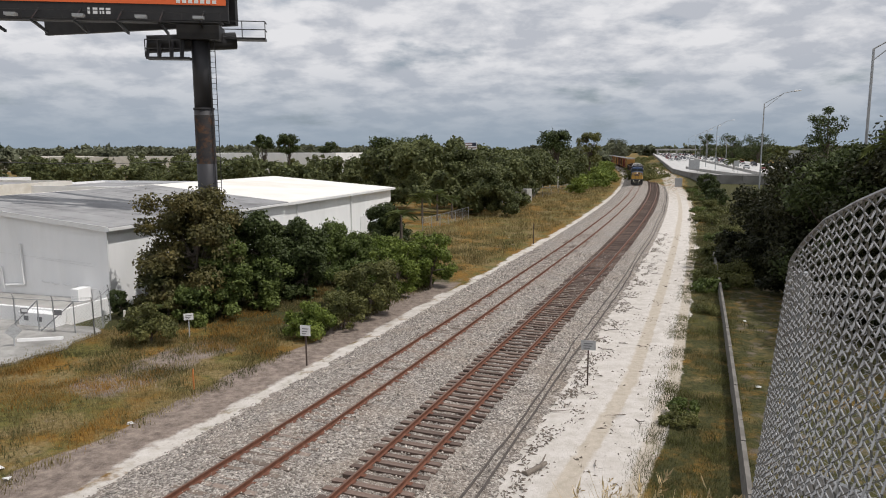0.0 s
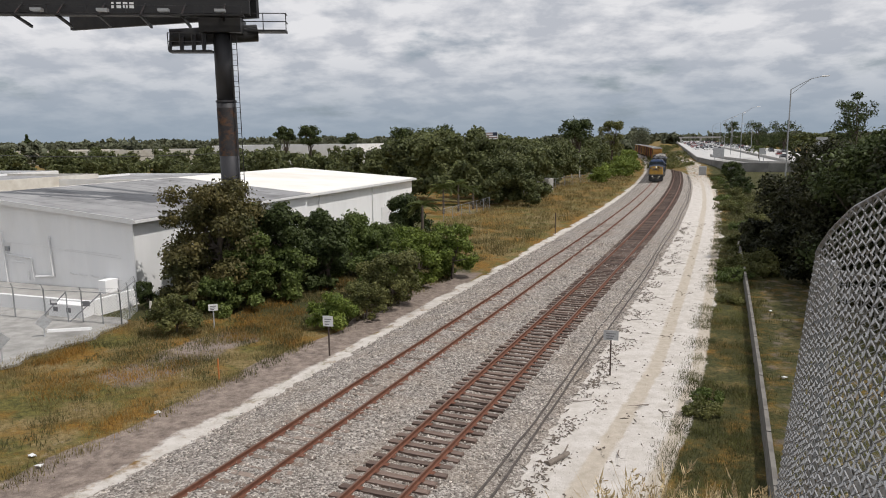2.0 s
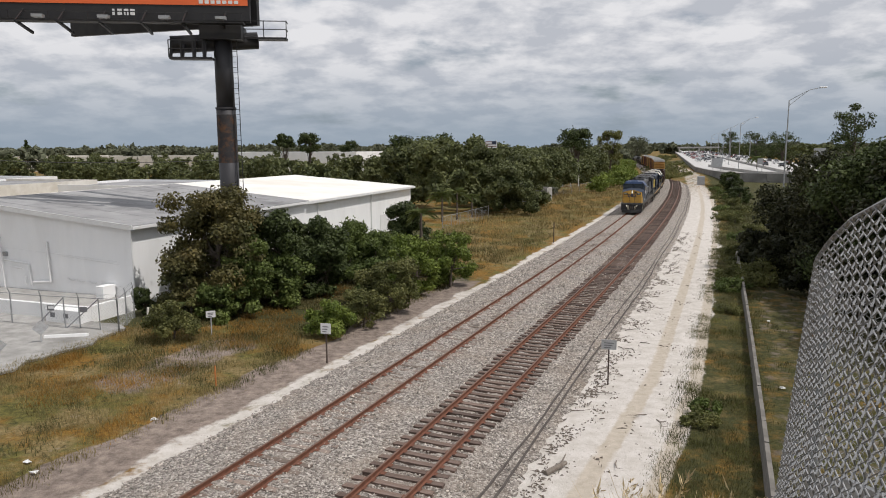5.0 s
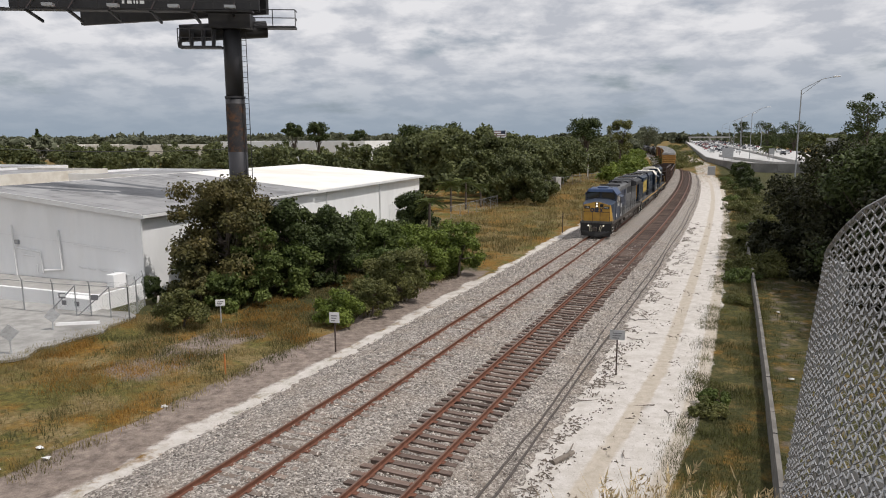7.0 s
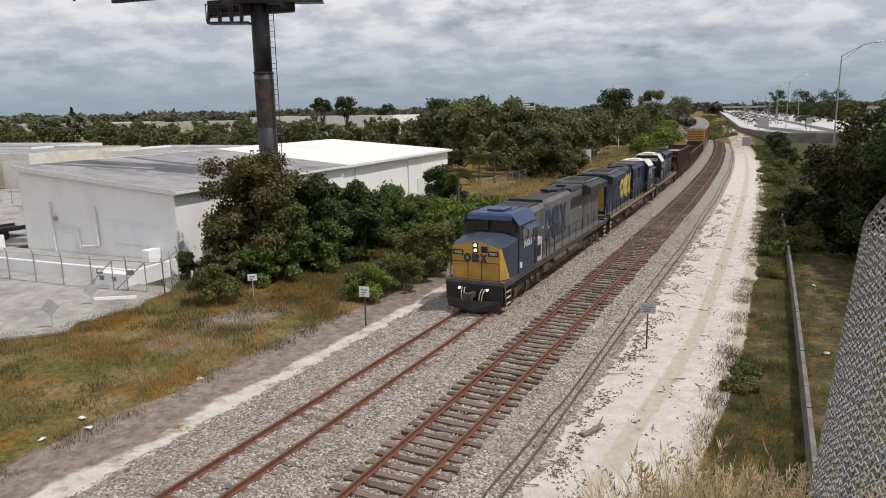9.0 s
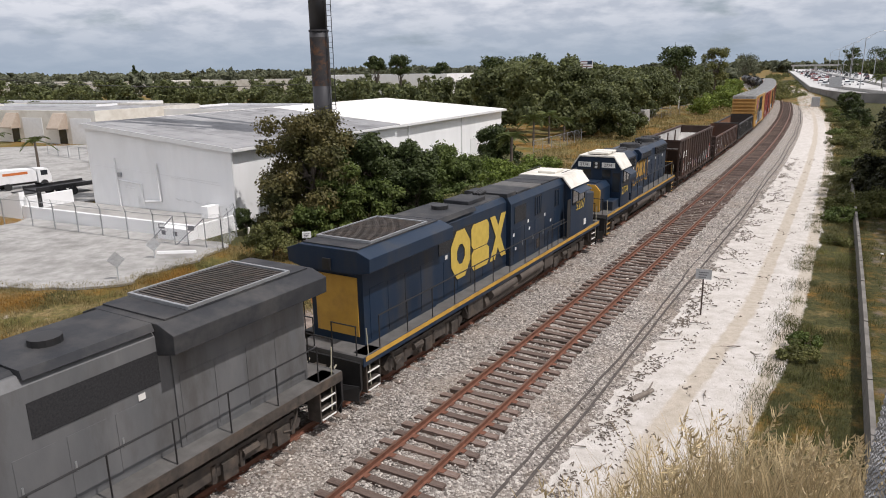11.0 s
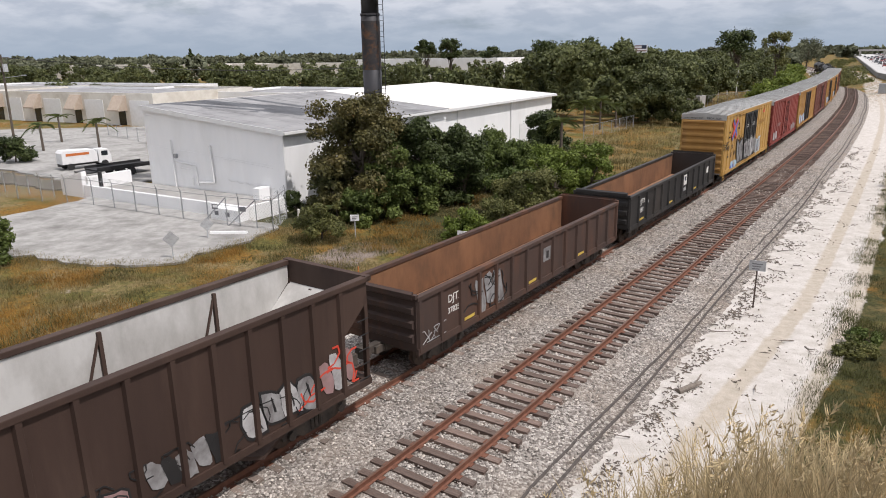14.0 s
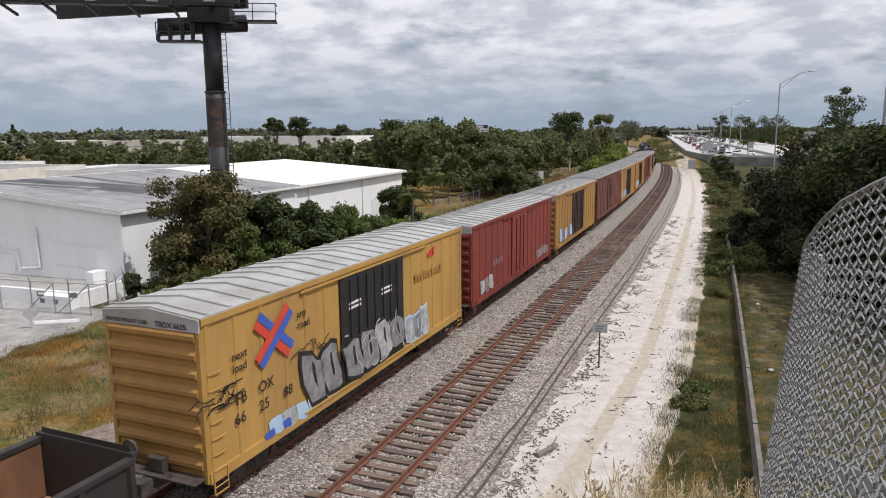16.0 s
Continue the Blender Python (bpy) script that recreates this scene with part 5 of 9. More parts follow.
        for k in range(5):
            y = -5.0 + k * 1.0
            bm = B(); box(bm, sx * .956 - .006, sx * .956 + .006, y, y + .80, 1.62, 2.95); d = part("hood_door", bm, body, hood)
            bm = B(); box(bm, sx * .970 - .01, sx * .970 + .01, y + .70, y + .74, 2.2, 2.4); part("latch", bm, M_STEEL, d)
        for k in range(4):
            y = -9.4 + k * .95
            bm = B(); box(bm, sx * 1.006 - .006, sx * 1.006 + .006, y, y + .82, 1.62, 3.2); part("hood_door", bm, body, rad)
    bm = B(); cyl(bm, (0, -3.6, 4.4), (0, -3.6, 4.66), .32, 14); part("exhaust_stack", bm, M_BLACK, hood)
    bm = B(); box(bm, -.55, .55, -2.4, -1.0, 4.47, 4.62); part("silencer", bm, M_NAVYTOP, hood, bevel=.03)
    bm = B()
    for k in range(3):
        cyl(bm, (-.12 + k * .12, -.75, 4.6), (-.12 + k * .12, -.25, 4.62), .06, 7, r2=.10)
    box(bm, -.2, .2, -.85, -.7, 4.4, 4.56)
    part("horn", bm, M_BLACK, hood)
    # rear end
    bm = B(); box(bm, -.80, .80, -9.73, -9.705, 1.75, 3.6); part("rear_panel", bm, rear_m, rad)
    bm = B(); box(bm, -.14, .14, -10.12, -10.055, 3.86, 4.2); part("rear_headlight", bm, M_BLACK, rad)
    # side marks
    for sx in (-1, 1):
        brand_shapes(car, sx * 0.975, -1.6 if lit else -4.5, 2.05, 4.6, 1.8, brand_m, sx)
        side_text(number, .62, sx * 1.535, 7.85 if sx < 0 else 6.75, 2.70, number_m, cab, left=(sx < 0))
        bm = B(); box(bm, sx * 1.51 - .006, sx * 1.51 + .006, 8.0, 8.3, 1.75, 2.05); part("decal", bm, M_LETTER_W, cab)
        for y, z in ((-4.9, 3.0), (.3, 2.72), (.5, 2.1), (1.75, 3.05), (1.9, 2.7), (3.6, 3.0), (5.1, 3.6), (4.3, 2.6)):
            bm = B(); box(bm, sx * 1.172 - .004, sx * 1.172 + .004, y, y + .13, z, z + .13) if y > ce else box(bm, sx * .972 - .004, sx * .972 + .004, y, y + .16, z, z + .14); part("decal", bm, M_LETTER_W, car)
    # tank, air reservoirs, trucks
    bm = B(); prism(bm, [(-1.2, 1.2), (-1.42, .74), (-1.42, .62), (-1.1, .28), (1.1, .28), (1.42, .62), (1.42, .74), (1.2, 1.2)], -2.6, 3.0, "y"); part("fuel_tank", bm, M_TANK, car, bevel=.03)
    for sx in (-1, 1):
        for y, n in ((-2.3, 2.2), (.3, 2.4)):
            bm = B(); cyl(bm, (sx * 1.40, y, 1.00), (sx * 1.40, y + n, 1.00), .19, 14); part("air_reservoir", bm, M_TANK, car, smooth=False)
        railing(car, sx * 1.46, -9.6, 5.4, 1.5, 2.52, 11)
        railing(car, sx * 1.46, 3.4, 5.9, 1.5, 2.35, 3, M_BLACK, "grab_rail")
    if lit:
        bm = B(); box(bm, -1.49, -1.10, 4.75, 5.9, 1.52, 2.75); ac = part("cooling_unit", bm, M_SIGNBACK, car, "pale grey cooling unit on the walkway", bevel=.03)
        bm = B(); box(bm, -1.505, -1.492, 5.0, 5.6, 1.8, 2.4); part("grille", bm, M_GRILLE, ac)
    # brake rigging, sand pipes and cables about the trucks
    for sx in (-1, 1):
        for y in (4.2, 9.1, -4.2, -8.9):
            bm = B()
            P = [(sx * 1.32, y, 1.2), (sx * 1.36, y + .12, .85), (sx * 1.33, y + .3, .55), (sx * 1.30, y + .55, .62)]
            for a, b in zip(P[:-1], P[1:]):
                cyl(bm, a, b, .03, 5)
            part("sand_pipe", bm, M_UNDER, car)
        bm = B(); box(bm, min(sx * 1.1, sx * 1.42), max(sx * 1.1, sx * 1.42), 3.2, 4.2, .62, 1.24); part("battery_box", bm, M_TANK, car, bevel=.03)
        bm = B(); box(bm, min(sx * 1.1, sx * 1.40), max(sx * 1.1, sx * 1.40), -4.0, -2.8, .55, 1.24); part("equipment_box", bm, M_UNDER, car, bevel=.03)
    loco_truck(car, 6.6, 3, facing)
    loco_truck(car, -6.6, 3, facing)
    front_gear(car, 10.5, 1)
    front_gear(car, -10.5, -1)
    steps(car, 9.75, 1)
    steps(car, -9.95, -1)
    return car


def brand_shapes_front(car, y, z, h, w, material):
    for k, pieces in enumerate(mark_outlines()[::-1]):
        a, u = -w / 2 + k * w / 3 + .015, w / 3 - .03
        for i, piece in enumerate(pieces):
            bm = B()
            o = y + .0015 * (i % 3)
            prism(bm, [(a + (1 - p) * u, z + q * h) for p, q in piece], o, o + .010, "y")
            part("brand_mark", bm, material, car)


def road_switcher(name, label, facing):
    """Four-axle locomotive with a low short hood, cab and fans on the long hood."""
    car = thing(name, label, "locomotive", group="train")
    L = 8.35
    body = M_NAVY
    bm = B(); box(bm, -1.50, 1.50, -L, L, 1.30, 1.52); part("deck", bm, M_DECK, car)
    for sx in (-1, 1):
        bm = B(); box(bm, sx * 1.515 - .012, sx * 1.515 + .012, -L, L, 1.20, 1.52); part("sill", bm, body, car)
        bm = B(); box(bm, sx * 1.535 - .006, sx * 1.535 + .006, -L + .1, L - .1, 1.40, 1.52); part("stripe", bm, M_YELLOW, car)
    # short hood
    bm = B(); prism(bm, [(-.86, 1.52), (.86, 1.52), (.86, 2.80), (.62, 3.05), (-.62, 3.05), (-.86, 2.80)], 5.75, 7.65, "y"); nose = part("short_hood", bm, body, car)
    bm = B(); prism(bm, [(-.90, 1.56), (.90, 1.56), (.90, 2.74), (.60, 3.06), (-.60, 3.06), (-.90, 2.74)], 7.65, 7.78, "y"); part("nose_front", bm, M_YELLOW, nose)
    bm = B(); box(bm, -.45, .45, 6.3, 7.2, 3.05, 3.11); part("sand_hatch", bm, body, nose)
    brand_shapes_front(nose, 7.785, 2.05, .36, 1.0, M_LETTER_B)
    # cab
    bm = B(); prism(bm, [(-1.50, 1.52), (1.50, 1.52), (1.50, 3.75), (1.02, 4.42), (-1.02, 4.42), (-1.50, 3.75)], 3.95, 5.75, "y"); cab = part("cab", bm, body, car)
    bm = B(); prism(bm, [(-1.56, 3.74), (-1.52, 3.70), (-1.04, 4.40), (1.04, 4.40), (1.52, 3.70), (1.56, 3.74), (1.06, 4.48), (-1.06, 4.48)], 3.85, 5.85, "y"); part("cab_roof", bm, M_CREAM, cab)
    for y in (4.25, 5.15):
        bm = B(); box(bm, -.62, .62, y - .30, y + .45, 4.52, 4.66); part("roof_hatch", bm, M_CREAM, cab, bevel=.06)
        bm = B(); box(bm, -.5, .5, y - .2, y + .35, 4.47, 4.53); part("hatch_base", bm, M_BLACK, cab)
    bm = B(); box(bm, -.20, .20, 5.75, 5.84, 3.72, 4.12); hl = part("headlight_housing", bm, M_BLACK, cab)
    for z in (3.82, 4.02):
        bm = B(); cyl(bm, (0, 5.84, z), (0, 5.87, z), .08, 12); part("headlight", bm, M_LENS, hl)
    for sx in (-1, 1):
        bm = B(); box(bm, sx * .72 - .38, sx * .72 + .38, 5.76, 5.86, 3.80, 4.08); nb = part("number_board", bm, M_LETTER_W, cab)
        lettering("2774", .25, M_BLACK, nb, Matrix.Translation((sx * .72, 5.868, 3.86)) @ Euler((radians(90), 0, radians(180))).to_matrix().to_4x4(), align="CENTER")
        bm = B(); box(bm, min(sx * .35, sx * .85), max(sx * .35, sx * .85), 5.752, 5.77, 3.15, 3.66); part("windshield", bm, M_GLASSDARK, cab)
        bm = B(); box(bm, min(sx * .98, sx * 1.40), max(sx * .98, sx * 1.40), 5.752, 5.77, 2.4, 3.5); part("front_door", bm, M_GLASSDARK, cab)
        bm = B(); box(bm, sx * 1.508 - .008, sx * 1.508 + .008, 4.25, 5.35, 2.95, 3.55); part("side_window", bm, M_GLASSDARK, cab)
        bm = B()
        for a in ((4.17, 5.43, 2.87, 2.95), (4.17, 5.43, 3.55, 3.63), (4.17, 4.25, 2.95, 3.55), (5.35, 5.43, 2.95, 3.55), (4.76, 4.84, 2.95, 3.55)):
            box(bm, sx * 1.515 - .015, sx * 1.515 + .015, a[0], a[1], a[2], a[3])
        part("window_frame", bm, M_BLACK, cab)
        bm = B(); prism(bm, [(sx * 1.52, 3.66), (sx * 1.52, 3.63), (sx * 1.95, 3.40), (sx * 1.95, 3.44)], 4.15, 5.45, "y"); part("sunshade", bm, body, cab)
        side_text("2774", .60, sx * 1.53, 5.62 if sx < 0 else 4.1, 2.25, M_LETTER_Y, cab, left=(sx < 0))
    # long hood
    bm = B(); prism(bm, [(-.90, 1.52), (.90, 1.52), (.90, 3.98), (.66, 4.22), (-.66, 4.22), (-.90, 3.98)], -7.7, 3.95, "y"); hood = part("long_hood", bm, body, car)
    bm = B(); prism(bm, [(-.66, 4.225), (.66, 4.225), (.58, 4.28), (-.58, 4.28)], -7.6, 3.55, "y"); part("hood_top", bm, M_NAVYTOP, hood)
    bm = B(); prism(bm, [(-1.2, 3.4), (1.2, 3.4), (1.2, 4.1), (.8, 4.42), (-.8, 4.42), (-1.2, 4.1)], 1.75, 3.9, "y"); part("blower_housing", bm, body, hood)
    bm = B(); prism(bm, [(-.7, 4.425), (.7, 4.425), (.6, 4.52), (-.6, 4.52)], 2.0, 3.7, "y"); part("blower_lid", bm, M_NAVYTOP, hood)
    for y in (-6.4, -4.9, -1.15):
        bm = B(); cyl(bm, (0, y, 4.27), (0, y, 4.50), .66, 22); fan = part("roof_fan", bm, M_NAVYTOP, hood)
        bm = B(); cyl(bm, (0, y, 4.50), (0, y, 4.53), .55, 22); part("fan_grille", bm, M_GRILLE, fan)
    for y in (-3.2, .5):
        bm = B(); cyl(bm, (0, y, 4.27), (0, y, 4.42), .26, 14); part("exhaust_stack", bm, M_BLACK, hood)
    bm = B(); box(bm, -1.02, 1.02, -7.5, -4.3, 3.5, 3.95); part("radiator_shutter", bm, M_GRILLE, hood)
    bm = B(); prism(bm, [(-.9, 3.45), (.9, 3.45), (1.16, 3.70), (1.16, 4.02), (.92, 4.26), (-.92, 4.26), (-1.16, 4.02), (-1.16, 3.70)], -2.5, .2, "y"); part("brake_blister", bm, body, hood)
    for sx in (-1, 1):
        bm = B(); box(bm, sx * 1.165 - .008, sx * 1.165 + .008, -2.2, -.1, 3.74, 3.99); part("side_shutter", bm, M_GRILLE, hood)
        bm = B(); box(bm, min(sx * .88, sx * 1.42), max(sx * .88, sx * 1.42), 5.8, 7.0, 1.52, 2.05); part("battery_box", bm, body, car, bevel=.03)
        bm = B(); box(bm, min(sx * .92, sx * 1.46), max(sx * .92, sx * 1.46), .6, 3.4, 1.52, 2.0); part("side_locker", bm, body, car, bevel=.03)
        for k in range(6):
            bm = B(); cyl(bm, (sx * .926, -1.85 + .46 * k, 2.16), (sx * .934, -1.85 + .46 * k, 2.16), .10, 10); part("decal", bm, M_LETTER_O, hood)
    for sx in (-1, 1):
        # louvred intakes and the blower's round duct behind the cab
        bm = B(); box(bm, sx * 1.205 - .008, sx * 1.205 + .008, 1.85, 3.8, 3.45, 4.05); g = part("intake", bm, M_GRILLE, hood)
        for k in range(18):
            bm = B(); y = 1.89 + k * .106; box(bm, sx * 1.222 - .014, sx * 1.222 + .014, y, y + .04, 3.47, 4.03); part("slat", bm, M_NAVYTOP, g)
        bm = B(); cyl(bm, (sx * .92, 1.8, 2.85), (sx * .92, 3.7, 2.85), .42, 16); part("blower_duct", bm, body, hood, smooth=False)
        bm = B(); box(bm, sx * 1.03 - .008, sx * 1.03 + .008, -7.4, -4.5, 3.52, 3.93); g = part("shutter", bm, M_GRILLE, hood)
        for k in range(22):
            bm = B(); y = -7.35 + k * .131; box(bm, sx * 1.045 - .014, sx * 1.045 + .014, y, y + .05, 3.54, 3.91); part("slat", bm, M_NAVYTOP, g)
        for k in range(9):
            bm = B(); y = -7.0 + k * .74; box(bm, sx * .917 - .004, sx * .917 + .004, y, y + .05, 2.35 + .4 * (k % 2), 2.60 + .4 * (k % 2)); part("worn_patch", bm, M_LOCOGREY, hood)
    bm = B()
    for k in range(3):
        cyl(bm, (-.2 + .2 * k, -2.95, 4.4), (-.2 + .2 * k, -2.6, 4.42), .06, 7, r2=.10)
    box(bm, -.3, .3, -3.0, -2.9, 4.25, 4.46)
    part("horn", bm, M_BLACK, hood)
    for x in (-.75, .75):
        bm = B()
        P = [(x, -8.42, 1.5), (x, -8.62, 1.2), (x * .8, -8.75, .8), (x * .6, -8.7, .6)]
        for a, b in zip(P[:-1], P[1:]):
            cyl(bm, a, b, .03, 6)
        part("rear_hose", bm, M_YELLOW, car)
        bm = B(); cyl(bm, (x * 1.7, -8.3, 1.5), (x * 1.7, -8.3, 2.55), .022, 6); cyl(bm, (x * 1.7, -8.3, 2.5), (x * .6, -8.3, 2.5), .022, 6); cyl(bm, (x * .6, -8.3, 1.5), (x * .6, -8.3, 2.5), .022, 6)
        part("rear_rail", bm, M_YELLOW, car)
    for sx in (-1, 1):
        for k in range(11):
            y = -7.4 + k * .98
            bm = B(); box(bm, sx * .906 - .006, sx * .906 + .006, y, y + .86, 1.62, 3.30); d = part("hood_door", bm, body, hood)
            bm = B(); box(bm, sx * .920 - .01, sx * .920 + .01, y + .74, y + .78, 2.3, 2.5); part("latch", bm, M_STEEL, d)
        brand_shapes(car, sx * .925, -1.85, 2.45, 2.5, 1.0, M_LETTER_O, sx)
        for a in (-2.35, 1.0):
            bm = B()
            box(bm, sx * .93 - .006, sx * .93 + .006, a, a + .10, 2.0, 3.7)
            b = a if a > 0 else a + .1
            e = (a - .35, a) if a > 0 else (a + .1, a + .45)
            box(bm, sx * .93 - .006, sx * .93 + .006, e[0], e[1], 2.0, 2.1); box(bm, sx * .93 - .006, sx * .93 + .006, e[0], e[1], 3.6, 3.7)
            part("bracket_mark", bm, M_LETTER_O, car)
        for k in range(6):
            y = -6.6 + k * 1.9
            bm = B(); box(bm, sx * .925 - .004, sx * .925 + .004, y, y + .18, 3.12, 3.28); part("decal", bm, M_LETTER_W, hood)
        railing(car, sx * 1.46, -7.6, 3.3, 1.52, 2.55, 9, M_BLACK)
        bm = B(); cyl(bm, (sx * 1.32, -2.9, .98), (sx * 1.32, 1.9, .98), .21, 14); part("air_reservoir", bm, M_TANK, car)
    bm = B(); prism(bm, [(-1.35, 1.2), (-1.42, .9), (-1.15, .42), (1.15, .42), (1.42, .9), (1.35, 1.2)], -1.9, 2.3, "y"); part("fuel_tank", bm, M_UNDER, car, bevel=.05)
    loco_truck(car, 5.0, 2, facing)
    loco_truck(car, -5.0, 2, facing)
    front_gear(car, 8.35, 1)
    front_gear(car, -8.35, -1)
    steps(car, 7.75, 1, edge=M_YELLOW)
    steps(car, -7.95, -1, edge=M_YELLOW)
    bm = B(); box(bm, -.7, .7, -7.74, -7.705, 1.7, 3.7); part("rear_panel", bm, M_YELLOW, hood)
    return car


def blob(bm, x, out, y, z, w, h, rng, n=11, wob=.20):
    """A rounded uneven patch of sprayed paint on the side at x."""
    pts = []
    for i in range(n):
        t = 2 * math.pi * i / n
        k = 1 + rng.uniform(-wob, wob)
        c, q = math.cos(t), math.sin(t)
        c, q = math.copysign(abs(c) ** .55, c), math.copysign(abs(q) ** .55, q)
        pts.append((y + c * w / 2 * k + q * h * .12, z + q * h / 2 * k))
    prism(bm, pts, x, x + out * .006, "x")


def spray(car, x, y0, y1, z0, z1, colours, seed, outline=None, n=8):
    """A row of plain bulging letter-like patches, unreadable."""
    rng = random.Random(seed)
    out = 1 if x > 0 else -1
    step = (y1 - y0) / n
    for i in range(n):
        y = y0 + step * (i + .5)
        zc = (z0 + z1) / 2 + rng.uniform(-.06, .06)
        h = (z1 - z0) * rng.uniform(.8, 1.05)
        if outline is not None:
            r2 = random.Random(seed * 31 + i)
            bm = B(); blob(bm, x, out, y, zc, abs(step) * 1.22, h * 1.10, r2); part("spray_outline", bm, outline, car)
        r2 = random.Random(seed * 31 + i)
        bm = B(); blob(bm, x + out * .008, out, y, zc, abs(step) * 1.02, h * .92, r2); part("spray_patch", bm, colours[i % len(colours)], car)
        if outline is not None:
            bm = B(); blob(bm, x + out * .016, out, y + step * .06, zc + h * .06, abs(step) * .12, h * .46, r2, 9, .3)
            part("spray_line", bm, outline, car)


def strokes(car, x, y0, y1, z0, z1, material, seed, n, w=.06):
    """Loose unreadable strokes of sprayed line."""
    rng = random.Random(seed)
    for i in range(n):
        y = y0 + (y1 - y0) * (i + rng.random()) / n
        bm = B()
        p = Vector((x, y, rng.uniform(z0, z1)))
        a = rng.uniform(0, 6.28)
        for k in range(4):
            a += rng.uniform(-1.1, 1.1)
            q = p + Vector((0, math.cos(a), math.sin(a))) * rng.uniform(.14, .34)
            q.z = min(max(q.z, z0), z1)
            if (q - p).length > .03:
                bar(bm, p, q, .012 if abs((q - p).y) > .001 else .012, w)
            p = q
        part("spray_stroke", bm, material, car)


def gondola(name, label, L, material, rng_seed, z1=2.75, marks=None, ribs=14):
    car = thing(name, label, "gondola car", group="train")
    h = L / 2
    z0 = .95
    for sx in (-1, 1):
        bm = B(); box(bm, sx * 1.42 - .03, sx * 1.42 + .03, -h, h, z0, z1); part("side", bm, material, car)
        bm = B(); box(bm, sx * 1.375 - .010, sx * 1.375 + .010, -h + .06, h - .06, z0 + .2, z1 - .02); part("lining", bm, M_RUSTIN, car)
        bm = B(); box(bm, sx * 1.43 - .10, sx * 1.43 + .10, -h, h, z1, z1 + .14); part("top_chord", bm, material, car, bevel=.02)
        bm = B(); box(bm, sx * 1.46 - .05, sx * 1.46 + .05, -h, h, z0 - .12, z0 + .10); part("side_sill", bm, material, car)
        for i in range(ribs + 1):
            y = -h + .12 + (L - .24) * i / ribs
            bm = B(); prism(bm, [(sx * 1.45, y - .10), (sx * 1.54, y - .06), (sx * 1.54, y + .06), (sx * 1.45, y + .10)], z0 - .02, z1, "z"); part("rib", bm, material, car)
        for i in range(3, ribs, 4):
            y = -h + .12 + (L - .24) * (i + .5) / ribs
            bm = B(); box(bm, sx * 1.455 - .006, sx * 1.455 + .006, y - .3, y + .3, z0 + .14, z0 + .24); part("reflector", bm, M_LETTER_Y, car)
    bm = B(); box(bm, -1.36, 1.36, -h + .05, h - .05, z0 + .02, z0 + .18); part("floor", bm, M_RUSTFLOOR, car)
    for f in (-1, 1):
        bm = B(); box(bm, -1.39, 1.39, min(f * h, f * (h - .05)), max(f * h, f * (h - .05)), z0, z1 + .1)
        part("end", bm, material, car)
        for k in range(4):
            z = z0 + .25 + k * .45
            bm = B(); prism(bm, [(f * h, z), (f * (h + .10), z + .06), (f * (h + .10), z + .22), (f * h, z + .28)], -1.36, 1.36, "x"); part("end_rib", bm, material, car)
        bm = B(); box(bm, -1.5, 1.5, min(f * (h - .06), f * (h + .08)), max(f * (h - .06), f * (h + .08)), z1 + .10, z1 + .22); part("end_cap", bm, material, car)
        bm = B(); box(bm, -.2, .2, min(f * h, f * (h + .4)), max(f * h, f * (h + .4)), .72, z0); part("draft_sill", bm, M_UNDER, car)
        coupler(car, f * (h + .05), f)
        freight_truck(car, f * (h - 1.9))
    bm = B(); box(bm, -.25, .25, -h, h, .70, z0); part("centre_sill", bm, M_UNDER, car)
    if marks:
        for text, size, y, z in marks:
            side_text(text, size, -1.456, y, z, M_LETTER_W, car)
    return car


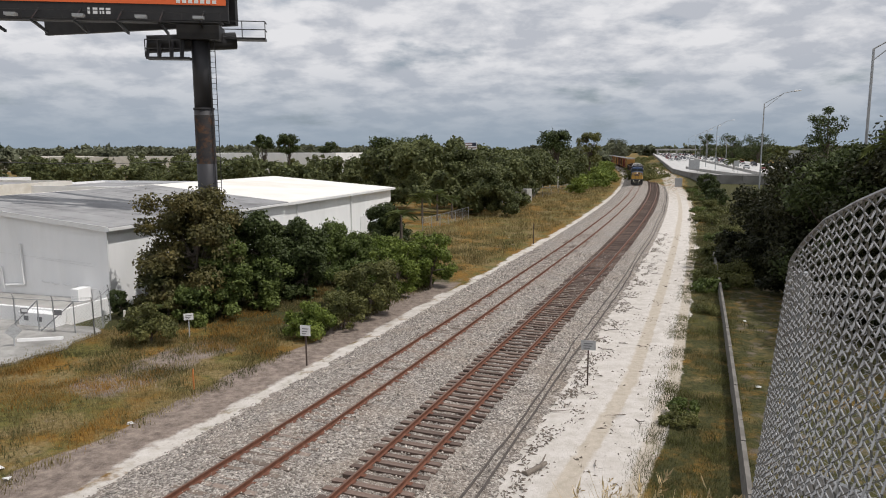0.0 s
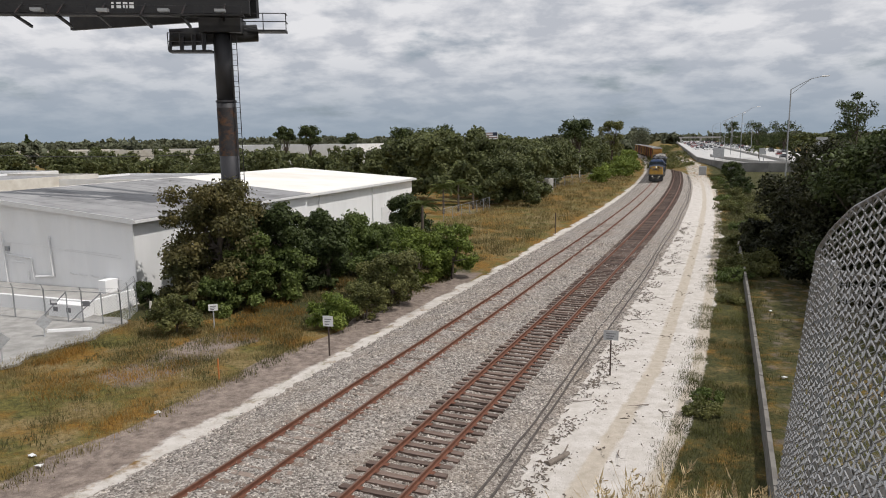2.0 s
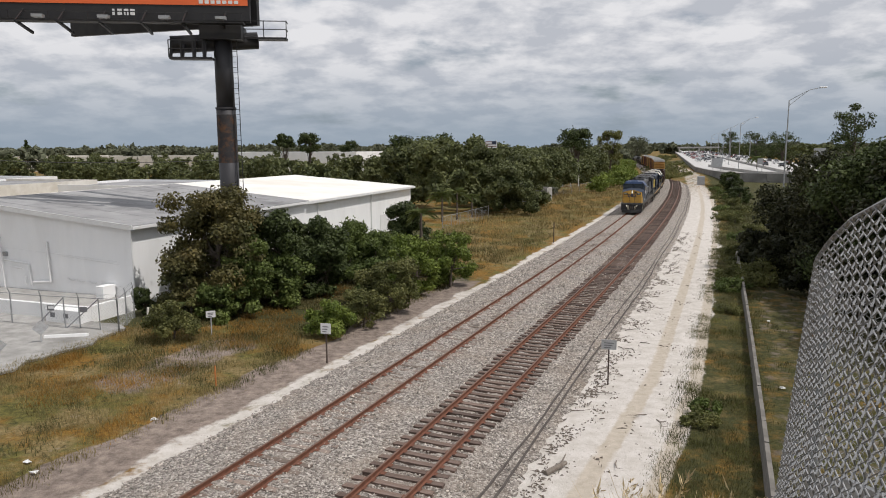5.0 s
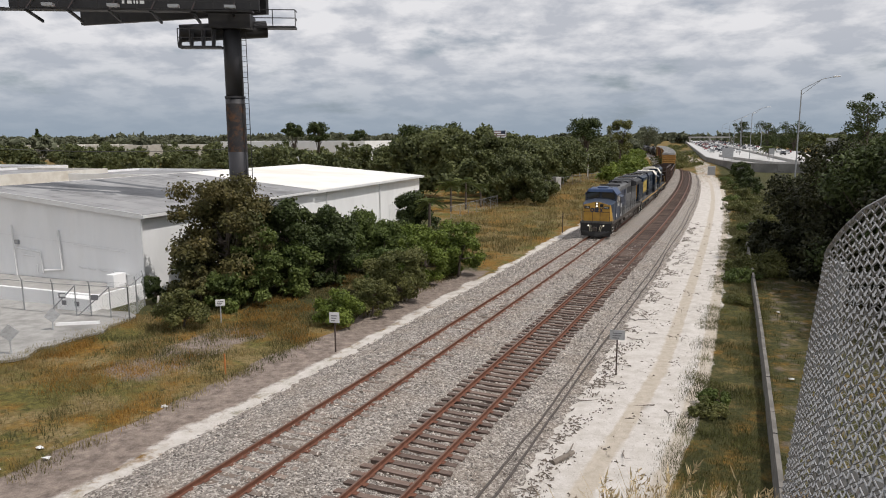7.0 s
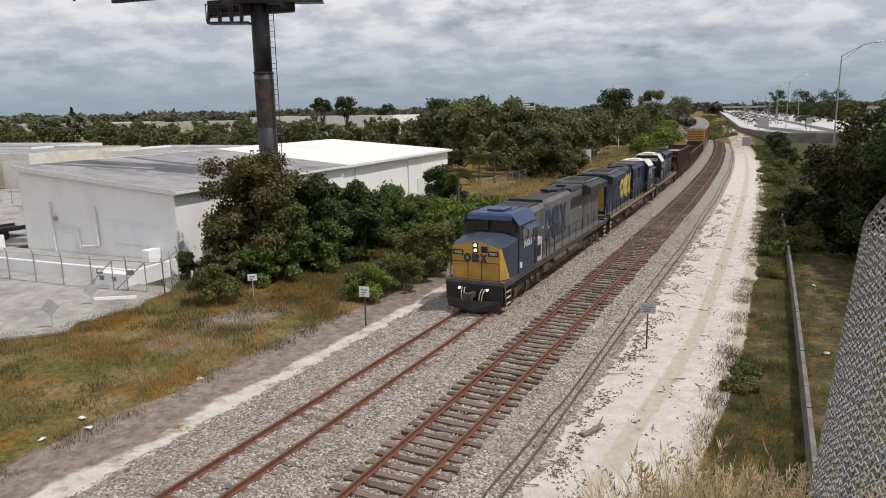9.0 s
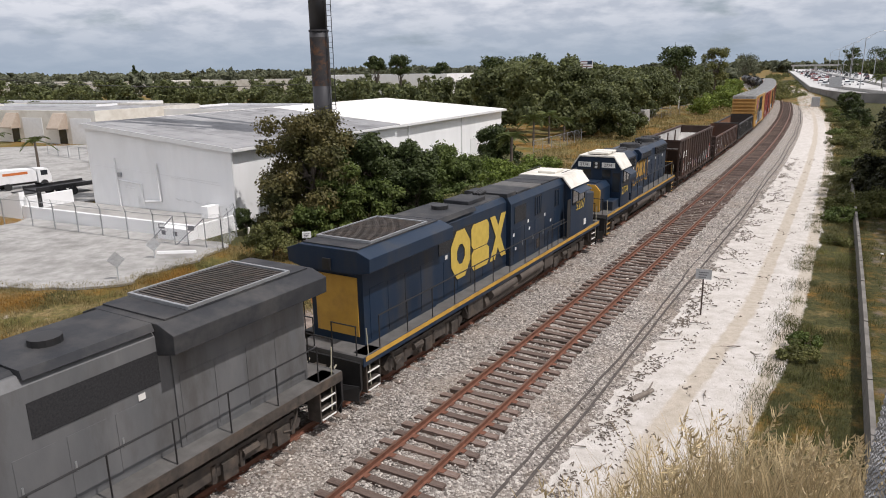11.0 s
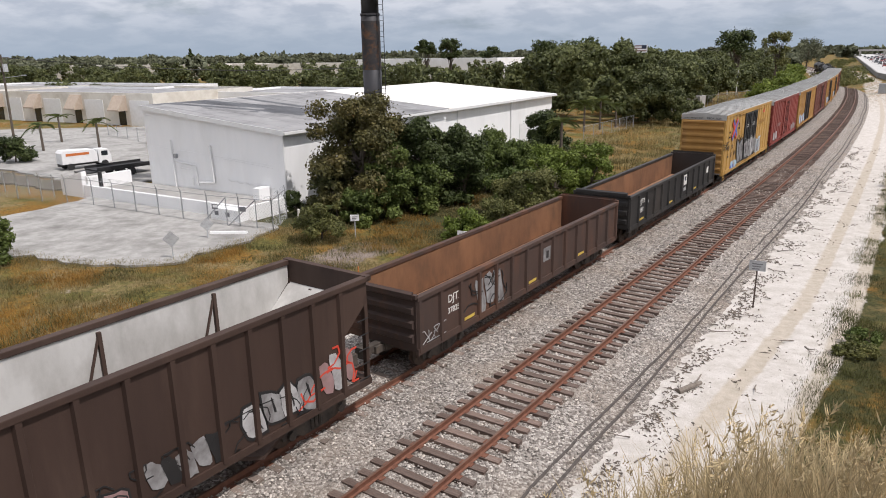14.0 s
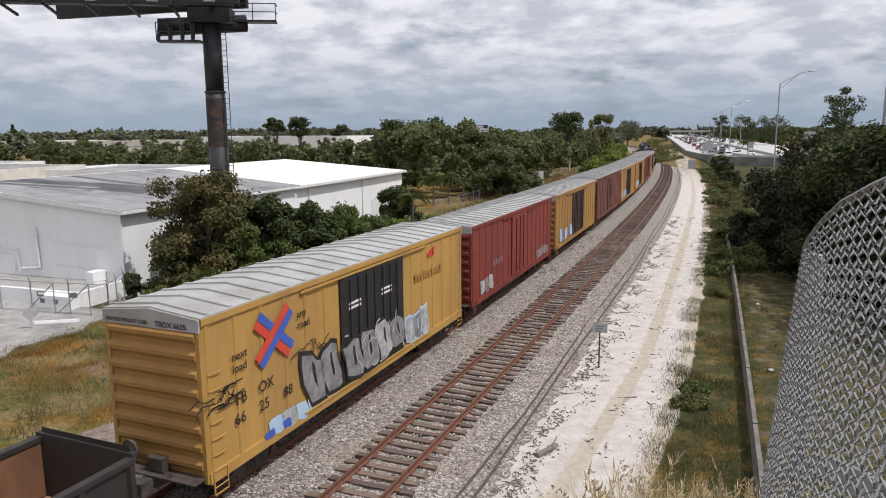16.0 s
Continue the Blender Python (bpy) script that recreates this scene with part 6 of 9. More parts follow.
def hopper(name, label):
    L, z1 = 14.5, 3.80
    h = L / 2
    car = thing(name, label, "hopper car", group="train")
    mt = M_HOPBROWN
    for sx in (-1, 1):
        bm = B(); prism(bm, [(-h, 3.25), (-h + .95, 2.5), (-h + .95, .95), (h - .95, .95), (h - .95, 2.5), (h, 3.25), (h, z1), (-h, z1)], sx * 1.45 - .03, sx * 1.45 + .03, "x"); part("side", bm, mt, car)
        bm = B(); prism(bm, [(-h + .1, 3.3), (-h + 2.4, 1.2), (h - 2.4, 1.2), (h - .1, 3.3), (h - .1, z1 - .02), (-h + .1, z1 - .02)], sx * 1.405 - .008, sx * 1.405 + .008, "x"); part("lining", bm, M_HOPIN, car)
        bm = B(); box(bm, sx * 1.46 - .11, sx * 1.46 + .11, -h - .05, h + .05, z1, z1 + .14); part("top_chord", bm, mt, car, bevel=.02)
        bm = B(); box(bm, sx * 1.46 - .08, sx * 1.46 + .08, -h, h, .88, 1.06); part("side_sill", bm, mt, car)
        for i in range(14):
            y = -h + 1.05 + (L - 2.1) * i / 13
            bm = B(); prism(bm, [(sx * 1.48, y - .09), (sx * 1.57, y - .055), (sx * 1.57, y + .055), (sx * 1.48, y + .09)], 1.0, z1, "z"); part("rib", bm, mt, car)
        for f in (-1, 1):
            bm = B(); bar(bm, (sx * 1.42, f * (h - .05), .95), (sx * 1.42, f * (h - .05), 3.4), .12); bar(bm, (sx * 1.42, f * (h - .05), .98), (sx * 1.42, f * (h - 1.6), .98), .14); part("corner_post", bm, mt, car)
            bm = B()
            for k in range(5):
                z = 1.1 + k * .42
                cyl(bm, (sx * 1.50, f * (h - .42), z), (sx * 1.50, f * (h - .02), z), .016, 5)
            part("grab_iron", bm, M_BLACK, car)
    for f in (-1, 1):
        # sloped end sheets, lining above and paint below
        bm = B(); prism(bm, [(f * h, 3.26), (f * (h - 2.7), 1.0), (f * (h - 2.7), 1.06), (f * h, 3.34)], -1.40, 1.40, "x"); part("slope_sheet", bm, M_HOPIN, car)
        bm = B(); prism(bm, [(f * (h - .01), 3.17), (f * (h - 2.7), .90), (f * (h - 2.7), .985), (f * (h - .01), 3.245)], -1.40, 1.40, "x"); part("slope_underside", bm, mt, car)
        bm = B(); box(bm, -1.42, 1.42, min(f * h, f * (h - .06)), max(f * h, f * (h - .06)), 3.25, z1 + .05); part("end", bm, mt, car)
        bm = B(); box(bm, -1.57, 1.57, min(f * (h - .08), f * (h + .1)), max(f * (h - .08), f * (h + .1)), z1 + .02, z1 + .16); part("end_cap", bm, mt, car)
        bm = B(); box(bm, -1.42, 1.42, min(f * (h - .2), f * (h + .1)), max(f * (h - .2), f * (h + .1)), .85, 1.05); part("end_sill", bm, mt, car)
        bm = B()
        for x in (-.5, .5):
            bar(bm, (x, f * (h - .1), 1.0), (x, f * (h - .1), 3.25), .09)
        cyl(bm, (.9, f * (h - .35), 1.35), (.9, f * (h - .35), 1.8), .14, 10)
        part("end_gear", bm, mt, car)
        coupler(car, f * (h + .05), f)
        freight_truck(car, f * (h - 1.75))
    for k in range(3):
        y = -3.6 + k * 3.6
        for f in (-1, 1):
            bm = B(); prism(bm, [(y, .35), (y + f * 1.7, 1.15), (y + f * 1.7, 1.25), (y, .45)], -1.3, 1.3, "x"); part("hopper_bay", bm, mt, car)
    for k in range(4):
        y = -4.6 + k * 3.05
        bm = B(); bar(bm, (1.36, y, z1 - .1), (1.36, y + .0, 2.2), .09)
        bar(bm, (1.36, y, z1 - .15), (1.36, y + .55, 2.0), .05)
        part("cross_brace", bm, mt, car)
    bm = B(); box(bm, -.25, .25, -h, h, .78, 1.0); part("centre_sill", bm, M_UNDER, car)
    for text, y in (("CY", 6.0), ("XX", 5.1)):
        bm = B(); box(bm, -1.496, -1.486, y - .62, y + .06, 2.46, 2.92); pl = part("patch", bm, M_LETTER_W, car)
        side_text(text, .36, -1.5, y, 2.56, M_BLACK, pl)
    bm = B(); box(bm, -1.494, -1.486, 4.85, 5.55, 1.05, 2.2); part("primer_patch", bm, M_BOXBROWN, car)
    bm = B(); box(bm, -1.497, -1.49, 5.45, 5.52, 1.3, 2.0); box(bm, -1.497, -1.49, 6.0, 6.15, 1.5, 1.7); part("stencil", bm, M_LETTER_W, car)
    spray(car, -1.49, 1.9, -.2, 1.1, 1.8, [M_SPRAY_PINK, M_SPRAY_YELLOW, M_SPRAY_PURPLE], 5, M_BLACK, 4)
    spray(car, -1.49, -.6, -2.4, 1.12, 1.9, [M_SPRAY_SILVER, M_BLACK, M_SPRAY_SILVER], 6, None, 5)
    spray(car, -1.49, -3.0, -5.2, 1.08, 2.2, [M_SPRAY_WHITE, M_SPRAY_SILVER], 7, M_BLACK, 4)
    spray(car, -1.49, -5.4, -6.6, 1.2, 2.3, [M_SPRAY_PINK, M_SPRAY_WHITE], 9, None, 3)
    for k in range(7):
        bm = B(); y = 3.6 - k * .22; bar(bm, (-1.494, y, 1.62 + .05 * (k % 2)), (-1.494, y - .10, 1.78 - .04 * (k % 3)), .03); part("scrawl", bm, M_SPRAY_WHITE, car)
    strokes(car, -1.50, 2.2, -5.0, 1.1, 1.9, M_BLACK, 61, 26, .03)
    strokes(car, -1.50, 5.4, 3.2, 1.3, 2.1, M_SPRAY_WHITE, 62, 12, .025)
    strokes(car, -1.50, -5.2, -6.8, 1.2, 2.4, M_RED, 63, 8, .05)
    return car


def boxcar(name, label, L, material, end_m, door_m, z1=5.0, seed=0, double=True, roof_m=M_CARROOF, fascia=M_CARROOF):
    car = thing(name, label, "boxcar", group="train")
    h = L / 2
    z0 = 1.0
    W = 1.52
    for sx in (-1, 1):
        bm = B(); box(bm, sx * (W - .03) - .03, sx * (W - .03) + .03, -h, h, z0, z1); part("side", bm, material, car)
        for i in range(17):
            y = -h + .18 + (L - .36) * i / 16
            if abs(y) < (2.35 if double else 1.6):
                continue
            bm = B(); prism(bm, [(sx * W, y - .09), (sx * (W + .04), y - .055), (sx * (W + .04), y + .055), (sx * W, y + .09)], z0 + .18, z1 - .10, "z"); part("rib", bm, material, car)
        bm = B(); box(bm, sx * (W + .01) - .05, sx * (W + .01) + .05, -h, h, z1 - .10, z1 + .06); part("eave", bm, material, car)
        bm = B(); box(bm, sx * W - .05, sx * W + .05, -h, h, z0 - .12, z0 + .17); part("side_sill", bm, material, car)
        doors = ((-2.3, -.03), (.03, 2.3)) if double else ((-1.5, 1.5), )
        for a, b in doors:
            bm = B(); box(bm, sx * (W + .05) - .03, sx * (W + .05) + .03, a, b, z0 + .2, z1 - .22); d = part("door", bm, door_m, car, bevel=.015)
            for k in (.25, .5, .75):
                y = a + (b - a) * k
                bm = B(); cyl(bm, (sx * (W + .11), y, z0 + .3), (sx * (W + .11), y, z1 - .35), .022, 6); part("locking_bar", bm, M_BLACK, d)
            for z in (z0 + 1.1, z0 + 2.2, z0 + 3.2):
                bm = B(); box(bm, sx * (W + .085) - .01, sx * (W + .085) + .01, a + .08, b - .08, z, z + .07); part("door_rib", bm, door_m, d)
        for z in (z0 + .14, z1 - .18):
            bm = B(); bar(bm, (sx * (W + .07), -4.5 if double else -3.2, z), (sx * (W + .07), 4.5 if double else 3.2, z), .06); part("door_track", bm, material, car)
        for f in (-1, 1):
            bm = B()
            for k in range(8):
                z = .75 + k * .42
                if f * sx > 0 and k > 3:
                    continue
                cyl(bm, (sx * (W + .07), f * (h - .58), z), (sx * (W + .07), f * (h - .1), z), .016, 5)
            bar(bm, (sx * (W + .06), f * (h - .6), .55), (sx * (W + .06), f * (h - .6), 1.2), .03)
            bar(bm, (sx * (W + .06), f * (h - .1), .55), (sx * (W + .06), f * (h - .1), 1.2), .03)
            bar(bm, (sx * (W + .06), f * (h - .6), .55), (sx * (W + .06), f * (h - .1), .55), .03)
            part("side_ladder", bm, material, car)
    for f in (-1, 1):
        bm = B(); box(bm, -W + .06, W - .06, min(f * h, f * (h - .05)), max(f * h, f * (h - .05)), z0, z1); part("end", bm, end_m, car)
        n = 8
        for k in range(n):
            z = z0 + .20 + k * (z1 - z0 - .75) / (n - 1)
            bm = B(); prism(bm, [(f * h, z - .02), (f * (h + .11), z + .10), (f * (h + .11), z + .20), (f * h, z + .32)], -W + .12, W - .12, "x"); part("end_corrugation", bm, end_m, car)
        for sx in (-1, 1):
            bm = B(); box(bm, sx * (W - .06) - .06, sx * (W - .06) + .06, min(f * (h - .05), f * (h + .05)), max(f * (h - .05), f * (h + .05)), z0 - .1, z1); part("corner_post", bm, material, car)
        bm = B(); prism(bm, [(-W - .02, z1 - .26), (W + .02, z1 - .26), (W + .02, z1 + .06), (0, z1 + .22), (-W - .02, z1 + .06)], min(f * (h + .012), f * (h + .07)), max(f * (h + .012), f * (h + .07)), "y"); fp = part("end_fascia", bm, fascia, car)
        bm = B(); box(bm, -1.45, 1.45, min(f * h, f * (h + .45)), max(f * h, f * (h + .45)), 1.02, 1.06); part("end_platform", bm, M_UNDER, car)
        bm = B(); cyl(bm, (.75, f * (h + .25), 1.55), (.75, f * (h + .32), 1.55), .26, 14); bar(bm, (.75, f * (h + .05), 1.55), (.75, f * (h + .3), 1.55), .06); part("brake_wheel", bm, M_UNDER, car)
        bm = B(); box(bm, -.3, .2, min(f * (h + .03), f * (h + .3)), max(f * (h + .03), f * (h + .3)), 1.1, 1.45); part("end_gear", bm, M_UNDER, car)
        bm = B(); box(bm, -.2, .2, min(f * h, f * (h + .4)), max(f * h, f * (h + .4)), .72, .98); part("draft_sill", bm, M_UNDER, car)
        coupler(car, f * (h + .05), f)
        freight_truck(car, f * (h - 2.1))
    bm = B(); prism(bm, [(-W - .04, z1 + .06), (W + .04, z1 + .06), (W + .04, z1 + .10), (0, z1 + .26), (-W - .04, z1 + .10)], -h - .02, h + .02, "y"); roof = part("roof", bm, roof_m, car)
    for i in range(21):
        y = -h + .3 + (L - .6) * i / 20
        bm = B(); prism(bm, [(-W, z1 + .10), (0, z1 + .258), (W, z1 + .10), (W, z1 + .15), (0, z1 + .31), (-W, z1 + .15)], y - .05, y + .05, "y"); part("roof_seam", bm, roof_m, roof)
    bm = B(); box(bm, -.25, .25, -h, h, .70, z0); part("centre_sill", bm, M_UNDER, car)
    bm = B(); box(bm, -1.3, 1.3, -h + .1, h - .1, z0 - .08, z0 + .05); part("floor", bm, M_UNDER, car)
    return car


def tank_car(name, label, material):
    car = thing(name, label, "tank car", group="train")
    h = 7.6
    bm = B(); cyl(bm, (0, -h, 2.5), (0, h, 2.5), 1.45, 24)
    for f in (-1, 1):
        cyl(bm, (0, f * h, 2.5), (0, f * (h + .35), 2.5), 1.45, 24, r2=.9)
    part("tank", bm, material, car, smooth=False)
    bm = B(); cyl(bm, (0, 0, 3.9), (0, 0, 4.35), .5, 16); part("dome", bm, material, car)
    bm = B(); box(bm, -.9, .9, -1.2, 1.2, 4.0, 4.05); part("walkway", bm, M_BLACK, car)
    for f in (-1, 1):
        bm = B(); box(bm, -1.4, 1.4, min(f * (h - 1), f * (h + .7)), max(f * (h - 1), f * (h + .7)), .95, 1.1); part("end_platform", bm, M_BLACK, car)
        freight_truck(car, f * (h - 1.3))
        coupler(car, f * (h + .6), f)
    bm = B(); box(bm, -.3, .3, -h, h, .75, 1.05); part("centre_sill", bm, M_UNDER, car)
    return car


TRAIN = []            # (car, metres from the train's front to the car's middle, +1 or -1)


def build_train():
    lead = ge_loco("lead_locomotive", "grey and blue lead locomotive with yellow nose and blue cab", 1, M_LOCOGREY, M_SIDEBLUE, M_CABBLUE, M_YELLOW, M_YELLOW, M_LETTER_B, "9003", M_LETTER_W, False, lit=True)
    second = ge_loco("second_locomotive", "dark navy locomotive with cream cab roof running in reverse", -1, M_NAVY, M_NAVY, M_CREAM, M_YELLOW, M_YELLOW, M_LETTER_Y, "5207", M_LETTER_Y, True)
    third = road_switcher("third_locomotive", "navy four-axle locomotive with white cab roof and yellow nose", 1)
    pos = 0.0
    for car, length, way in ((lead, 22.4, 1), (second, 22.2, -1), (third, 18.0, 1)):
        TRAIN.append((car, pos + length / 2 + (.35 if car is lead else 0), way)); pos += length
    hop = hopper("hopper_car", "dark brown open hopper car with pale lining and spray paint")
    TRAIN.append((hop, pos + 8.0, 1)); pos += 16.3
    g1 = gondola("gondola_car", "rusty brown empty gondola car with silver spray paint", 15.8, M_GONBROWN, 1, 2.54, [("DJTX", .36, 6.25, 2.0), ("378259", .27, 6.27, 1.64)])
    spray(g1, -1.458, 4.6, 2.9, 1.05, 2.4, [M_SPRAY_SILVER], 21, None, 3)
    strokes(g1, -1.475, 4.6, 2.9, 1.1, 2.3, M_BLACK, 22, 12, .04)
    strokes(g1, -1.475, 7.4, 6.7, 1.1, 1.5, M_SPRAY_WHITE, 23, 8, .02)
    bm = B(); box(bm, -1.462, -1.455, -.9, -.3, 1.65, 2.2); part("spray_patch", bm, M_SPRAY_SILVER, g1)
    bm = B(); box(bm, -1.466, -1.460, -.75, -.55, 1.75, 2.05); part("spray_patch", bm, M_BLACK, g1)
    TRAIN.append((g1, pos + 9.0, 1)); pos += 18.0
    g2 = gondola("gondola_car", "black empty gondola car with rusty inside", 16.4, M_GONBLACK, 2, 2.48, [("DJTX", .38, 6.75, 1.95), ("3181", .38, 6.75, 1.5), ("49", .38, 5.6, 1.75)], ribs=13)
    bm = B(); box(bm, -1.462, -1.455, -1.75, -1.15, 1.7, 2.3); part("panel_print", bm, M_LETTER_W, g2)
    bm = B(); box(bm, -1.468, -1.463, -1.6, -1.3, 1.95, 2.2); part("panel_print", bm, M_LETTER_B, g2)
    bm = B(); box(bm, -1.462, -1.455, -1.7, -1.2, 1.35, 1.55); part("panel_print", bm, M_SIGNBACK, g2)
    bm = B(); box(bm, -1.462, -1.455, -7.0, -6.3, 1.7, 2.1); part("panel_print", bm, M_LETTER_W, g2)
    TRAIN.append((g2, pos + 8.75, 1)); pos += 19.0
    # the first yellow car carries marks and a large spray piece
    # its ends get a darker yellow: dirt, and their shade painted in
    b1 = boxcar("boxcar", "yellow boxcar with black doors and silver spray lettering", 17.2, M_BOXYEL, M_BOXYEL2, M_BLACK, 5.05)
    x = -1.575
    for a in (radians(40), radians(-40)):
        m = Matrix.Translation((0, 5.8, 3.95)) @ Matrix.Rotation(a, 4, "X")
        for k, z in enumerate((-.13, .13)):
            bm = B()
            o = .004 * (1 if a > 0 else 2)
            prism(bm, [(-.95, z - .12), (.95, z - .12), (.95, z + .12), (-.95, z + .12)], x - o - .012, x - o, "x")
            part("emblem_arm", bm, M_RED if (k == 0) == (a > 0) else M_BLUE, b1, m=m)
    side_text("next", .34, x, 7.6, 3.75, M_BLACK, b1); side_text("load", .34, x, 7.6, 3.42, M_BLACK, b1)
    side_text("any", .34, x, 4.7, 4.15, M_BLACK, b1); side_text("road", .34, x, 4.7, 3.82, M_BLACK, b1)
    for text, y, z in (("TB", 7.6, 2.55), ("OX", 6.6, 2.55), ("66", 7.6, 2.02), ("25", 6.6, 2.02), ("88", 5.5, 2.02)):
        side_text(text, .44, x, y, z, M_BLACK, b1)
    for k in range(10):
        bm = B(); y = -3.4 - k * .28; box(bm, x - .006, x, y - .20, y, 3.55, 3.80 + .08 * (k % 3 == 0)); part("name_bar", bm, M_BOXYEL2, b1)
    for k in range(3):
        bm = B(); box(bm, x - .006, x, -5.2 + k * .25 - .18, -5.2 + k * .25, 4.35, 4.75 - .1 * k); part("emblem_arm", bm, M_RED, b1)
    for y in (-.4, 1.9):
        for k in range(2):
            bm = B(); box(bm, -1.612, -1.604, y - .9, y - .1, 3.85 - k * .16, 3.93 - k * .16); part("print_bar", bm, M_LETTER_W, b1)
    spray(b1, -1.566, 6.2, 2.4, 1.02, 1.62, [M_SPRAY_BLUE, M_SPRAY_WHITE, M_SPRAY_BLUE], 35, None, 6)
    spray(b1, -1.570, 6.4, 5.2, 1.02, 1.35, [M_BLUE, M_SPRAY_BLUE], 37, None, 3)
    spray(b1, -1.578, 4.5, 2.45, 1.15, 2.95, [M_SPRAY_SILVER], 33, M_BLACK, 2)
    spray(b1, -1.638, 2.2, -2.2, 1.22, 2.75, [M_SPRAY_SILVER, M_SPRAY_SILVER, M_SPRAY_WHITE], 34, M_BLACK, 4)
    spray(b1, -1.578, -2.5, -4.6, 1.15, 2.45, [M_SPRAY_WHITE, M_SPRAY_SILVER], 39, M_SPRAY_BLUE, 3)
    strokes(b1, -1.662, 2.1, -2.2, 1.3, 2.9, M_SPRAY_WHITE, 36, 12, .05)
    strokes(b1, -1.58, 8.4, 7.8, 2.7, 3.2, M_BLACK, 38, 14, .03)
    strokes(b1, -1.58, 4.2, 3.6, 2.9, 3.3, M_HOPBROWN, 40, 6, .03)
    side_text("TBOX 6625", .2, 0, 0, 0, M_BLACK, b1).matrix_basis = Matrix.Translation((-.2, 8.69, 4.84)) @ Euler((radians(90), 0, radians(180))).to_matrix().to_4x4()
    side_text("EXCESS WEIGHT CAR", .14, 0, 0, 0, M_BLACK, b1).matrix_basis = Matrix.Translation((1.4, 8.69, 4.86)) @ Euler((radians(90), 0, radians(180))).to_matrix().to_4x4()
    TRAIN.append((b1, pos + 8.7, 1)); pos += 18.0
    b2 = boxcar("boxcar", "dull red boxcar with grey roof and spray marks", 16.4, M_BOXRED, M_BOXRED, M_BOXRED, 4.85, double=False)
    for k in range(4):
        bm = B(); box(bm, -1.578, -1.570, 4.6 - k * .45, 4.9 - k * .45, 2.4, 2.7); part("name_bar", bm, M_SPRAY_PINK, b2)
    spray(b2, -1.576, 7.0, 5.0, 1.2, 2.1, [M_SPRAY_WHITE, M_SPRAY_PINK], 41, None, 3)
    spray(b2, -1.576, -4.0, -7.0, 1.2, 1.9, [M_SPRAY_PINK, M_SPRAY_SILVER], 43, None, 5)
    TRAIN.append((b2, pos + 8.9, 1)); pos += 17.7
    b3 = boxcar("boxcar", "weathered yellow boxcar with dark doors and spray marks", 16.4, M_BOXYEL2, M_BOXYEL2, M_HOPBROWN, 4.8)
    spray(b3, -1.578, 7.0, 2.5, 1.2, 2.3, [M_SPRAY_BLUE, M_SPRAY_PINK], 45, None, 5)
    TRAIN.append((b3, pos + 8.9, 1)); pos += 17.7
    b4 = boxcar("boxcar", "oxide brown boxcar with a grey roof", 16.4, M_BOXBROWN, M_BOXBROWN, M_BOXBROWN, 4.85, double=False)
    TRAIN.append((b4, pos + 8.9, 1)); pos += 17.7
    order = ["Y", "Y", "B", "Y", "T", "K", "T", "K", "T", "T", "K", "T", "T"]
    tank = None
    for o in order:
        if o == "Y":
            c = copy_thing(b3, Matrix())
        elif o == "B":
            c = copy_thing(b4, Matrix())
        elif o == "T":
            if tank is None:
                tank = c = tank_car("tank_car", "black tank car with a small dome", M_BLACK)
            else:
                c = copy_thing(tank, Matrix())
        else:
            c = copy_thing(g2, Matrix())
        TRAIN.append((c, pos + 8.9, 1)); pos += 17.7


build_train()


def front_at(t):
    """Metres along the line at which the train's front stands."""
    return 167.0 - 16.33 * t - 0.10 * t * t


def motions():
    times = [0.5 * k for k in range(33)]
    for car, off, way in TRAIN:
        rows = []
        for t in times:
            x, y, a = on_line(front_at(t) + off)
            rows.append((t, pose(float(x), float(y), RAIL_Z, 0, 0, 180 - math.degrees(float(a)) + (0 if way > 0 else 180))))
        walk(car, rows)
    for car, lane, y0, way in CARS:
        walk(car, [(2.0 * k, HWY @ pose(lane, y0 + way * 24.0 * 2.0 * k * 0.55, HWY_Z, 0, 0, 0 if way > 0 else 180)) for k in range(9)])
    # rolling wheels of the cars that pass close by
    ticks = [k / 30 for k in range(0, 481)]
    for ob, y, r, facing in WHEELSETS[:32]:
        walk(ob, [(t, pose(0, y, r, math.degrees((front_at(t) - front_at(0)) / r) * facing, 0, 0)) for t in ticks])


# ---------------------------------------------------------------- vegetation
M_BARK = mat("grey brown bark", (0.13, 0.105, 0.085), (0.08, 0.065, 0.052), scale=5, rough=0.95, bump=0.6, fine=12, stretch=(1, 1, 0.3))
M_LEAF_DARK = leaf_mat("dark glossy leaves", (0.028, 0.042, 0.013), (0.072, 0.092, 0.028), 0.16)
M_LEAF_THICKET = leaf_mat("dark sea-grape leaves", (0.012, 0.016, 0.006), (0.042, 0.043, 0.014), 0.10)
M_LEAF_MID = leaf_mat("mid green leaves", (0.055, 0.082, 0.020), (0.135, 0.168, 0.044), 0.24)
M_LEAF_LIGHT = leaf_mat("fresh green leaves", (0.090, 0.130, 0.022), (0.190, 0.235, 0.048), 0.30)
M_LEAF_OLIVE = leaf_mat("olive leaves", (0.072, 0.082, 0.026), (0.170, 0.168, 0.058), 0.26)
M_LEAF_BROWN = leaf_mat("leaves with brown tips", (0.042, 0.052, 0.017), (0.135, 0.110, 0.040), 0.18)
# distance haze put into the leaf colour: paler and greyer than near leaves
M_LEAF_HAZE = leaf_mat("far leaves paled by haze", (0.088, 0.100, 0.062), (0.145, 0.152, 0.094), 0.3)
M_LEAF_WOOD = leaf_mat("woodland leaves", (0.055, 0.070, 0.028), (0.140, 0.152, 0.058), 0.28)
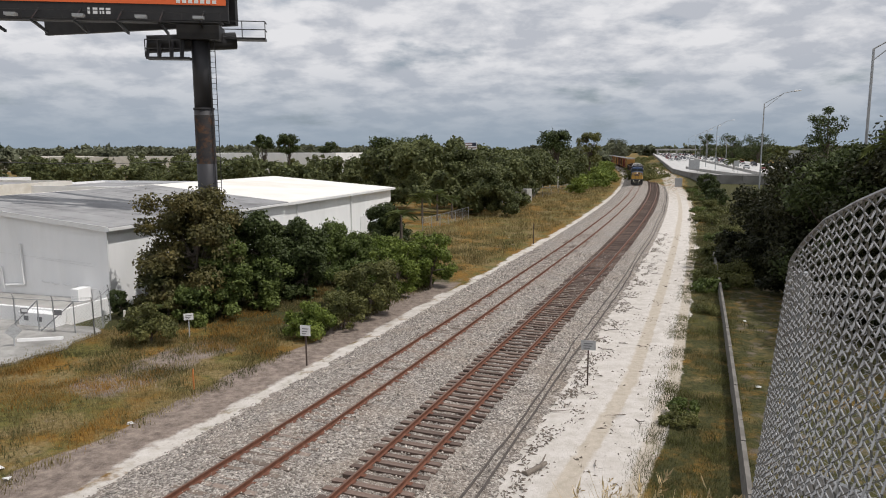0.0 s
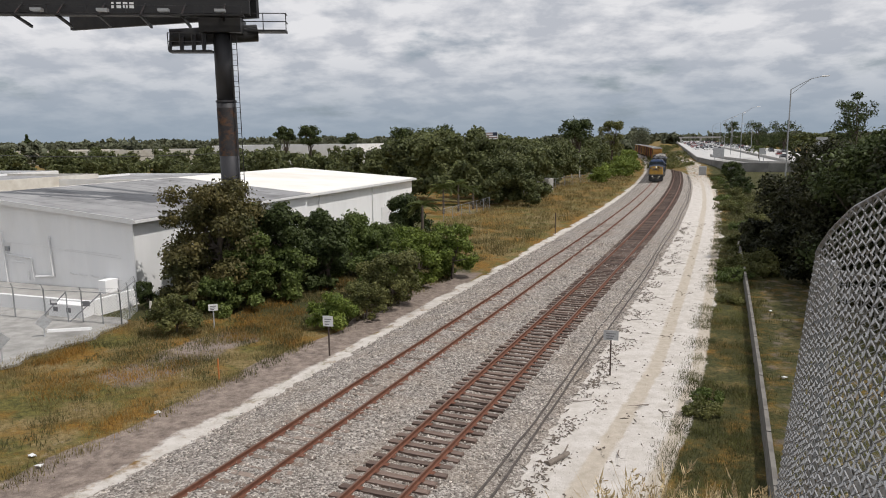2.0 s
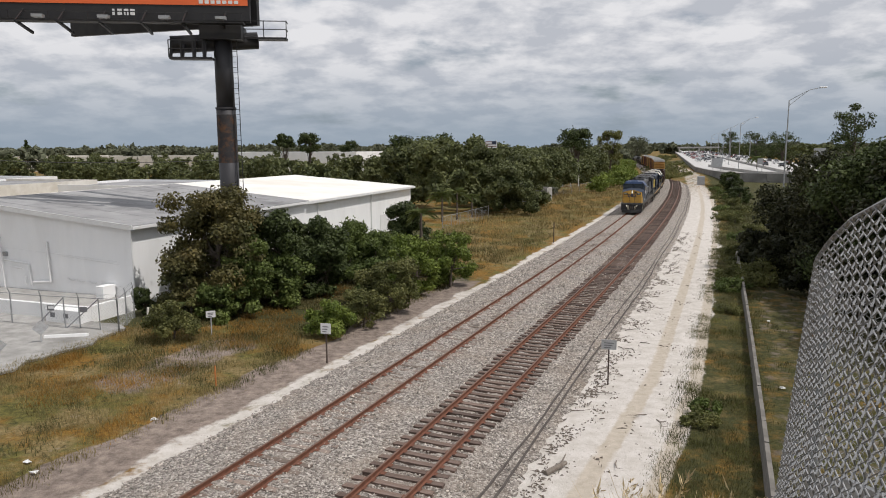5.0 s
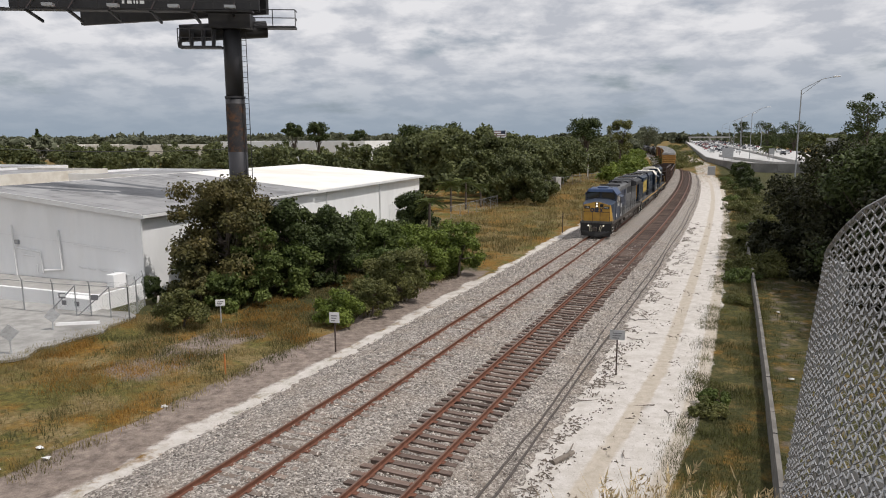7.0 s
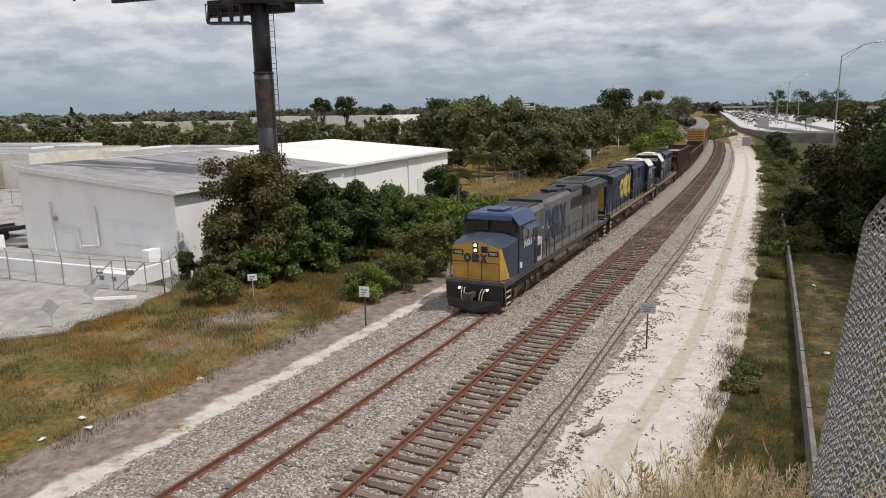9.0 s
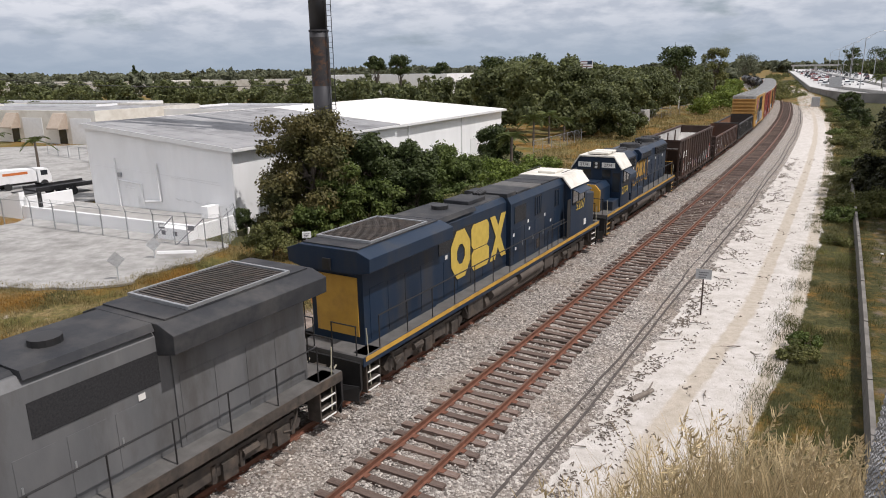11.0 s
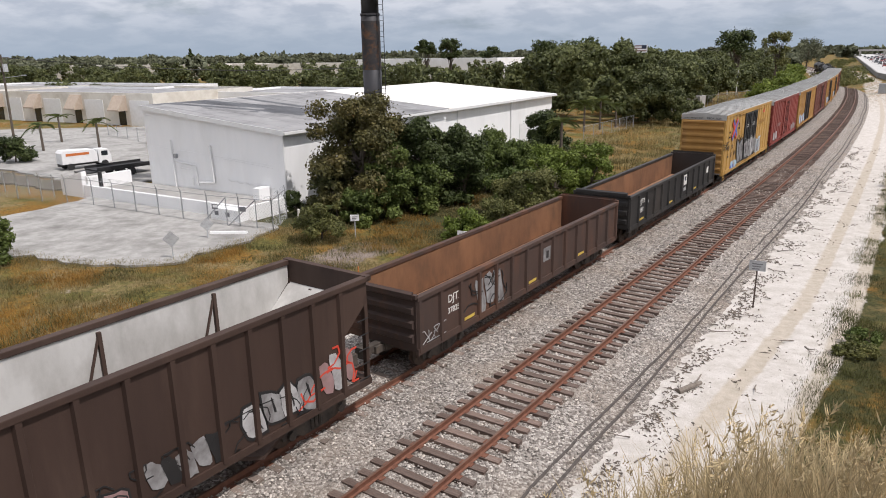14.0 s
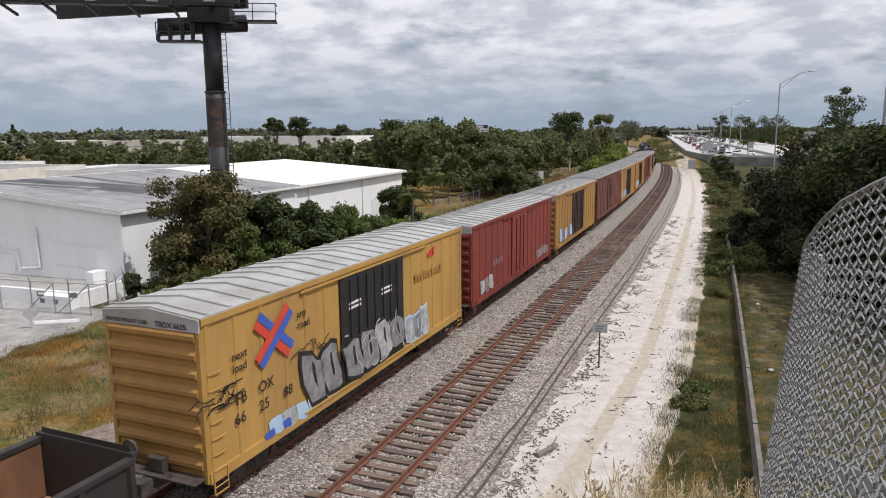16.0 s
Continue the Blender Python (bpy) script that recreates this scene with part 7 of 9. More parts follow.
M_FROND = leaf_mat("palm fronds", (0.070, 0.100, 0.030), (0.14, 0.155, 0.05))
M_DRY = leaf_mat("dry straw grass", (0.43, 0.33, 0.175), (0.58, 0.47, 0.29))
M_TUFT = leaf_mat("field grass tufts", (0.115, 0.095, 0.036), (0.30, 0.24, 0.105), 0.35)
M_TUFT_GREEN = leaf_mat("green weeds", (0.052, 0.058, 0.021), (0.125, 0.118, 0.046), 0.35)
M_TUFT_RUST = leaf_mat("rusty grass", (0.19, 0.095, 0.020), (0.33, 0.19, 0.045), 0.4)


def leaves(rng, blobs, count, size, long=1.7):
    """Leaf blades round a set of (x, y, z, radius): vertices and four-cornered faces."""
    bl = np.array(blobs, float)
    w = bl[:, 3] ** 2
    pick = rng.choice(len(bl), count, p=w / w.sum())
    d = rng.normal(size=(count, 3))
    d /= np.linalg.norm(d, axis=1, keepdims=True)
    r = bl[pick, 3] * (0.35 + 0.75 * rng.random(count) ** 0.7) * np.where(rng.random(count) < .14, rng.uniform(1.0, 1.5, count), 1)
    c = bl[pick, :3] + d * r[:, None] * np.array([1, 1, 0.82])
    nrm = d + rng.normal(0, 0.75, (count, 3)) + np.array([0, 0, 0.35])
    nrm /= np.linalg.norm(nrm, axis=1, keepdims=True)
    t = np.cross(nrm, rng.normal(size=(count, 3)))
    t /= np.linalg.norm(t, axis=1, keepdims=True)
    b = np.cross(nrm, t)
    s = size * rng.uniform(0.6, 1.35, count)[:, None]
    v = np.stack([c - t * s * long / 2, c + b * s / 2 - nrm * s * .12, c + t * s * long / 2, c - b * s / 2 - nrm * s * .12], 1)
    return v.reshape(-1, 3), np.arange(count * 4).reshape(-1, 4)


def crown_blobs(rng, h, r, z0, n):
    out = []
    n = int(n * 2.6)
    for i in range(n):
        a = rng.uniform(0, 6.283)
        k = math.sqrt(rng.random()) * 0.86
        z = z0 + (h - z0) * rng.uniform(0.10, 0.92)
        squeeze = 1.0 - 0.45 * abs((z - z0) / (h - z0) - 0.42)
        out.append((math.cos(a) * r * k * squeeze, math.sin(a) * r * k * squeeze, z, r * rng.uniform(0.13, 0.32)))
    out.append((0, 0, h - r * 0.24, r * 0.24))
    return out


def tree(x, y, h, r, leaf, label, seed, count=5000, size=0.2, z0=0.3, blobs=14, category="tree", group="", name="tree", base=0.0):
    rng = np.random.default_rng(seed)
    t = thing(name, label, category, pose(x, y, base), group=group)
    bl = crown_blobs(rng, h, r, z0, blobs)
    bm = B()
    top = (0.1 * r, 0, h * 0.55)
    tr = max(0.05, 0.022 * h + 0.01 * r)
    cyl(bm, (0, 0, -.2), (0.05 * r, 0, h * .3), tr, 8, r2=tr * .75, caps=False)
    cyl(bm, (0.05 * r, 0, h * .3), top, tr * .75, 8, r2=tr * .45, caps=False)
    for q in bl[::2]:
        k = rng.uniform(.2, .5)
        cyl(bm, (0.07 * r, 0, h * k), (q[0] * .85, q[1] * .85, q[2]), tr * .4, 5, r2=tr * .1, caps=False)
    part("trunk", bm, M_BARK, t)
    v, f = leaves(rng, bl, count, size)
    mesh_part("crown", v, f, leaf, t)
    return t


def palm_fan(rng, centre, n, length, droop=0.5):
    """Fan and feather fronds spreading from one head: vertices and faces."""
    V, F = [], []
    for i in range(n):
        a = rng.uniform(0, 6.283)
        up = rng.uniform(-0.2, 1.1)
        d = np.array([math.cos(a), math.sin(a), up])
        d /= np.linalg.norm(d)
        side = np.array([-math.sin(a), math.cos(a), 0])
        L = length * rng.uniform(.75, 1.1)
        for k in range(16):
            u = (k + 1) / 16
            p = np.array(centre) + d * L * u + np.array([0, 0, -droop * L * u * u])
            for sg in (-1, 1):
                tip = p + side * sg * L * .34 * math.sin(math.pi * min(1, u * .9 + .1)) + d * L * .14 + np.array([0, 0, -.10 * L])
                w = np.array([0, 0, .035 * L]) + d * .03 * L
                n0 = len(V)
                V += [p - w * .5, tip, p + w * .5]
                F.append((n0, n0 + 1, n0 + 2))
    return V, F


def palm(x, y, h, label, seed, length=1.6, n=16, base=0.0):
    rng = np.random.default_rng(seed)
    t = thing("palm", label, "palm", pose(x, y, base))
    bm = B()
    for k in range(8):
        cyl(bm, (0, 0, h * k / 8 - .1), (0, 0, h * (k + 1) / 8), .16 - .006 * k, 8, r2=.14 - .006 * k, caps=False)
    part("trunk", bm, M_BARK, t)
    V, F = palm_fan(rng, (0, 0, h), n, length)
    mesh_part("crown", V, F, M_FROND, t)
    return t


def build_near_trees():
    G = "trees beside the warehouse"
    tree(-15.6, 42.2, 7.7, 3.5, M_LEAF_BROWN, "dense broadleaf tree with brown-tipped leaves by the warehouse", 101, 28500, 0.135, 0.4, 22, group=G)
    tree(-12.2, 45.2, 6.2, 2.6, M_LEAF_DARK, "dark green bushy tree in a row", 102, 17100, 0.135, 0.3, 16, group=G)
    tree(-10.4, 48.6, 5.4, 2.5, M_LEAF_DARK, "dark green bushy tree in a row", 103, 15200, 0.135, 0.3, 16, group=G)
    tree(-8.0, 53.0, 4.5, 2.4, M_LEAF_MID, "mid green bushy tree in a row", 104, 13300, 0.142, 0.3, 15, group=G)
    tree(-4.9, 59.5, 5.4, 2.1, M_LEAF_DARK, "dark rounded tree before the white hall", 105, 14250, 0.142, 0.3, 16, group=G)
    tree(-13.2, 41.0, 4.6, 1.9, M_LEAF_MID, "mid green shrub at the tree row's foot", 106, 9500, 0.128, 0.2, 12, group=G)
    tree(-6.6, 50.6, 3.6, 1.9, M_LEAF_MID, "mid green shrub at the tree row's foot", 116, 7600, 0.128, 0.1, 10, group=G)
    tree(-17.8, 44.6, 4.2, 1.5, M_LEAF_OLIVE, "olive shrub against the warehouse wall", 107, 9500, 0.128, 0.2, 12, group=G)
    for k, (x, y, h, r, leaf) in enumerate(((-13.9, 43.6, 6.2, 2.4, M_LEAF_DARK), (-11.4, 43.6, 3.6, 1.9, M_LEAF_MID), (-9.6, 46.4, 3.8, 2.0, M_LEAF_DARK), (-8.6, 50.4, 3.7, 2.0, M_LEAF_MID),
                                            (-6.4, 55.6, 3.4, 2.0, M_LEAF_MID), (-16.6, 40.6, 3.8, 1.9, M_LEAF_BROWN), (-14.4, 39.7, 2.2, 1.5, M_LEAF_MID), (-5.0, 53.5, 3.4, 1.9, M_LEAF_LIGHT), (-2.6, 54.0, 3.0, 1.8, M_LEAF_OLIVE))):
        tree(x, y, h, r, leaf, "leafy undergrowth filling the tree row", 180 + k, 6500, .13, 0.05, 15, group=G)
    G = "bushes beside the track"
    tree(-4.6, 41.2, 3.4, 2.0, M_LEAF_OLIVE, "olive shrub with bare twigs beside the ballast", 110, 9880, 0.106, 0.1, 13, "bush", G, "bush")
    tree(-5.9, 43.6, 3.2, 1.8, M_LEAF_MID, "mid green shrub beside the ballast", 117, 7980, 0.106, 0.1, 12, "bush", G, "bush")
    tree(-3.4, 47.2, 4.2, 2.1, M_LEAF_LIGHT, "fresh green shrub in dry grass", 111, 9880, 0.121, 0.1, 13, "bush", G, "bush")
    tree(-1.0, 49.5, 3.9, 1.9, M_LEAF_LIGHT, "fresh green shrub in dry grass", 112, 7980, 0.121, 0.1, 12, "bush", G, "bush")
    tree(-7.2, 36.2, 1.9, 1.5, M_LEAF_LIGHT, "low fresh green shrub behind the marker", 113, 6460, 0.092, 0.05, 11, "bush", G, "bush")
    tree(-5.7, 38.2, 2.3, 1.4, M_LEAF_OLIVE, "low olive shrub beside the ballast", 118, 6080, 0.092, 0.05, 11, "bush", G, "bush")
    tree(-15.4, 35.2, 2.2, 1.6, M_LEAF_OLIVE, "small open tree in the dry grass", 114, 4940, 0.092, 0.45, 10, "bush", G, "bush")
    tree(-19.6, 40.9, 1.7, .8, M_LEAF_DARK, "dark shrub at the warehouse corner", 115, 3040, 0.092, 0.05, 8, "bush", G, "bush")
    tree(-32.5, 27.3, 3.2, 2.4, M_LEAF_OLIVE, "rounded olive bush beside the lot", 119, 12350, 0.106, 0.1, 15, "bush", G, "bush")
    tree(-30.4, 27.8, 2.6, 1.5, M_LEAF_MID, "rounded green bush beside the lot", 120, 5700, 0.106, 0.1, 10, "bush", G, "bush")
    palm(-3.6, 58.0, 4.6, "shaggy cabbage palm among the trees", 121, 1.5, 22)
    palm(-16.6, 38.2, 1.0, "low palmetto beside the small tree", 122, 1.3, 16)
    palm(-2.9, 93.5, 3.6, "palm with drooping fronds by the fence", 123, 2.4, 22)
    palm(-0.9, 96.5, 3.8, "palm with drooping fronds by the fence", 124, 2.2, 14)
    palm(1.2, 99.5, 3.0, "palm with drooping fronds by the fence", 125, 1.8, 12)
    for k, (x, y) in enumerate(((-62.4, 66.5), (-57.0, 69.0), (-73.0, 60.5), (-66.5, 74.0))):
        palm(x, y, 3.0 + .3 * (k % 2), "small palm with thin trunk in the yard", 130 + k, 1.9, 9)
    tree(-58.5, 58.5, 2.6, 2.2, M_LEAF_DARK, "dark clipped bush in the yard", 135, 2600, .2, .1, 10, "bush", "yard bushes", "bush")
    tree(-44.0, 67.0, 4.4, 2.6, M_LEAF_MID, "round tree behind the warehouse", 136, 3200, .22, 1.0, 10, group="yard trees")
    tree(-65.5, 65.0, 1.0, 1.2, M_LEAF_DARK, "clipped hedge block in the yard", 137, 1200, .2, .05, 8, "bush", "yard bushes", "bush")
    # right-hand thicket up the bank
    G = "thicket on the bank"
    rows = ((27.0, 56.5, 8.4, 3.8), (26.6, 50.5, 10.0, 4.4), (26.2, 45.0, 10.8, 4.4), (26.6, 39.0, 11.8, 4.6), (25.6, 33.0, 12.4, 4.6), (32.5, 44.0, 12.4, 4.8), (32.0, 36.5, 13.6, 4.8), (27.6, 27.5, 13.0, 4.6), (34.0, 30.0, 14.6, 4.8), (27.4, 47.8, 7.6, 3.6), (26.6, 42.0, 8.0, 3.6), (29.4, 61.0, 6.4, 3.4), (25.8, 36.0, 8.2, 3.4), (29.5, 40.5, 13.0, 4.4), (33.5, 58.0, 8.4, 3.8), (34.0, 52.0, 10.0, 4.4), (38.0, 46.0, 11.5, 4.6))
    for k, (x, y, h, r) in enumerate(rows):
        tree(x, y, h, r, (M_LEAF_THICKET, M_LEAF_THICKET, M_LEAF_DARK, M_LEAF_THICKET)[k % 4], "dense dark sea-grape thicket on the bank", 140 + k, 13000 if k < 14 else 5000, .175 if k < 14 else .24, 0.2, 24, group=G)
    for k, (x, y, h, r) in enumerate(((23.6, 46.5, 3.6, 2.2), (23.3, 40.5, 4.2, 2.4), (22.8, 34.8, 4.4, 2.4), (23.8, 52.5, 3.4, 2.2), (24.2, 30.0, 5.0, 2.6), (25.0, 58.5, 3.2, 2.2))):
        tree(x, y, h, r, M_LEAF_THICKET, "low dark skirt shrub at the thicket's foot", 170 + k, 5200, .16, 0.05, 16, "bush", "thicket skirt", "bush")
    for k, (x, y, h) in enumerate(((26.6, 34.5, 11.6), (26.6, 40.5, 10.4), (27.6, 29.5, 12.8))):
        palm(x, y, h, "cabbage palm rising from the thicket", 160 + k, 2.3, 30)


build_near_trees()


def build_verge():
    rng = random.Random(12)
    spots = [(9.5, 12.0, .5, .8), (10.3, 12.2, .65, .7), (28, 12.7, .4, .9)]
    spots += [(rng.uniform(34, 165), rng.uniform(11.9, 15.5), rng.uniform(.4, 1.5), rng.uniform(.7, 1.9)) for k in range(36)]
    for k, (s, d, h, r) in enumerate(spots):
        x, y, _ = on_line(s, d)
        tree(float(x), float(y), h, r, (M_LEAF_OLIVE, M_LEAF_MID, M_LEAF_OLIVE)[k % 3], "low green weed clump along the sand road", 300 + k, 2200, .06 if s < 30 else .11, .02, 9, "bush", "weed clumps", "bush")


build_verge()


def in_any(x, y, boxes):
    return any(a <= x <= b and c <= y <= d for a, b, c, d in boxes)


def woods(name, label, spots, leaf, seed, count, size, z0=1.0):
    """Many far crowns in one object. spots: (x, y, height, radius)."""
    rng = np.random.default_rng(seed)
    VV, FF, n = [], [], 0
    for x, y, h, r in spots:
        bl = crown_blobs(rng, h, r, z0, 7)
        v, f = leaves(rng, bl, count, size * r / 4, 1.3)
        VV.append(v + np.array([x, y, 0]))
        FF.append(f + n)
        n += len(v)
    ob = mesh_part(name, np.concatenate(VV), np.concatenate(FF), leaf)
    return tagged(ob, label, "woodland", kind="stuff")


def polar(rng, az0, az1, d0, d1):
    a = math.radians(rng.uniform(az0, az1))
    d = math.sqrt(rng.uniform(d0 * d0, d1 * d1))
    return d * math.sin(a), d * math.cos(a)


def build_woods():
    rng = random.Random(77)
    # behind the hall and along the field
    spots = []
    for x, y, h, r in ((-1.5, 108, 11.2, 5.5), (3.5, 118, 10.6, 5.5), (-7, 116, 11.6, 6), (-13, 120, 9.5, 5), (8.5, 112, 8.0, 4.5), (12.0, 122, 8.6, 5), (6.0, 104, 7.6, 4.0), (9.5, 103.5, 5.2, 3.2), (14, 133, 9.2, 5.2), (-19, 124, 9, 5), (3, 132, 11.8, 6), (-4, 136, 12.2, 6.5), (-11, 140, 11, 6), (12, 150, 10.5, 6), (20, 150, 9.0, 5.2), (5.5, 110, 8.8, 4.2), (16, 142, 8.8, 5)):
        spots.append((x, y, h, r))
    woods("oak_grove", "grove of dark oaks behind the white hall", spots, M_LEAF_WOOD, 5, 6000, .30, .3)
    spots = []
    for k in range(95):
        s = rng.uniform(118, 420)
        d = -rng.uniform(15 + max(0, (175 - s)) * .13, 60)
        x, y, _ = on_line(s, d)
        spots.append((float(x), float(y), rng.uniform(6.5, 10.5) * (0.75 if d > -22 else 1), rng.uniform(3.6, 5.6)))
    woods("trackside_woods", "dark mixed trees along the curve of the line", spots, M_LEAF_WOOD, 6, 1600, .48, .2)
    spots = []
    for k in range(40):
        s = rng.uniform(135, 330)
        x, y, _ = on_line(s, -rng.uniform(8.0, 13.0) - max(0, 165 - s) * .12)
        spots.append((float(x), float(y), rng.uniform(2.2, 4.6), rng.uniform(2.2, 3.4)))
    woods("trackside_scrub", "bright green scrub at the foot of the woods", spots, M_LEAF_LIGHT, 7, 900, .45, .1)
    # town trees in depth
    spots = []
    for k in range(160):
        x, y = polar(rng, -58, -9, 155, 300)
        if y < 128 - .05 * x and x > -150:
            continue
        spots.append((x, y, rng.uniform(4.0, 9.4), rng.uniform(3.0, 6.0)))
    woods("town_trees", "mixed street trees among the low buildings", spots, M_LEAF_WOOD, 8, 1250, .46, .2)
    spots = []
    for k in range(390):
        x, y = polar(rng, -62, 14, 300, 820)
        spots.append((x, y, rng.uniform(7.5, 11.5), rng.uniform(5, 9)))
    woods("far_woods", "hazy far tree cover reaching the skyline", spots, M_LEAF_HAZE, 9, 360, .95, .3)
    spots = []
    for k in range(190):
        q = HWY @ Vector((rng.uniform(52, 130), -60 + 840 * rng.random() ** 1.3, 0))
        spots.append((q.x, q.y, rng.uniform(6.0, 11.0), rng.uniform(4.0, 7.0)))
    woods("highway_woods", "dark tree belt beyond the highway", spots, M_LEAF_WOOD, 10, 420, .9, .2)
    spots = []
    for k in range(230):
        x, y = polar(rng, -62, 48, 850, 1900)
        spots.append((x, y, rng.uniform(9, 14.0), rng.uniform(12, 22)))
    woods("skyline_woods", "low dark woods along the skyline", spots, M_LEAF_HAZE, 11, 130, 1.6)
    spots = []
    for k in range(110):
        q = HWY @ Vector((rng.uniform(-16, -2), -30 + 420 * rng.random() ** 1.4, 0))
        spots.append((q.x, q.y, rng.uniform(1.6, 3.4), rng.uniform(1.2, 3.2)))
    woods("bank_bushes", "grey green scrub on the bank of the highway", spots, M_LEAF_OLIVE, 14, 260, .55, .3)
    # trees that stand out on the skyline
    def lone(az, dist, h, r, seed, label, leaf, z0, blobs=9, size=.6):
        a = math.radians(az)
        tree(dist * math.sin(a), dist * math.cos(a), h, r, leaf, label, seed, 3600, size * .6, z0, blobs, group="skyline trees")
    lone(-14.5, 240, 14.6, 4.0, 201, "flat-topped pine with a bare trunk", M_LEAF_DARK, 10.5)
    lone(-12.6, 240, 14.8, 5.2, 202, "flat-topped pine with a bare trunk", M_LEAF_DARK, 8.5)
    lone(-9.4, 260, 12.8, 4.2, 203, "round dark tree above the roofs", M_LEAF_DARK, 5)
    lone(-4.6, 150, 12.4, 6.0, 204, "broad oak above the hall roof", M_LEAF_DARK, 3, 14)
    lone(-1.6, 155, 12.9, 5.6, 205, "broad oak above the hall roof", M_LEAF_DARK, 3, 14)
    lone(9.1, 195, 14.6, 5.6, 206, "spreading tree with open crown over the woods", M_LEAF_DARK, 9, 12)
    lone(11.8, 260, 16.0, 5.2, 207, "tall feathery conifer over the woods", M_LEAF_OLIVE, 4, 12)
    lone(13.8, 420, 15.5, 7.5, 208, "hazy round tree by the line", M_LEAF_HAZE, 3)
    lone(20.6, 470, 19.0, 6.5, 209, "dark feathery conifer beyond the highway", M_LEAF_DARK, 3, 16)
    lone(22.4, 400, 17.0, 7.5, 210, "dark feathery conifer beyond the highway", M_LEAF_DARK, 3, 16)
    lone(24.2, 380, 16.0, 8.0, 211, "dark feathery conifer beyond the highway", M_LEAF_DARK, 3, 16)
    lone(28.7, 230, 22.0, 6.2, 212, "tall feathery conifer beyond the highway", M_LEAF_DARK, 4, 14)
    lone(-32.5, 330, 14.0, 1.8, 213, "narrow dark cypress on the skyline", M_LEAF_DARK, 3)


build_woods()


def build_grass():
    """Tufts in the field and weeds by the sand road."""
    def tufts(name, label, spots, leaf, seed, blades, hmin, hmax, spread, width):
        rng = np.random.default_rng(seed)
        P = np.repeat(np.asarray(spots), blades, axis=0)
        n = len(P)
        P[:, :2] += rng.normal(0, spread, (n, 2))
        a = rng.uniform(0, 6.283, n)
        h = rng.uniform(hmin, hmax, n)
        lean = rng.uniform(.15, .75, n) * h
        dx, dy = np.cos(a), np.sin(a)
        w = width * rng.uniform(.6, 1.3, n)
        z0 = P[:, 2] - .03
        A = np.stack([P[:, 0] - dy * w, P[:, 1] + dx * w, z0], 1)
        Bv = np.stack([P[:, 0] + dy * w, P[:, 1] - dx * w, z0], 1)
        C = np.stack([P[:, 0] + dx * lean, P[:, 1] + dy * lean, z0 + h], 1)
        v = np.stack([A, Bv, C], 1).reshape(-1, 3)
        tagged(mesh_part(name, v, np.arange(3 * n).reshape(-1, 3), leaf), label, "grass", kind="stuff")
    rng = np.random.default_rng(15)

    def scatter(n, s0, s1, d0, d1, thresh=-0.1, sc=.35):
        out = []
        while len(out) < n:
            s, d = s0 + (s1 - s0) * rng.random() ** 1.25, rng.uniform(d0, d1)
            x, y, _ = on_line(s, d)
            if noise.noise((float(x) * sc, float(y) * sc, 3.0)) > thresh and not (-50 < x < -18.6 and y > 28 - .2 * (x + 20) and y < 47 and x < -18.6 - (37.4 - y) * .25):
                out.append((float(x), float(y), 0.05))
        return out
    tufts("field_grass", "dry yellow and olive grass tufts over the field", scatter(6500, -14, 46, -30, -6.4), M_TUFT, 31, 24, .08, .26, .22, .010)
    tufts("rusty_grass", "rust orange grass patches in the field", scatter(3000, -14, 30, -30, -7.0, .10, .22), M_TUFT_RUST, 36, 24, .08, .24, .26, .010)
    tufts("dark_field_weeds", "dark olive weeds in the field", scatter(900, -14, 40, -30, -6.4, .22, .5), M_TUFT_GREEN, 37, 26, .08, .26, .28, .012)
    tufts("field_weeds", "green weeds in the field near the trees", scatter(1800, 6, 60, -17, -6.2, .05), M_TUFT_GREEN, 32, 14, .08, .28, .24, .012)
    tufts("far_field_grass", "tall dry grass along the line", scatter(2600, 40, 165, -20, -5.4, -.3), M_TUFT, 33, 10, .2, .6, .35, .03)
    tufts("verge_weeds", "green weeds along the sand road", scatter(3400, -4, 90, 11.0, 14.0, -.1, .5), M_TUFT_GREEN, 34, 20, .04, .17, .2, .007)
    tufts("verge_olive_weeds", "dark olive weeds along the sand road", scatter(900, -4, 110, 11.3, 14.0, .2, .6), M_LEAF_OLIVE, 38, 24, .06, .22, .2, .008)
    tufts("bank_scrub", "grey green scrub on the bank below the highway", scatter(3600, 48, 190, 11.6, 20, -.15, .25), M_TUFT_GREEN, 39, 16, .10, .45, .35, .022)
    edge = [(-21.0, 29.3), (-26, 28.2), (-33.5, 30.0), (-39.0, 36.2)]
    spots = []
    for k in range(420):
        i = rng.integers(0, 3)
        u = rng.random()
        x = edge[i][0] + (edge[i + 1][0] - edge[i][0]) * u
        y = edge[i][1] + (edge[i + 1][1] - edge[i][1]) * u
        spots.append((x + rng.normal(0, .35), y + rng.normal(0, .35), .14))
    spots += [(-18.6 - 2.4 * u + rng.normal(0, .35), 37.4 - 8.1 * u + rng.normal(0, .35), .14) for u in rng.random(260)]
    tufts("lot_edge_weeds", "dry weeds creeping over the edge of the lot", spots, M_TUFT, 40, 10, .06, .22, .22, .010)
    tufts("verge_grass", "dry grass along the low wall", scatter(900, -4, 70, 11.4, 22, .1, .5), M_TUFT_GREEN, 35, 12, .10, .30, .15, .012)


build_grass()


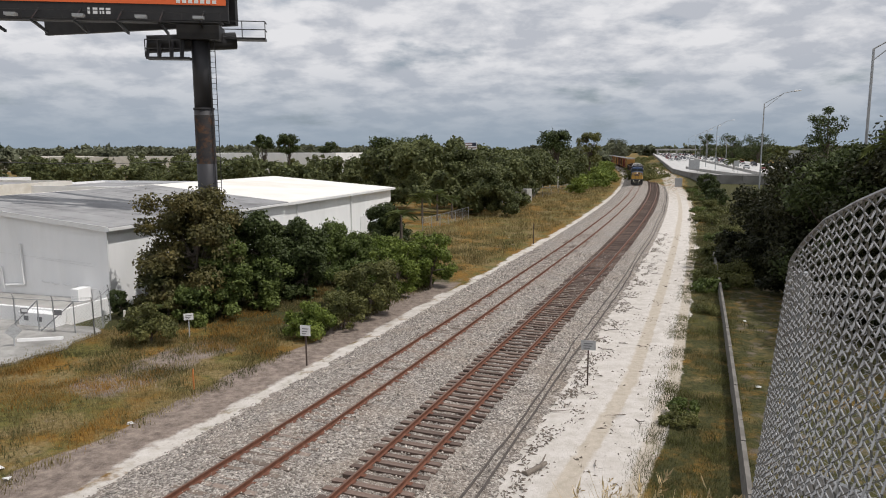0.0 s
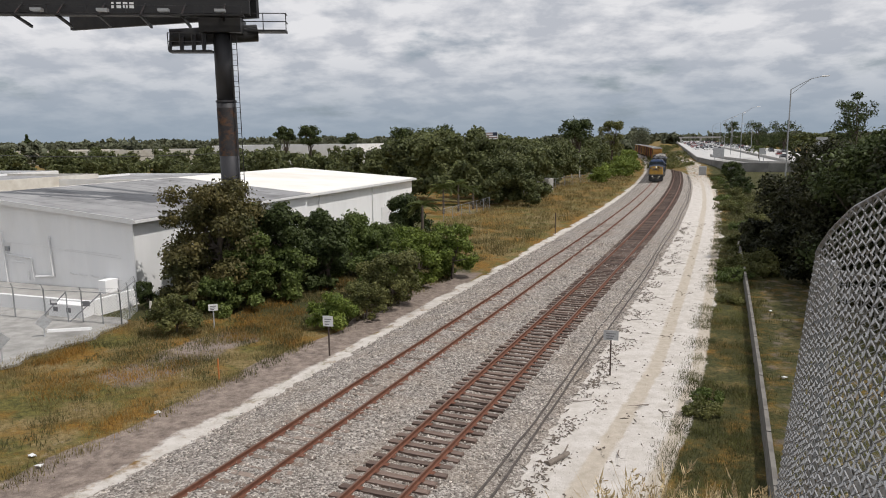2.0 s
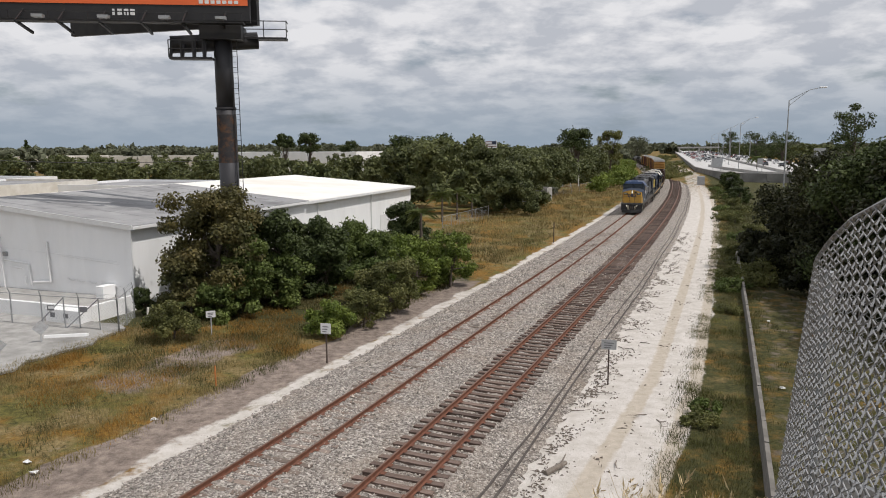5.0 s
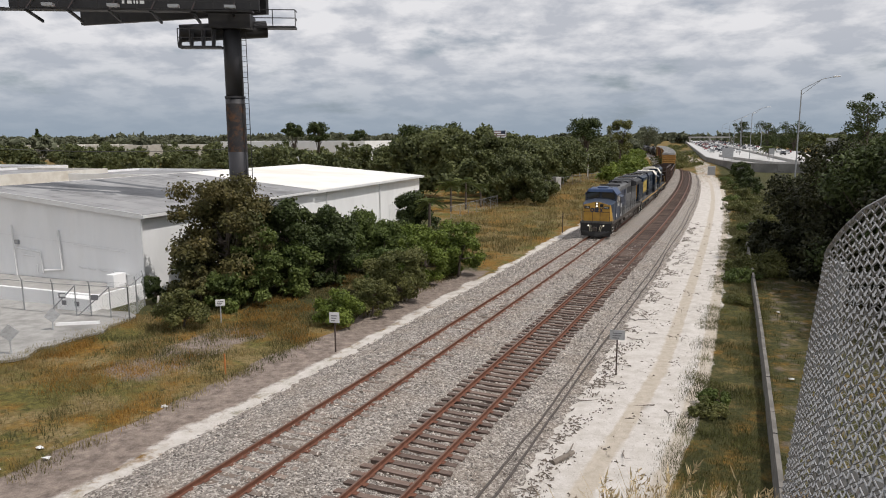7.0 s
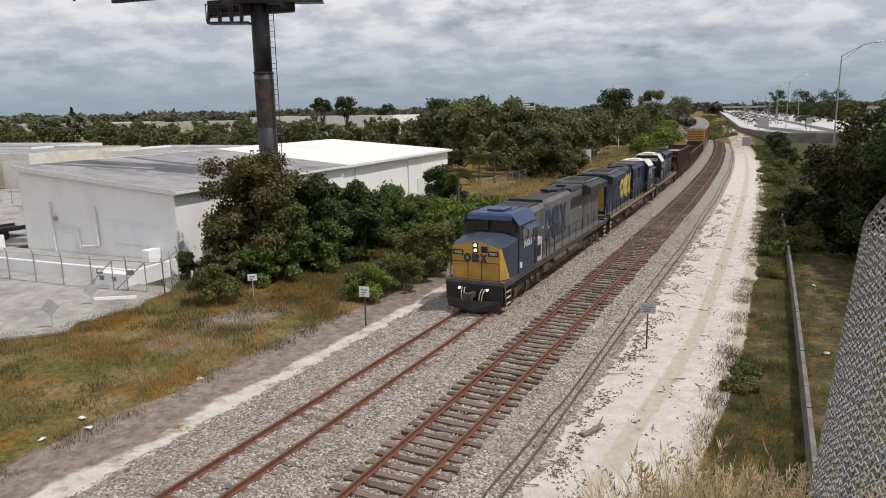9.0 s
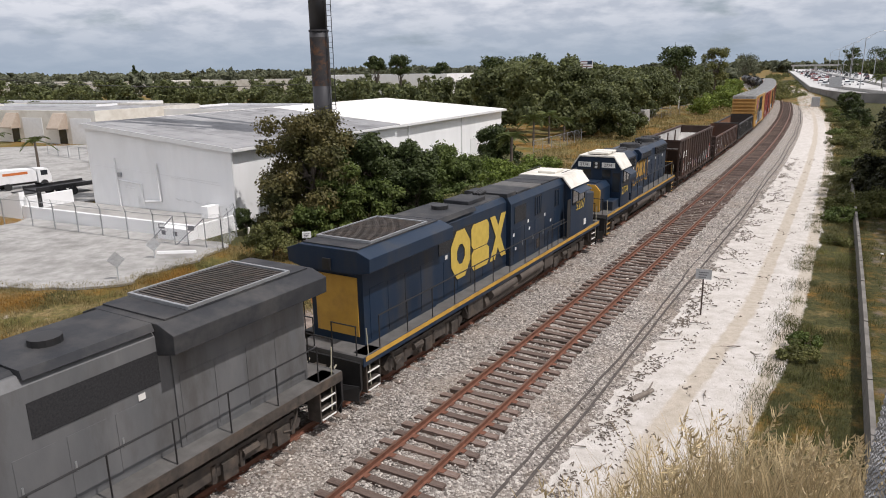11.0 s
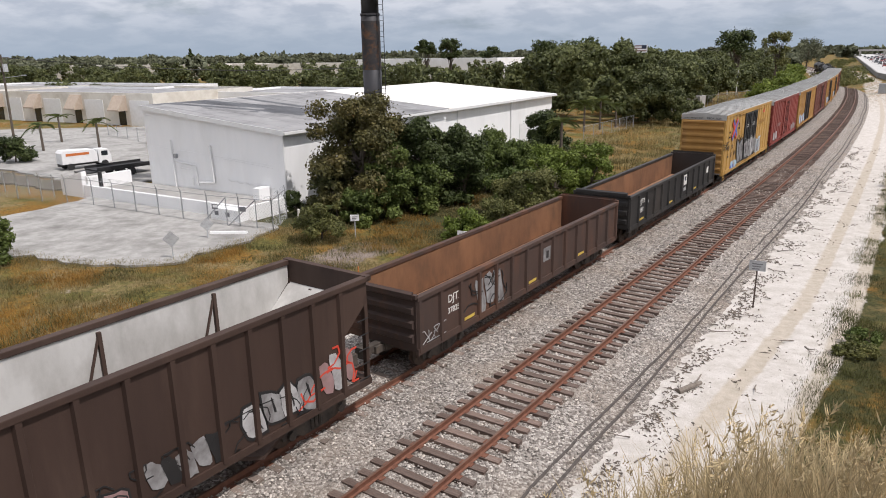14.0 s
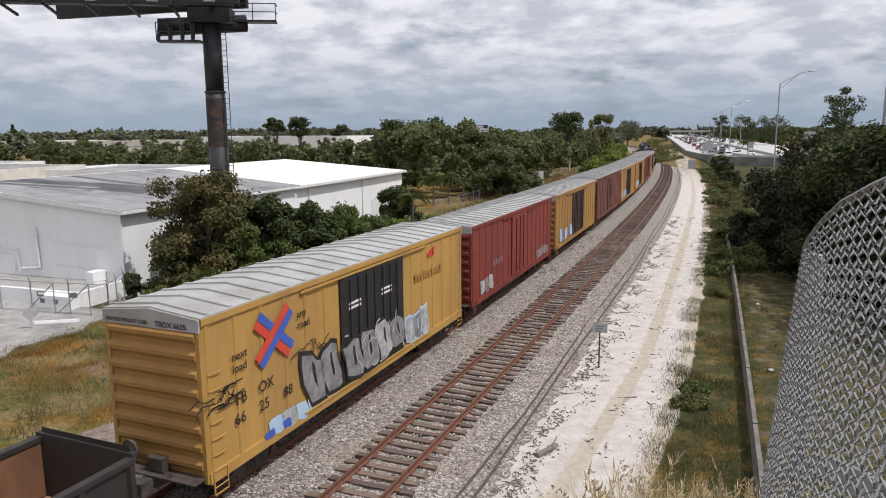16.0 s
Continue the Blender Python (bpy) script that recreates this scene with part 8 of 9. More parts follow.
def build_foreground_grass():
    """Dry straw stalks on the bank just below the camera."""
    rng = np.random.default_rng(51)
    V, F = [], []
    count = 6500
    for i in range(count):
        deg = -1 + 37 * rng.random() ** 0.55
        az = math.radians(deg)
        dist = rng.uniform(2.5, 4.4)
        edge = min(1.0, (deg + 3) / 17)
        L = rng.uniform(.40, .85) * (0.6 + .4 * edge)
        top_el = math.radians(-28.0 - abs(rng.normal(0, 3.6)) - (1 - edge) * 8.0)
        x, y = dist * math.sin(az), dist * math.cos(az)
        zt = CAM_Z + dist * math.tan(top_el)
        lean = rng.uniform(.1, .55) * L
        la = rng.uniform(0, 6.283)
        p0 = np.array([x, y, zt - L * .9])
        p1 = np.array([x, y, zt]) + np.array([math.cos(la), math.sin(la), 0]) * lean
        w = rng.uniform(.0018, .0042)
        side = np.array([math.cos(az), -math.sin(az), 0])
        n0 = len(V)
        for k in range(4):
            u = k / 3
            q = p0 + (p1 - p0) * u + np.array([0, 0, .16 * L * math.sin(math.pi * u) * (1 if k < 3 else 0)])
            ww = w * (1 - .8 * u)
            V += [q - side * ww, q + side * ww]
        for k in range(3):
            F.append((n0 + 2 * k, n0 + 2 * k + 1, n0 + 2 * k + 3, n0 + 2 * k + 2))
        if i % 26 == 0:     # feathery seed head
            for j in range(26):
                u = j / 26
                q = p1 + np.array([math.cos(la) * .05, math.sin(la) * .05, .13]) * u
                r = rng.normal(0, .012, 3)
                n0 = len(V)
                V += [q, q + side * .004 + r, q + r * 1.8 + np.array([0, 0, .018]), q - side * .004 + r * .6]
                F.append((n0, n0 + 1, n0 + 2, n0 + 3))
    tagged(mesh_part("bank_grass", V, F, M_DRY), "tall dry straw grass with feathery seed heads", "grass", kind="stuff")


build_foreground_grass()

# ---------------------------------------------------------------- chain-link fence beside the camera
M_WIRE = mat("dull galvanised wire", (0.34, 0.345, 0.35), (0.20, 0.20, 0.205), scale=30, rough=0.5, metal=0.5, bump=0.0)


def fence_point(u, v):
    """A point of the sagging fence: u along it, v up from its middle."""
    # runs away from the camera on the right, then turns off behind its own bulge
    pts = ((0.71, 0.91), (0.78, 1.16), (0.90, 1.50), (1.02, 1.84), (1.135, 2.17), (1.22, 2.40), (1.38, 2.56), (1.62, 2.63), (2.0, 2.66))
    tops = (10.07, 10.05, 9.985, 9.91, 9.80, 9.68, 9.60, 9.55, 9.5)
    k = u * (len(pts) - 1)
    i = min(int(k), len(pts) - 2)
    w = k - i
    p = [Vector(q) for q in pts]
    a, b = p[i], p[i + 1]
    ta = (p[i + 1] - p[max(i - 1, 0)]) * .5
    tb = (p[min(i + 2, len(p) - 1)] - p[i]) * .5
    q = a * (2 * w ** 3 - 3 * w ** 2 + 1) + ta * (w ** 3 - 2 * w ** 2 + w) + b * (-2 * w ** 3 + 3 * w ** 2) + tb * (w ** 3 - w ** 2)
    out = 0.075 * min(1.0, -v / .9) if v < 0 else 0
    return Vector((q.x - out, q.y + .2 * out, tops[i] + (tops[i + 1] - tops[i]) * w + v))


def build_chain_link():
    fence = thing("chain_link_fence", "sagging galvanised chain-link fence on the bank", "fence")
    cols, rows = 62, 70
    pitch = 0.0225
    V, F = [], []

    def tube(points, r):
        n0 = len(V)
        for j, p in enumerate(points):
            d = (points[min(j + 1, len(points) - 1)] - points[max(j - 1, 0)]).normalized()
            s = d.cross(Vector((0.3, 0.9, 0.1))).normalized()
            t = d.cross(s)
            for a in range(4):
                c, q = math.cos(a * math.pi / 2), math.sin(a * math.pi / 2)
                V.append(p + (s * c + t * q) * r)
        for j in range(len(points) - 1):
            for a in range(4):
                b = (a + 1) % 4
                F.append((n0 + 4 * j + a, n0 + 4 * j + b, n0 + 4 * j + 4 + b, n0 + 4 * j + 4 + a))
    for i in range(cols):
        pts = []
        for k in range(rows):
            u = (i + (0.56 if k % 2 else -.06)) / cols
            p = fence_point(min(max(u, 0), 1), -k * pitch)
            nrm = Vector((0.9, -0.35, 0)) * (.006 if (k + i) % 2 else -.006)
            pts.append(p + nrm)
        tube(pts, .0021)
        pts2 = []
        for k in range(rows):
            u = (i + (0.44 if k % 2 else 1.06)) / cols
            p = fence_point(min(max(u, 0), 1), -k * pitch)
            pts2.append(p + Vector((0.9, -0.35, 0)) * (.006 if (k + i) % 2 else -.006))
        tube(pts2, .0021)
    ob = mesh_part("wire_mesh", V, F, M_WIRE, fence)
    ob["kind"] = "stuff"
    bm = B()
    P = [fence_point(k / 60, 0.004) for k in range(61)]
    for a, b in zip(P[:-1], P[1:]):
        cyl(bm, a, b, .006, 5, caps=False)
    part("top_wire", bm, M_WIRE, fence)
    bm = B()
    P = [fence_point(k / 40, -.62 - .012 * k) + Vector((.16, .08, 0)) for k in range(0, 24)]
    ring = [[bm.verts.new(p + Vector((dx, 0, dz))) for dx, dz in ((-.01, -.035), (.01, -.035), (.01, .035), (-.01, .035))] for p in P]
    for a, b in zip(ring[:-1], ring[1:]):
        for k in range(4):
            bm.faces.new((a[k], a[(k + 1) % 4], b[(k + 1) % 4], b[k]))
    part("rail", bm, M_STEEL, fence, "flat grey rail behind the mesh")
    bm = B()
    for u in (.66, .98):
        p = fence_point(u, -.02)
        cyl(bm, (p.x + .05, p.y + .03, p.z - 2.2), (p.x + .05, p.y + .03, p.z + .02), .03, 8)
    part("post", bm, M_STEEL, fence)


build_chain_link()


# ---------------------------------------------------------------- fences of the lot and field
def fence_run(name, label, points, height, spacing, arms=True):
    f = thing(name, label, "fence")
    allp = []
    for (x0, y0), (x1, y1) in zip(points[:-1], points[1:]):
        n = max(1, round(math.hypot(x1 - x0, y1 - y0) / spacing))
        for k in range(n):
            allp.append((x0 + (x1 - x0) * k / n, y0 + (y1 - y0) * k / n))
    allp.append(points[-1])
    for x, y in allp:
        bm = B(); cyl(bm, (x, y, -.1), (x, y, height + (.0 if arms else 0)), .038, 7)
        if arms:
            cyl(bm, (x, y, height - .02), (x + .05, y - .22, height + .28), .022, 5)
        part("post", bm, M_STEEL, f)
    for (x0, y0), (x1, y1) in zip(allp[:-1], allp[1:]):
        bm = B(); cyl(bm, (x0, y0, height - .04), (x1, y1, height - .04), .022, 6, caps=False); part("top_rail", bm, M_STEEL, f)
        L = math.hypot(x1 - x0, y1 - y0)
        V, F = [], []
        step = .22
        n = int((L + height) / step)
        for sg in (0, 1):
            for k in range(n):
                a = k * step - height
                lo, hi = max(a, 0), min(a + height, L)
                if hi - lo < .05:
                    continue
                z0, z1 = lo - a, hi - a
                if sg:
                    z0, z1 = height - z0, height - z1
                p0 = Vector((x0 + (x1 - x0) * lo / L, y0 + (y1 - y0) * lo / L, max(z0, .03)))
                p1 = Vector((x0 + (x1 - x0) * hi / L, y0 + (y1 - y0) * hi / L, max(z1, .03)))
                n0 = len(V)
                w = Vector((0, 0, .0028))
                s = Vector((.0024, .0024, 0))
                V += [p0 - w, p0 + w, p1 + w, p1 - w, p0 - s, p0 + s, p1 + s, p1 - s]
                F += [(n0, n0 + 1, n0 + 2, n0 + 3), (n0 + 4, n0 + 5, n0 + 6, n0 + 7)]
        ob = mesh_part("mesh_panel", V, F, M_STEEL, f)
    if arms:
        for k in range(3):
            bm = B()
            for (x0, y0), (x1, y1) in zip(allp[:-1], allp[1:]):
                o = k * .018
                cyl(bm, (x0 + o, y0 - .06 - .08 * k, height + .08 + .09 * k), (x1 + o, y1 - .06 - .08 * k, height + .08 + .09 * k), .006, 4, caps=False)
            part("barbed_wire", bm, M_STEEL, f)["kind"] = "stuff"
    return f


fence_run("lot_fence", "galvanised chain-link fence round the lot with barbed arms", [(-19.1, 36.7), (-24.0, 37.7), (-35.2, 41.2), (-46, 43.5)], 1.95, 2.6)
fence_run("gate_fence", "chain-link fence by the warehouse gate", [(-19.1, 36.7), (-19.9, 40.2)], 1.95, 2.0)
fence_run("yard_fence", "chain-link fence along the yard ditch", [(-41, 44.0), (-52, 46.0), (-66, 53.0)], 1.7, 3.0, False)
fence_run("yard_fence", "chain-link fence before the workshops", [(-44, 62), (-54, 74), (-66, 82)], 1.8, 4.0, False)
fence_run("field_fence", "grey chain-link fence at the field's edge", [(-2.6, 84), (0.6, 92), (3.6, 100)], 1.7, 2.6, False)
fence_run("far_fence", "dark chain-link fence before the woods", [(7, 118), (16, 137), (28, 158), (36, 172)], 1.9, 4.5, False)


def build_gate_braces():
    g = thing("yard_gate", "steel braced gate leaf in the lot fence", "gate")
    bm = B()
    for a, b in (((-22.4, 37.2, .1), (-20.2, 36.8, 1.9)), ((-20.2, 36.8, .1), (-20.2, 36.8, 1.95)), ((-24.4, 37.6, .1), (-22.4, 37.2, 1.9)), ((-22.4, 37.2, .1), (-22.4, 37.2, 1.95))):
        cyl(bm, a, b, .035, 6)
    part("brace", bm, M_STEEL, g)
    for x, y in ((-21.1, 36.9), (-23.2, 37.3)):
        bm = B(); box(bm, x - .2, x + .2, y - .05, y - .03, 1.15, 1.45); part("notice", bm, M_SIGNDARK, g)
    bm = B(); box(bm, x - .12, x + .2, y - .06, y - .05, 1.25, 1.4); part("notice_print", bm, M_TRIM, g)
    w = thing("wheel_stop", "white concrete wheel stop on the lot", "kerb", pose(-21.3, 35.4, .16, 0, 0, 12))
    bm = B(); prism(bm, [(-.12, 0), (.12, 0), (.08, .13), (-.08, .13)], -1.1, 1.1, "x"); part("block", bm, M_TRIM, w)
    p = thing("bollard", "pale pipe bollard beside the lot fence", "bollard", pose(-18.1, 38.0, 0))
    bm = B(); cyl(bm, (0, 0, -.1), (.1, 0, 1.15), .07, 8); part("pipe", bm, M_TAN, p)


build_gate_braces()


# ---------------------------------------------------------------- yard: truck, trailer, utility pole
def build_yard():
    m_or = mat("orange stripe", (.55, .16, .04), (.5, .14, .04), scale=3, rough=.5, bump=0)
    m_rub = mat("tyre rubber", (.02, .02, .021), (.03, .03, .03), scale=8, rough=.85, bump=.1)
    t = thing("refuse_truck", "small white refuse truck with an orange band", "truck", pose(-48.8, 55.6, .15, 0, 0, 62) @ Matrix.Scale(.75, 4))
    bm = B(); prism(bm, [(-1.9, .75), (2.4, .75), (2.4, 1.9), (2.0, 2.3), (-1.6, 2.45), (-1.9, 2.1)], -.95, .95, "y"); bd = part("body", bm, M_TRIM, t, bevel=.04)
    bm = B(); box(bm, -1.4, 1.4, -.97, -.955, 1.75, 2.05); part("band", bm, m_or, bd)
    bm = B(); prism(bm, [(2.55, .5), (4.1, .5), (4.15, 1.4), (3.8, 2.2), (2.55, 2.25)], -.95, .95, "y"); cb = part("cab", bm, M_TRIM, t, bevel=.04)
    bm = B(); prism(bm, [(4.14, 1.42), (4.16, 1.42), (3.84, 2.1), (3.80, 2.1)], -.85, .85, "y"); part("windscreen", bm, M_GLASSDARK, cb)
    for sy in (-.96, .96):
        bm = B(); box(bm, 2.9, 3.7, sy - .01, sy + .01, 1.4, 2.0); part("side_window", bm, M_GLASSDARK, cb)
        for x in (-1.0, 3.2):
            bm = B(); cyl(bm, (x, sy - .14, .42), (x, sy + .10, .42), .42, 14); part("wheel", bm, m_rub, t)
    bm = B(); box(bm, -2.0, 4.0, -.5, .5, .45, .75); part("chassis", bm, M_BLACK, t)
    t = thing("flatbed_trailer", "dark low flatbed trailer with ramps", "trailer", pose(-42.3, 53.4, .15, 0, 0, 66))
    bm = B(); box(bm, -2.6, 2.6, -1.1, 1.1, .62, .78); part("bed", bm, M_DARKSTEEL, t)
    for sy in (-1.1, 1.1):
        bm = B(); box(bm, -2.6, 2.6, sy - .04, sy + .04, .78, .98); part("side_rail", bm, M_DARKSTEEL, t)
        for x in (-.45, .45):
            bm = B(); cyl(bm, (x, sy - .12, .36), (x, sy + .12, .36), .36, 14); part("wheel", bm, m_rub, t)
    bm = B(); bar(bm, (2.6, 0, .6), (4.1, 0, .5), .14); part("drawbar", bm, M_DARKSTEEL, t)
    bm = B(); box(bm, -3.6, -2.62, -1.0, 1.0, .56, .66); part("ramp", bm, M_DARKSTEEL, t)
    for k, (x, y, z, lab) in enumerate(((-78.2, 78.6, 10.9, "wooden utility pole with two transformers"), (-97.0, 92.0, 9.6, "wooden utility pole with transformers"))):
        t = thing("utility_pole", lab, "utility pole", pose(x, y, 0))
        bm = B(); cyl(bm, (0, 0, -.2), (0.25, 0, z), .17, 9, r2=.11); part("pole", bm, M_BARK, t)
        bm = B(); box(bm, -1.0, 1.4, -.06, .06, z - .5, z - .36); part("crossarm", bm, M_BARK, t)
        for sx in (-.45, .75):
            bm = B(); cyl(bm, (sx, -.1, z - 2.2), (sx, -.1, z - 1.2), .30, 12); part("transformer", bm, M_SIGNBACK, t)
        bm = B(); bar(bm, (.2, 0, z - 3.0), (3.0, .2, z - 2.7), .07); part("lamp_arm", bm, M_STEEL, t)
        bm = B(); box(bm, 2.9, 3.5, .1, .3, z - 2.76, z - 2.62); part("lamp_head", bm, M_STEEL, t)
    for k in range(3):
        bm = B()
        a, b = Vector((-97 + .5 * k, 92, 9.3)), Vector((-78.2 + .5 * k, 78.6, 10.5))
        c = Vector((-30, 108 - 2 * k, 8.6))
        for p, q in ((a, b), (b, c)):
            P = [p.lerp(q, j / 10) - Vector((0, 0, 1.2 * math.sin(math.pi * j / 10))) for j in range(11)]
            for u, v in zip(P[:-1], P[1:]):
                cyl(bm, u, v, .018, 4, caps=False)
        tagged(part("overhead_wire", bm, M_BLACK), "thin black overhead wire between poles", "wire", group="overhead wires")
    # flag and rack standing out beyond the hall
    t = thing("flagpole", "white flagpole with a faded striped flag", "flagpole", pose(5.6, 118, 0))
    bm = B(); cyl(bm, (0, 0, 0), (0, 0, 11.2), .07, 7); part("pole", bm, M_TRIM, t)
    for k in range(6):
        bm = B(); box(bm, -1.9, -.07, -.02, .02, 9.9 + k * .19, 10.08 + k * .19); part("flag_stripe", bm, M_SPRAY_PINK if k % 2 else M_TRIM, t)
    bm = B(); box(bm, -.8, -.07, -.03, .03, 10.5, 11.05); part("flag_canton", bm, M_LETTER_B, t)
    t = thing("steel_rack", "pale steel switch rack before the woods", "rack", pose(27.0, 176, 0, 0, 0, -20))
    for x in (-2, 0, 2):
        bm = B(); cyl(bm, (x, 0, 0), (x, 0, 5.6), .12, 7); part("post", bm, M_TRIM, t)
    for z in (3.0, 5.2):
        bm = B(); bar(bm, (-2.2, 0, z), (2.2, 0, z), .14); part("crossbar", bm, M_TRIM, t)
    flat_building("field_hut", "small grey hut behind shrubs", 10.5, 128, 5, 4, 2.6, M_CONCRETE, M_GREY_ROOF, turn=-20)


build_yard()


# ---------------------------------------------------------------- highway
CARS = []


RAMP = ((0.0, 0.0), (3.0, -33.0), (5.6, -46.0), (9.4, -53.5), (14.5, -56.5), (24.0, -59.0), (48.0, -64.0))   # parapet of the ramp


def build_highway():
    bm = B(); box(bm, 0.5, 46, 0, 2400, HWY_Z - .5, HWY_Z)
    box(bm, 16, 46, -44, -.004, HWY_Z - .5, HWY_Z)
    road = tagged(part("road", bm, M_ROADWAY, m=HWY), "pale concrete highway on a low embankment", "road", kind="structure")
    bm = B(); prism(bm, [(x + .4, y) for x, y in RAMP] + [(48.0, -44.01), (15.9, -44.01), (15.9, -.01)], HWY_Z - .5, HWY_Z - .01, "z")
    tagged(part("ramp", bm, M_LOT, m=HWY), "grey asphalt ramp leaving the highway", "road", kind="structure")
    w = tagged(new("retaining_wall"), "grey concrete retaining wall and parapet of the highway", "wall", kind="structure")
    w.matrix_basis = HWY
    for k in range(46):
        y = k * 8.0
        bm = B(); box(bm, 0, .42, y, y + 7.96, -.4, HWY_Z + .7); part("panel", bm, M_WALLDARK, w)
    bm = B(); box(bm, 0, .42, 368.2, 2400, -.4, HWY_Z + .7); part("far_panel", bm, M_WALLDARK, w)
    for (xa, ya), (xb, yb) in zip(RAMP[:-1], RAMP[1:]):
        L = math.hypot(xb - xa, yb - ya)
        n = max(1, round(L / 8))
        m = pose(xa, ya, 0, 0, 0, math.degrees(math.atan2(-(xb - xa), yb - ya)))
        for k in range(n):
            bm = B(); box(bm, -.2, .2, L * k / n + .02, L * (k + 1) / n - .02, -.4, HWY_Z + .75); pn = part("panel", bm, M_WALLDARK, w, m=m)
            bm = B(); box(bm, -.26, .26, L * k / n, L * (k + 1) / n - .01, HWY_Z + .752, HWY_Z + .88); part("coping", bm, M_WALLDARK, pn)
    def barrier(pts, label):
        bm = B()
        for (xa, ya), (xb, yb) in zip(pts[:-1], pts[1:]):
            bar(bm, (xa, ya, HWY_Z + .4), (xb, yb, HWY_Z + .4), .35, .85)
        tagged(part("median_barrier", bm, M_CONCRETE, m=HWY), label, "barrier", kind="structure")
    barrier(((22.5, -43), (22.5, 2400)), "concrete median barrier between the carriageways")
    barrier(((6.0, 34.0), (8.5, 5.0), (15.0, -39.0), (21.0, -44.5), (48.0, -46.0)), "concrete barrier between ramp and highway")
    for x in (4.5, 8.2, 11.9, 15.6, 29, 32.7, 36.4, 40.1):
        bm = B()
        y = -36 if x > 16 else 40
        while y < 420:
            box(bm, x - .08, x + .08, y, y + 3, HWY_Z + .002, HWY_Z + .010)
            y += 12
        ob = part("lane_marking", bm, M_SIGNDARK, road)
        ob["kind"] = "stuff"
    # lamp posts
    spots = [(30.5, 50.5), (51.0, 112.0), (89.0, 228.0), (108, 287), (126, 343), (145, 402), (182, 520)]
    for k, (x, y) in enumerate(spots):
        t = thing("street_lamp", "tall galvanised street lamp with a curved arm", "street lamp", pose(x, y, 0, 0, 0, -17), group="highway lamps")
        z = 18.0
        bm = B(); cyl(bm, (0, 0, 0), (0, 0, z - 1.0), .13, 9, r2=.085); part("pole", bm, M_STEEL, t)
        bm = B()
        P = [(0, 0, z - 1.0), (1.3, 0, z - .25), (2.8, 0, z + .55), (4.3, 0, z + .85)]
        for a, b in zip(P[:-1], P[1:]):
            cyl(bm, a, b, .055, 6)
        cyl(bm, (0, 0, z - 1.8), (2.6, 0, z + .42), .04, 6)
        part("arm", bm, M_STEEL, t)
        bm = B(); cyl(bm, (4.2, 0, z + .86), (5.2, 0, z + .90), .14, 10, r2=.09); part("lamp_head", bm, M_TRIM, t)
    for k, (x, y) in enumerate(((30, 60), (34, 150), (30, 240))):
        t = thing("median_lamp", "grey lamp post with double arms in the median", "street lamp", HWY @ pose(22.5, y, HWY_Z), group="median lamps")
        bm = B(); cyl(bm, (0, 0, 0), (0, 0, 11.4), .12, 8); part("pole", bm, M_STEEL, t)
        for sx in (-1, 1):
            bm = B(); bar(bm, (0, 0, 11.3), (sx * 3.2, 0, 12.2), .09); part("arm", bm, M_STEEL, t)
            bm = B(); box(bm, min(sx * 3.1, sx * 4), max(sx * 3.1, sx * 4), -.15, .15, 12.15, 12.3); part("lamp_head", bm, M_TRIM, t)
    # road signs, seen from the back
    for x, y, z, wd, h in ((4.8, -28, 1.6, 3.0, 2.6), (13.4, -52, 3.0, 1.3, 1.5), (27, -50, 4.4, 2.6, 2.6)):
        t = thing("road_sign", "grey back of a road sign beside the highway", "sign", HWY @ pose(x, y, HWY_Z))
        for sx in (-.35, .35):
            bm = B(); cyl(bm, (sx * wd, 0, 0), (sx * wd, 0, z + h), .06, 6); part("post", bm, M_STEEL, t)
        bm = B(); box(bm, -wd / 2, wd / 2, -.08, -.05, z, z + h); part("plate", bm, M_SIGNBACK, t)
    q = HWY @ Vector((19.5, 8, 0))
    palm(q.x, q.y, 5.6, "bushy palm on the gore of the ramp", 260, 3.4, 34)
    for k, (x, y, h, r) in enumerate(((52.5, 138, 5.0, 2.2), (58, 150, 3.2, 2.0), (47.5, 121, 3.0, 2.2), (50, 111, 3.6, 2.6))):
        tree(x, y, h, r, M_LEAF_DARK, "dark shrub below the ramp's wall", 262 + k, 3000, .22, .1, 12, "bush", "ramp shrubs", "bush")
    # overpass across the far carriageways
    t = thing("overpass", "low concrete overpass across the highway", "bridge", HWY @ pose(24, 560, 0))
    bm = B(); box(bm, -22, 120, -5, 5, 7.2, 8.8); part("deck", bm, M_CONCRETE, t)
    for x in (-20, 0, 22):
        bm = B(); box(bm, x - .8, x + .8, -4, 4, 0, 7.2); part("pier", bm, M_CONCRETE, t)
    # traffic
    m_tyre = M_BLACK
    paints = (("white", (0.72, 0.72, 0.72)), ("dark grey", (0.05, 0.052, 0.057)), ("silver", (0.42, 0.43, 0.44)), ("black", (0.016, 0.016, 0.018)), ("dark red", (0.20, 0.025, 0.02)))
    proto = []
    for nm, c in paints:
        pm = mat(nm + " car paint", c, tuple(k * .92 for k in c), scale=1, rough=.3, bump=0)
        t = thing("car", nm + " car driving on the highway", "car", group="traffic")
        bm = B(); prism(bm, [(-2.25, .35), (2.25, .35), (2.3, .75), (1.2, .95), (-1.9, .98), (-2.3, .85)], -.88, .88, "x")
        part("body", bm, pm, t, bevel=.05)
        bm = B(); prism(bm, [(-1.8, .97), (1.15, .95), (.45, 1.45), (-1.25, 1.47)], -.76, .76, "x"); part("glazing", bm, M_GLASSDARK, t)
        bm = B(); prism(bm, [(-1.2, 1.46), (.4, 1.445), (.3, 1.50), (-1.1, 1.52)], -.72, .72, "x"); part("roof", bm, pm, t)
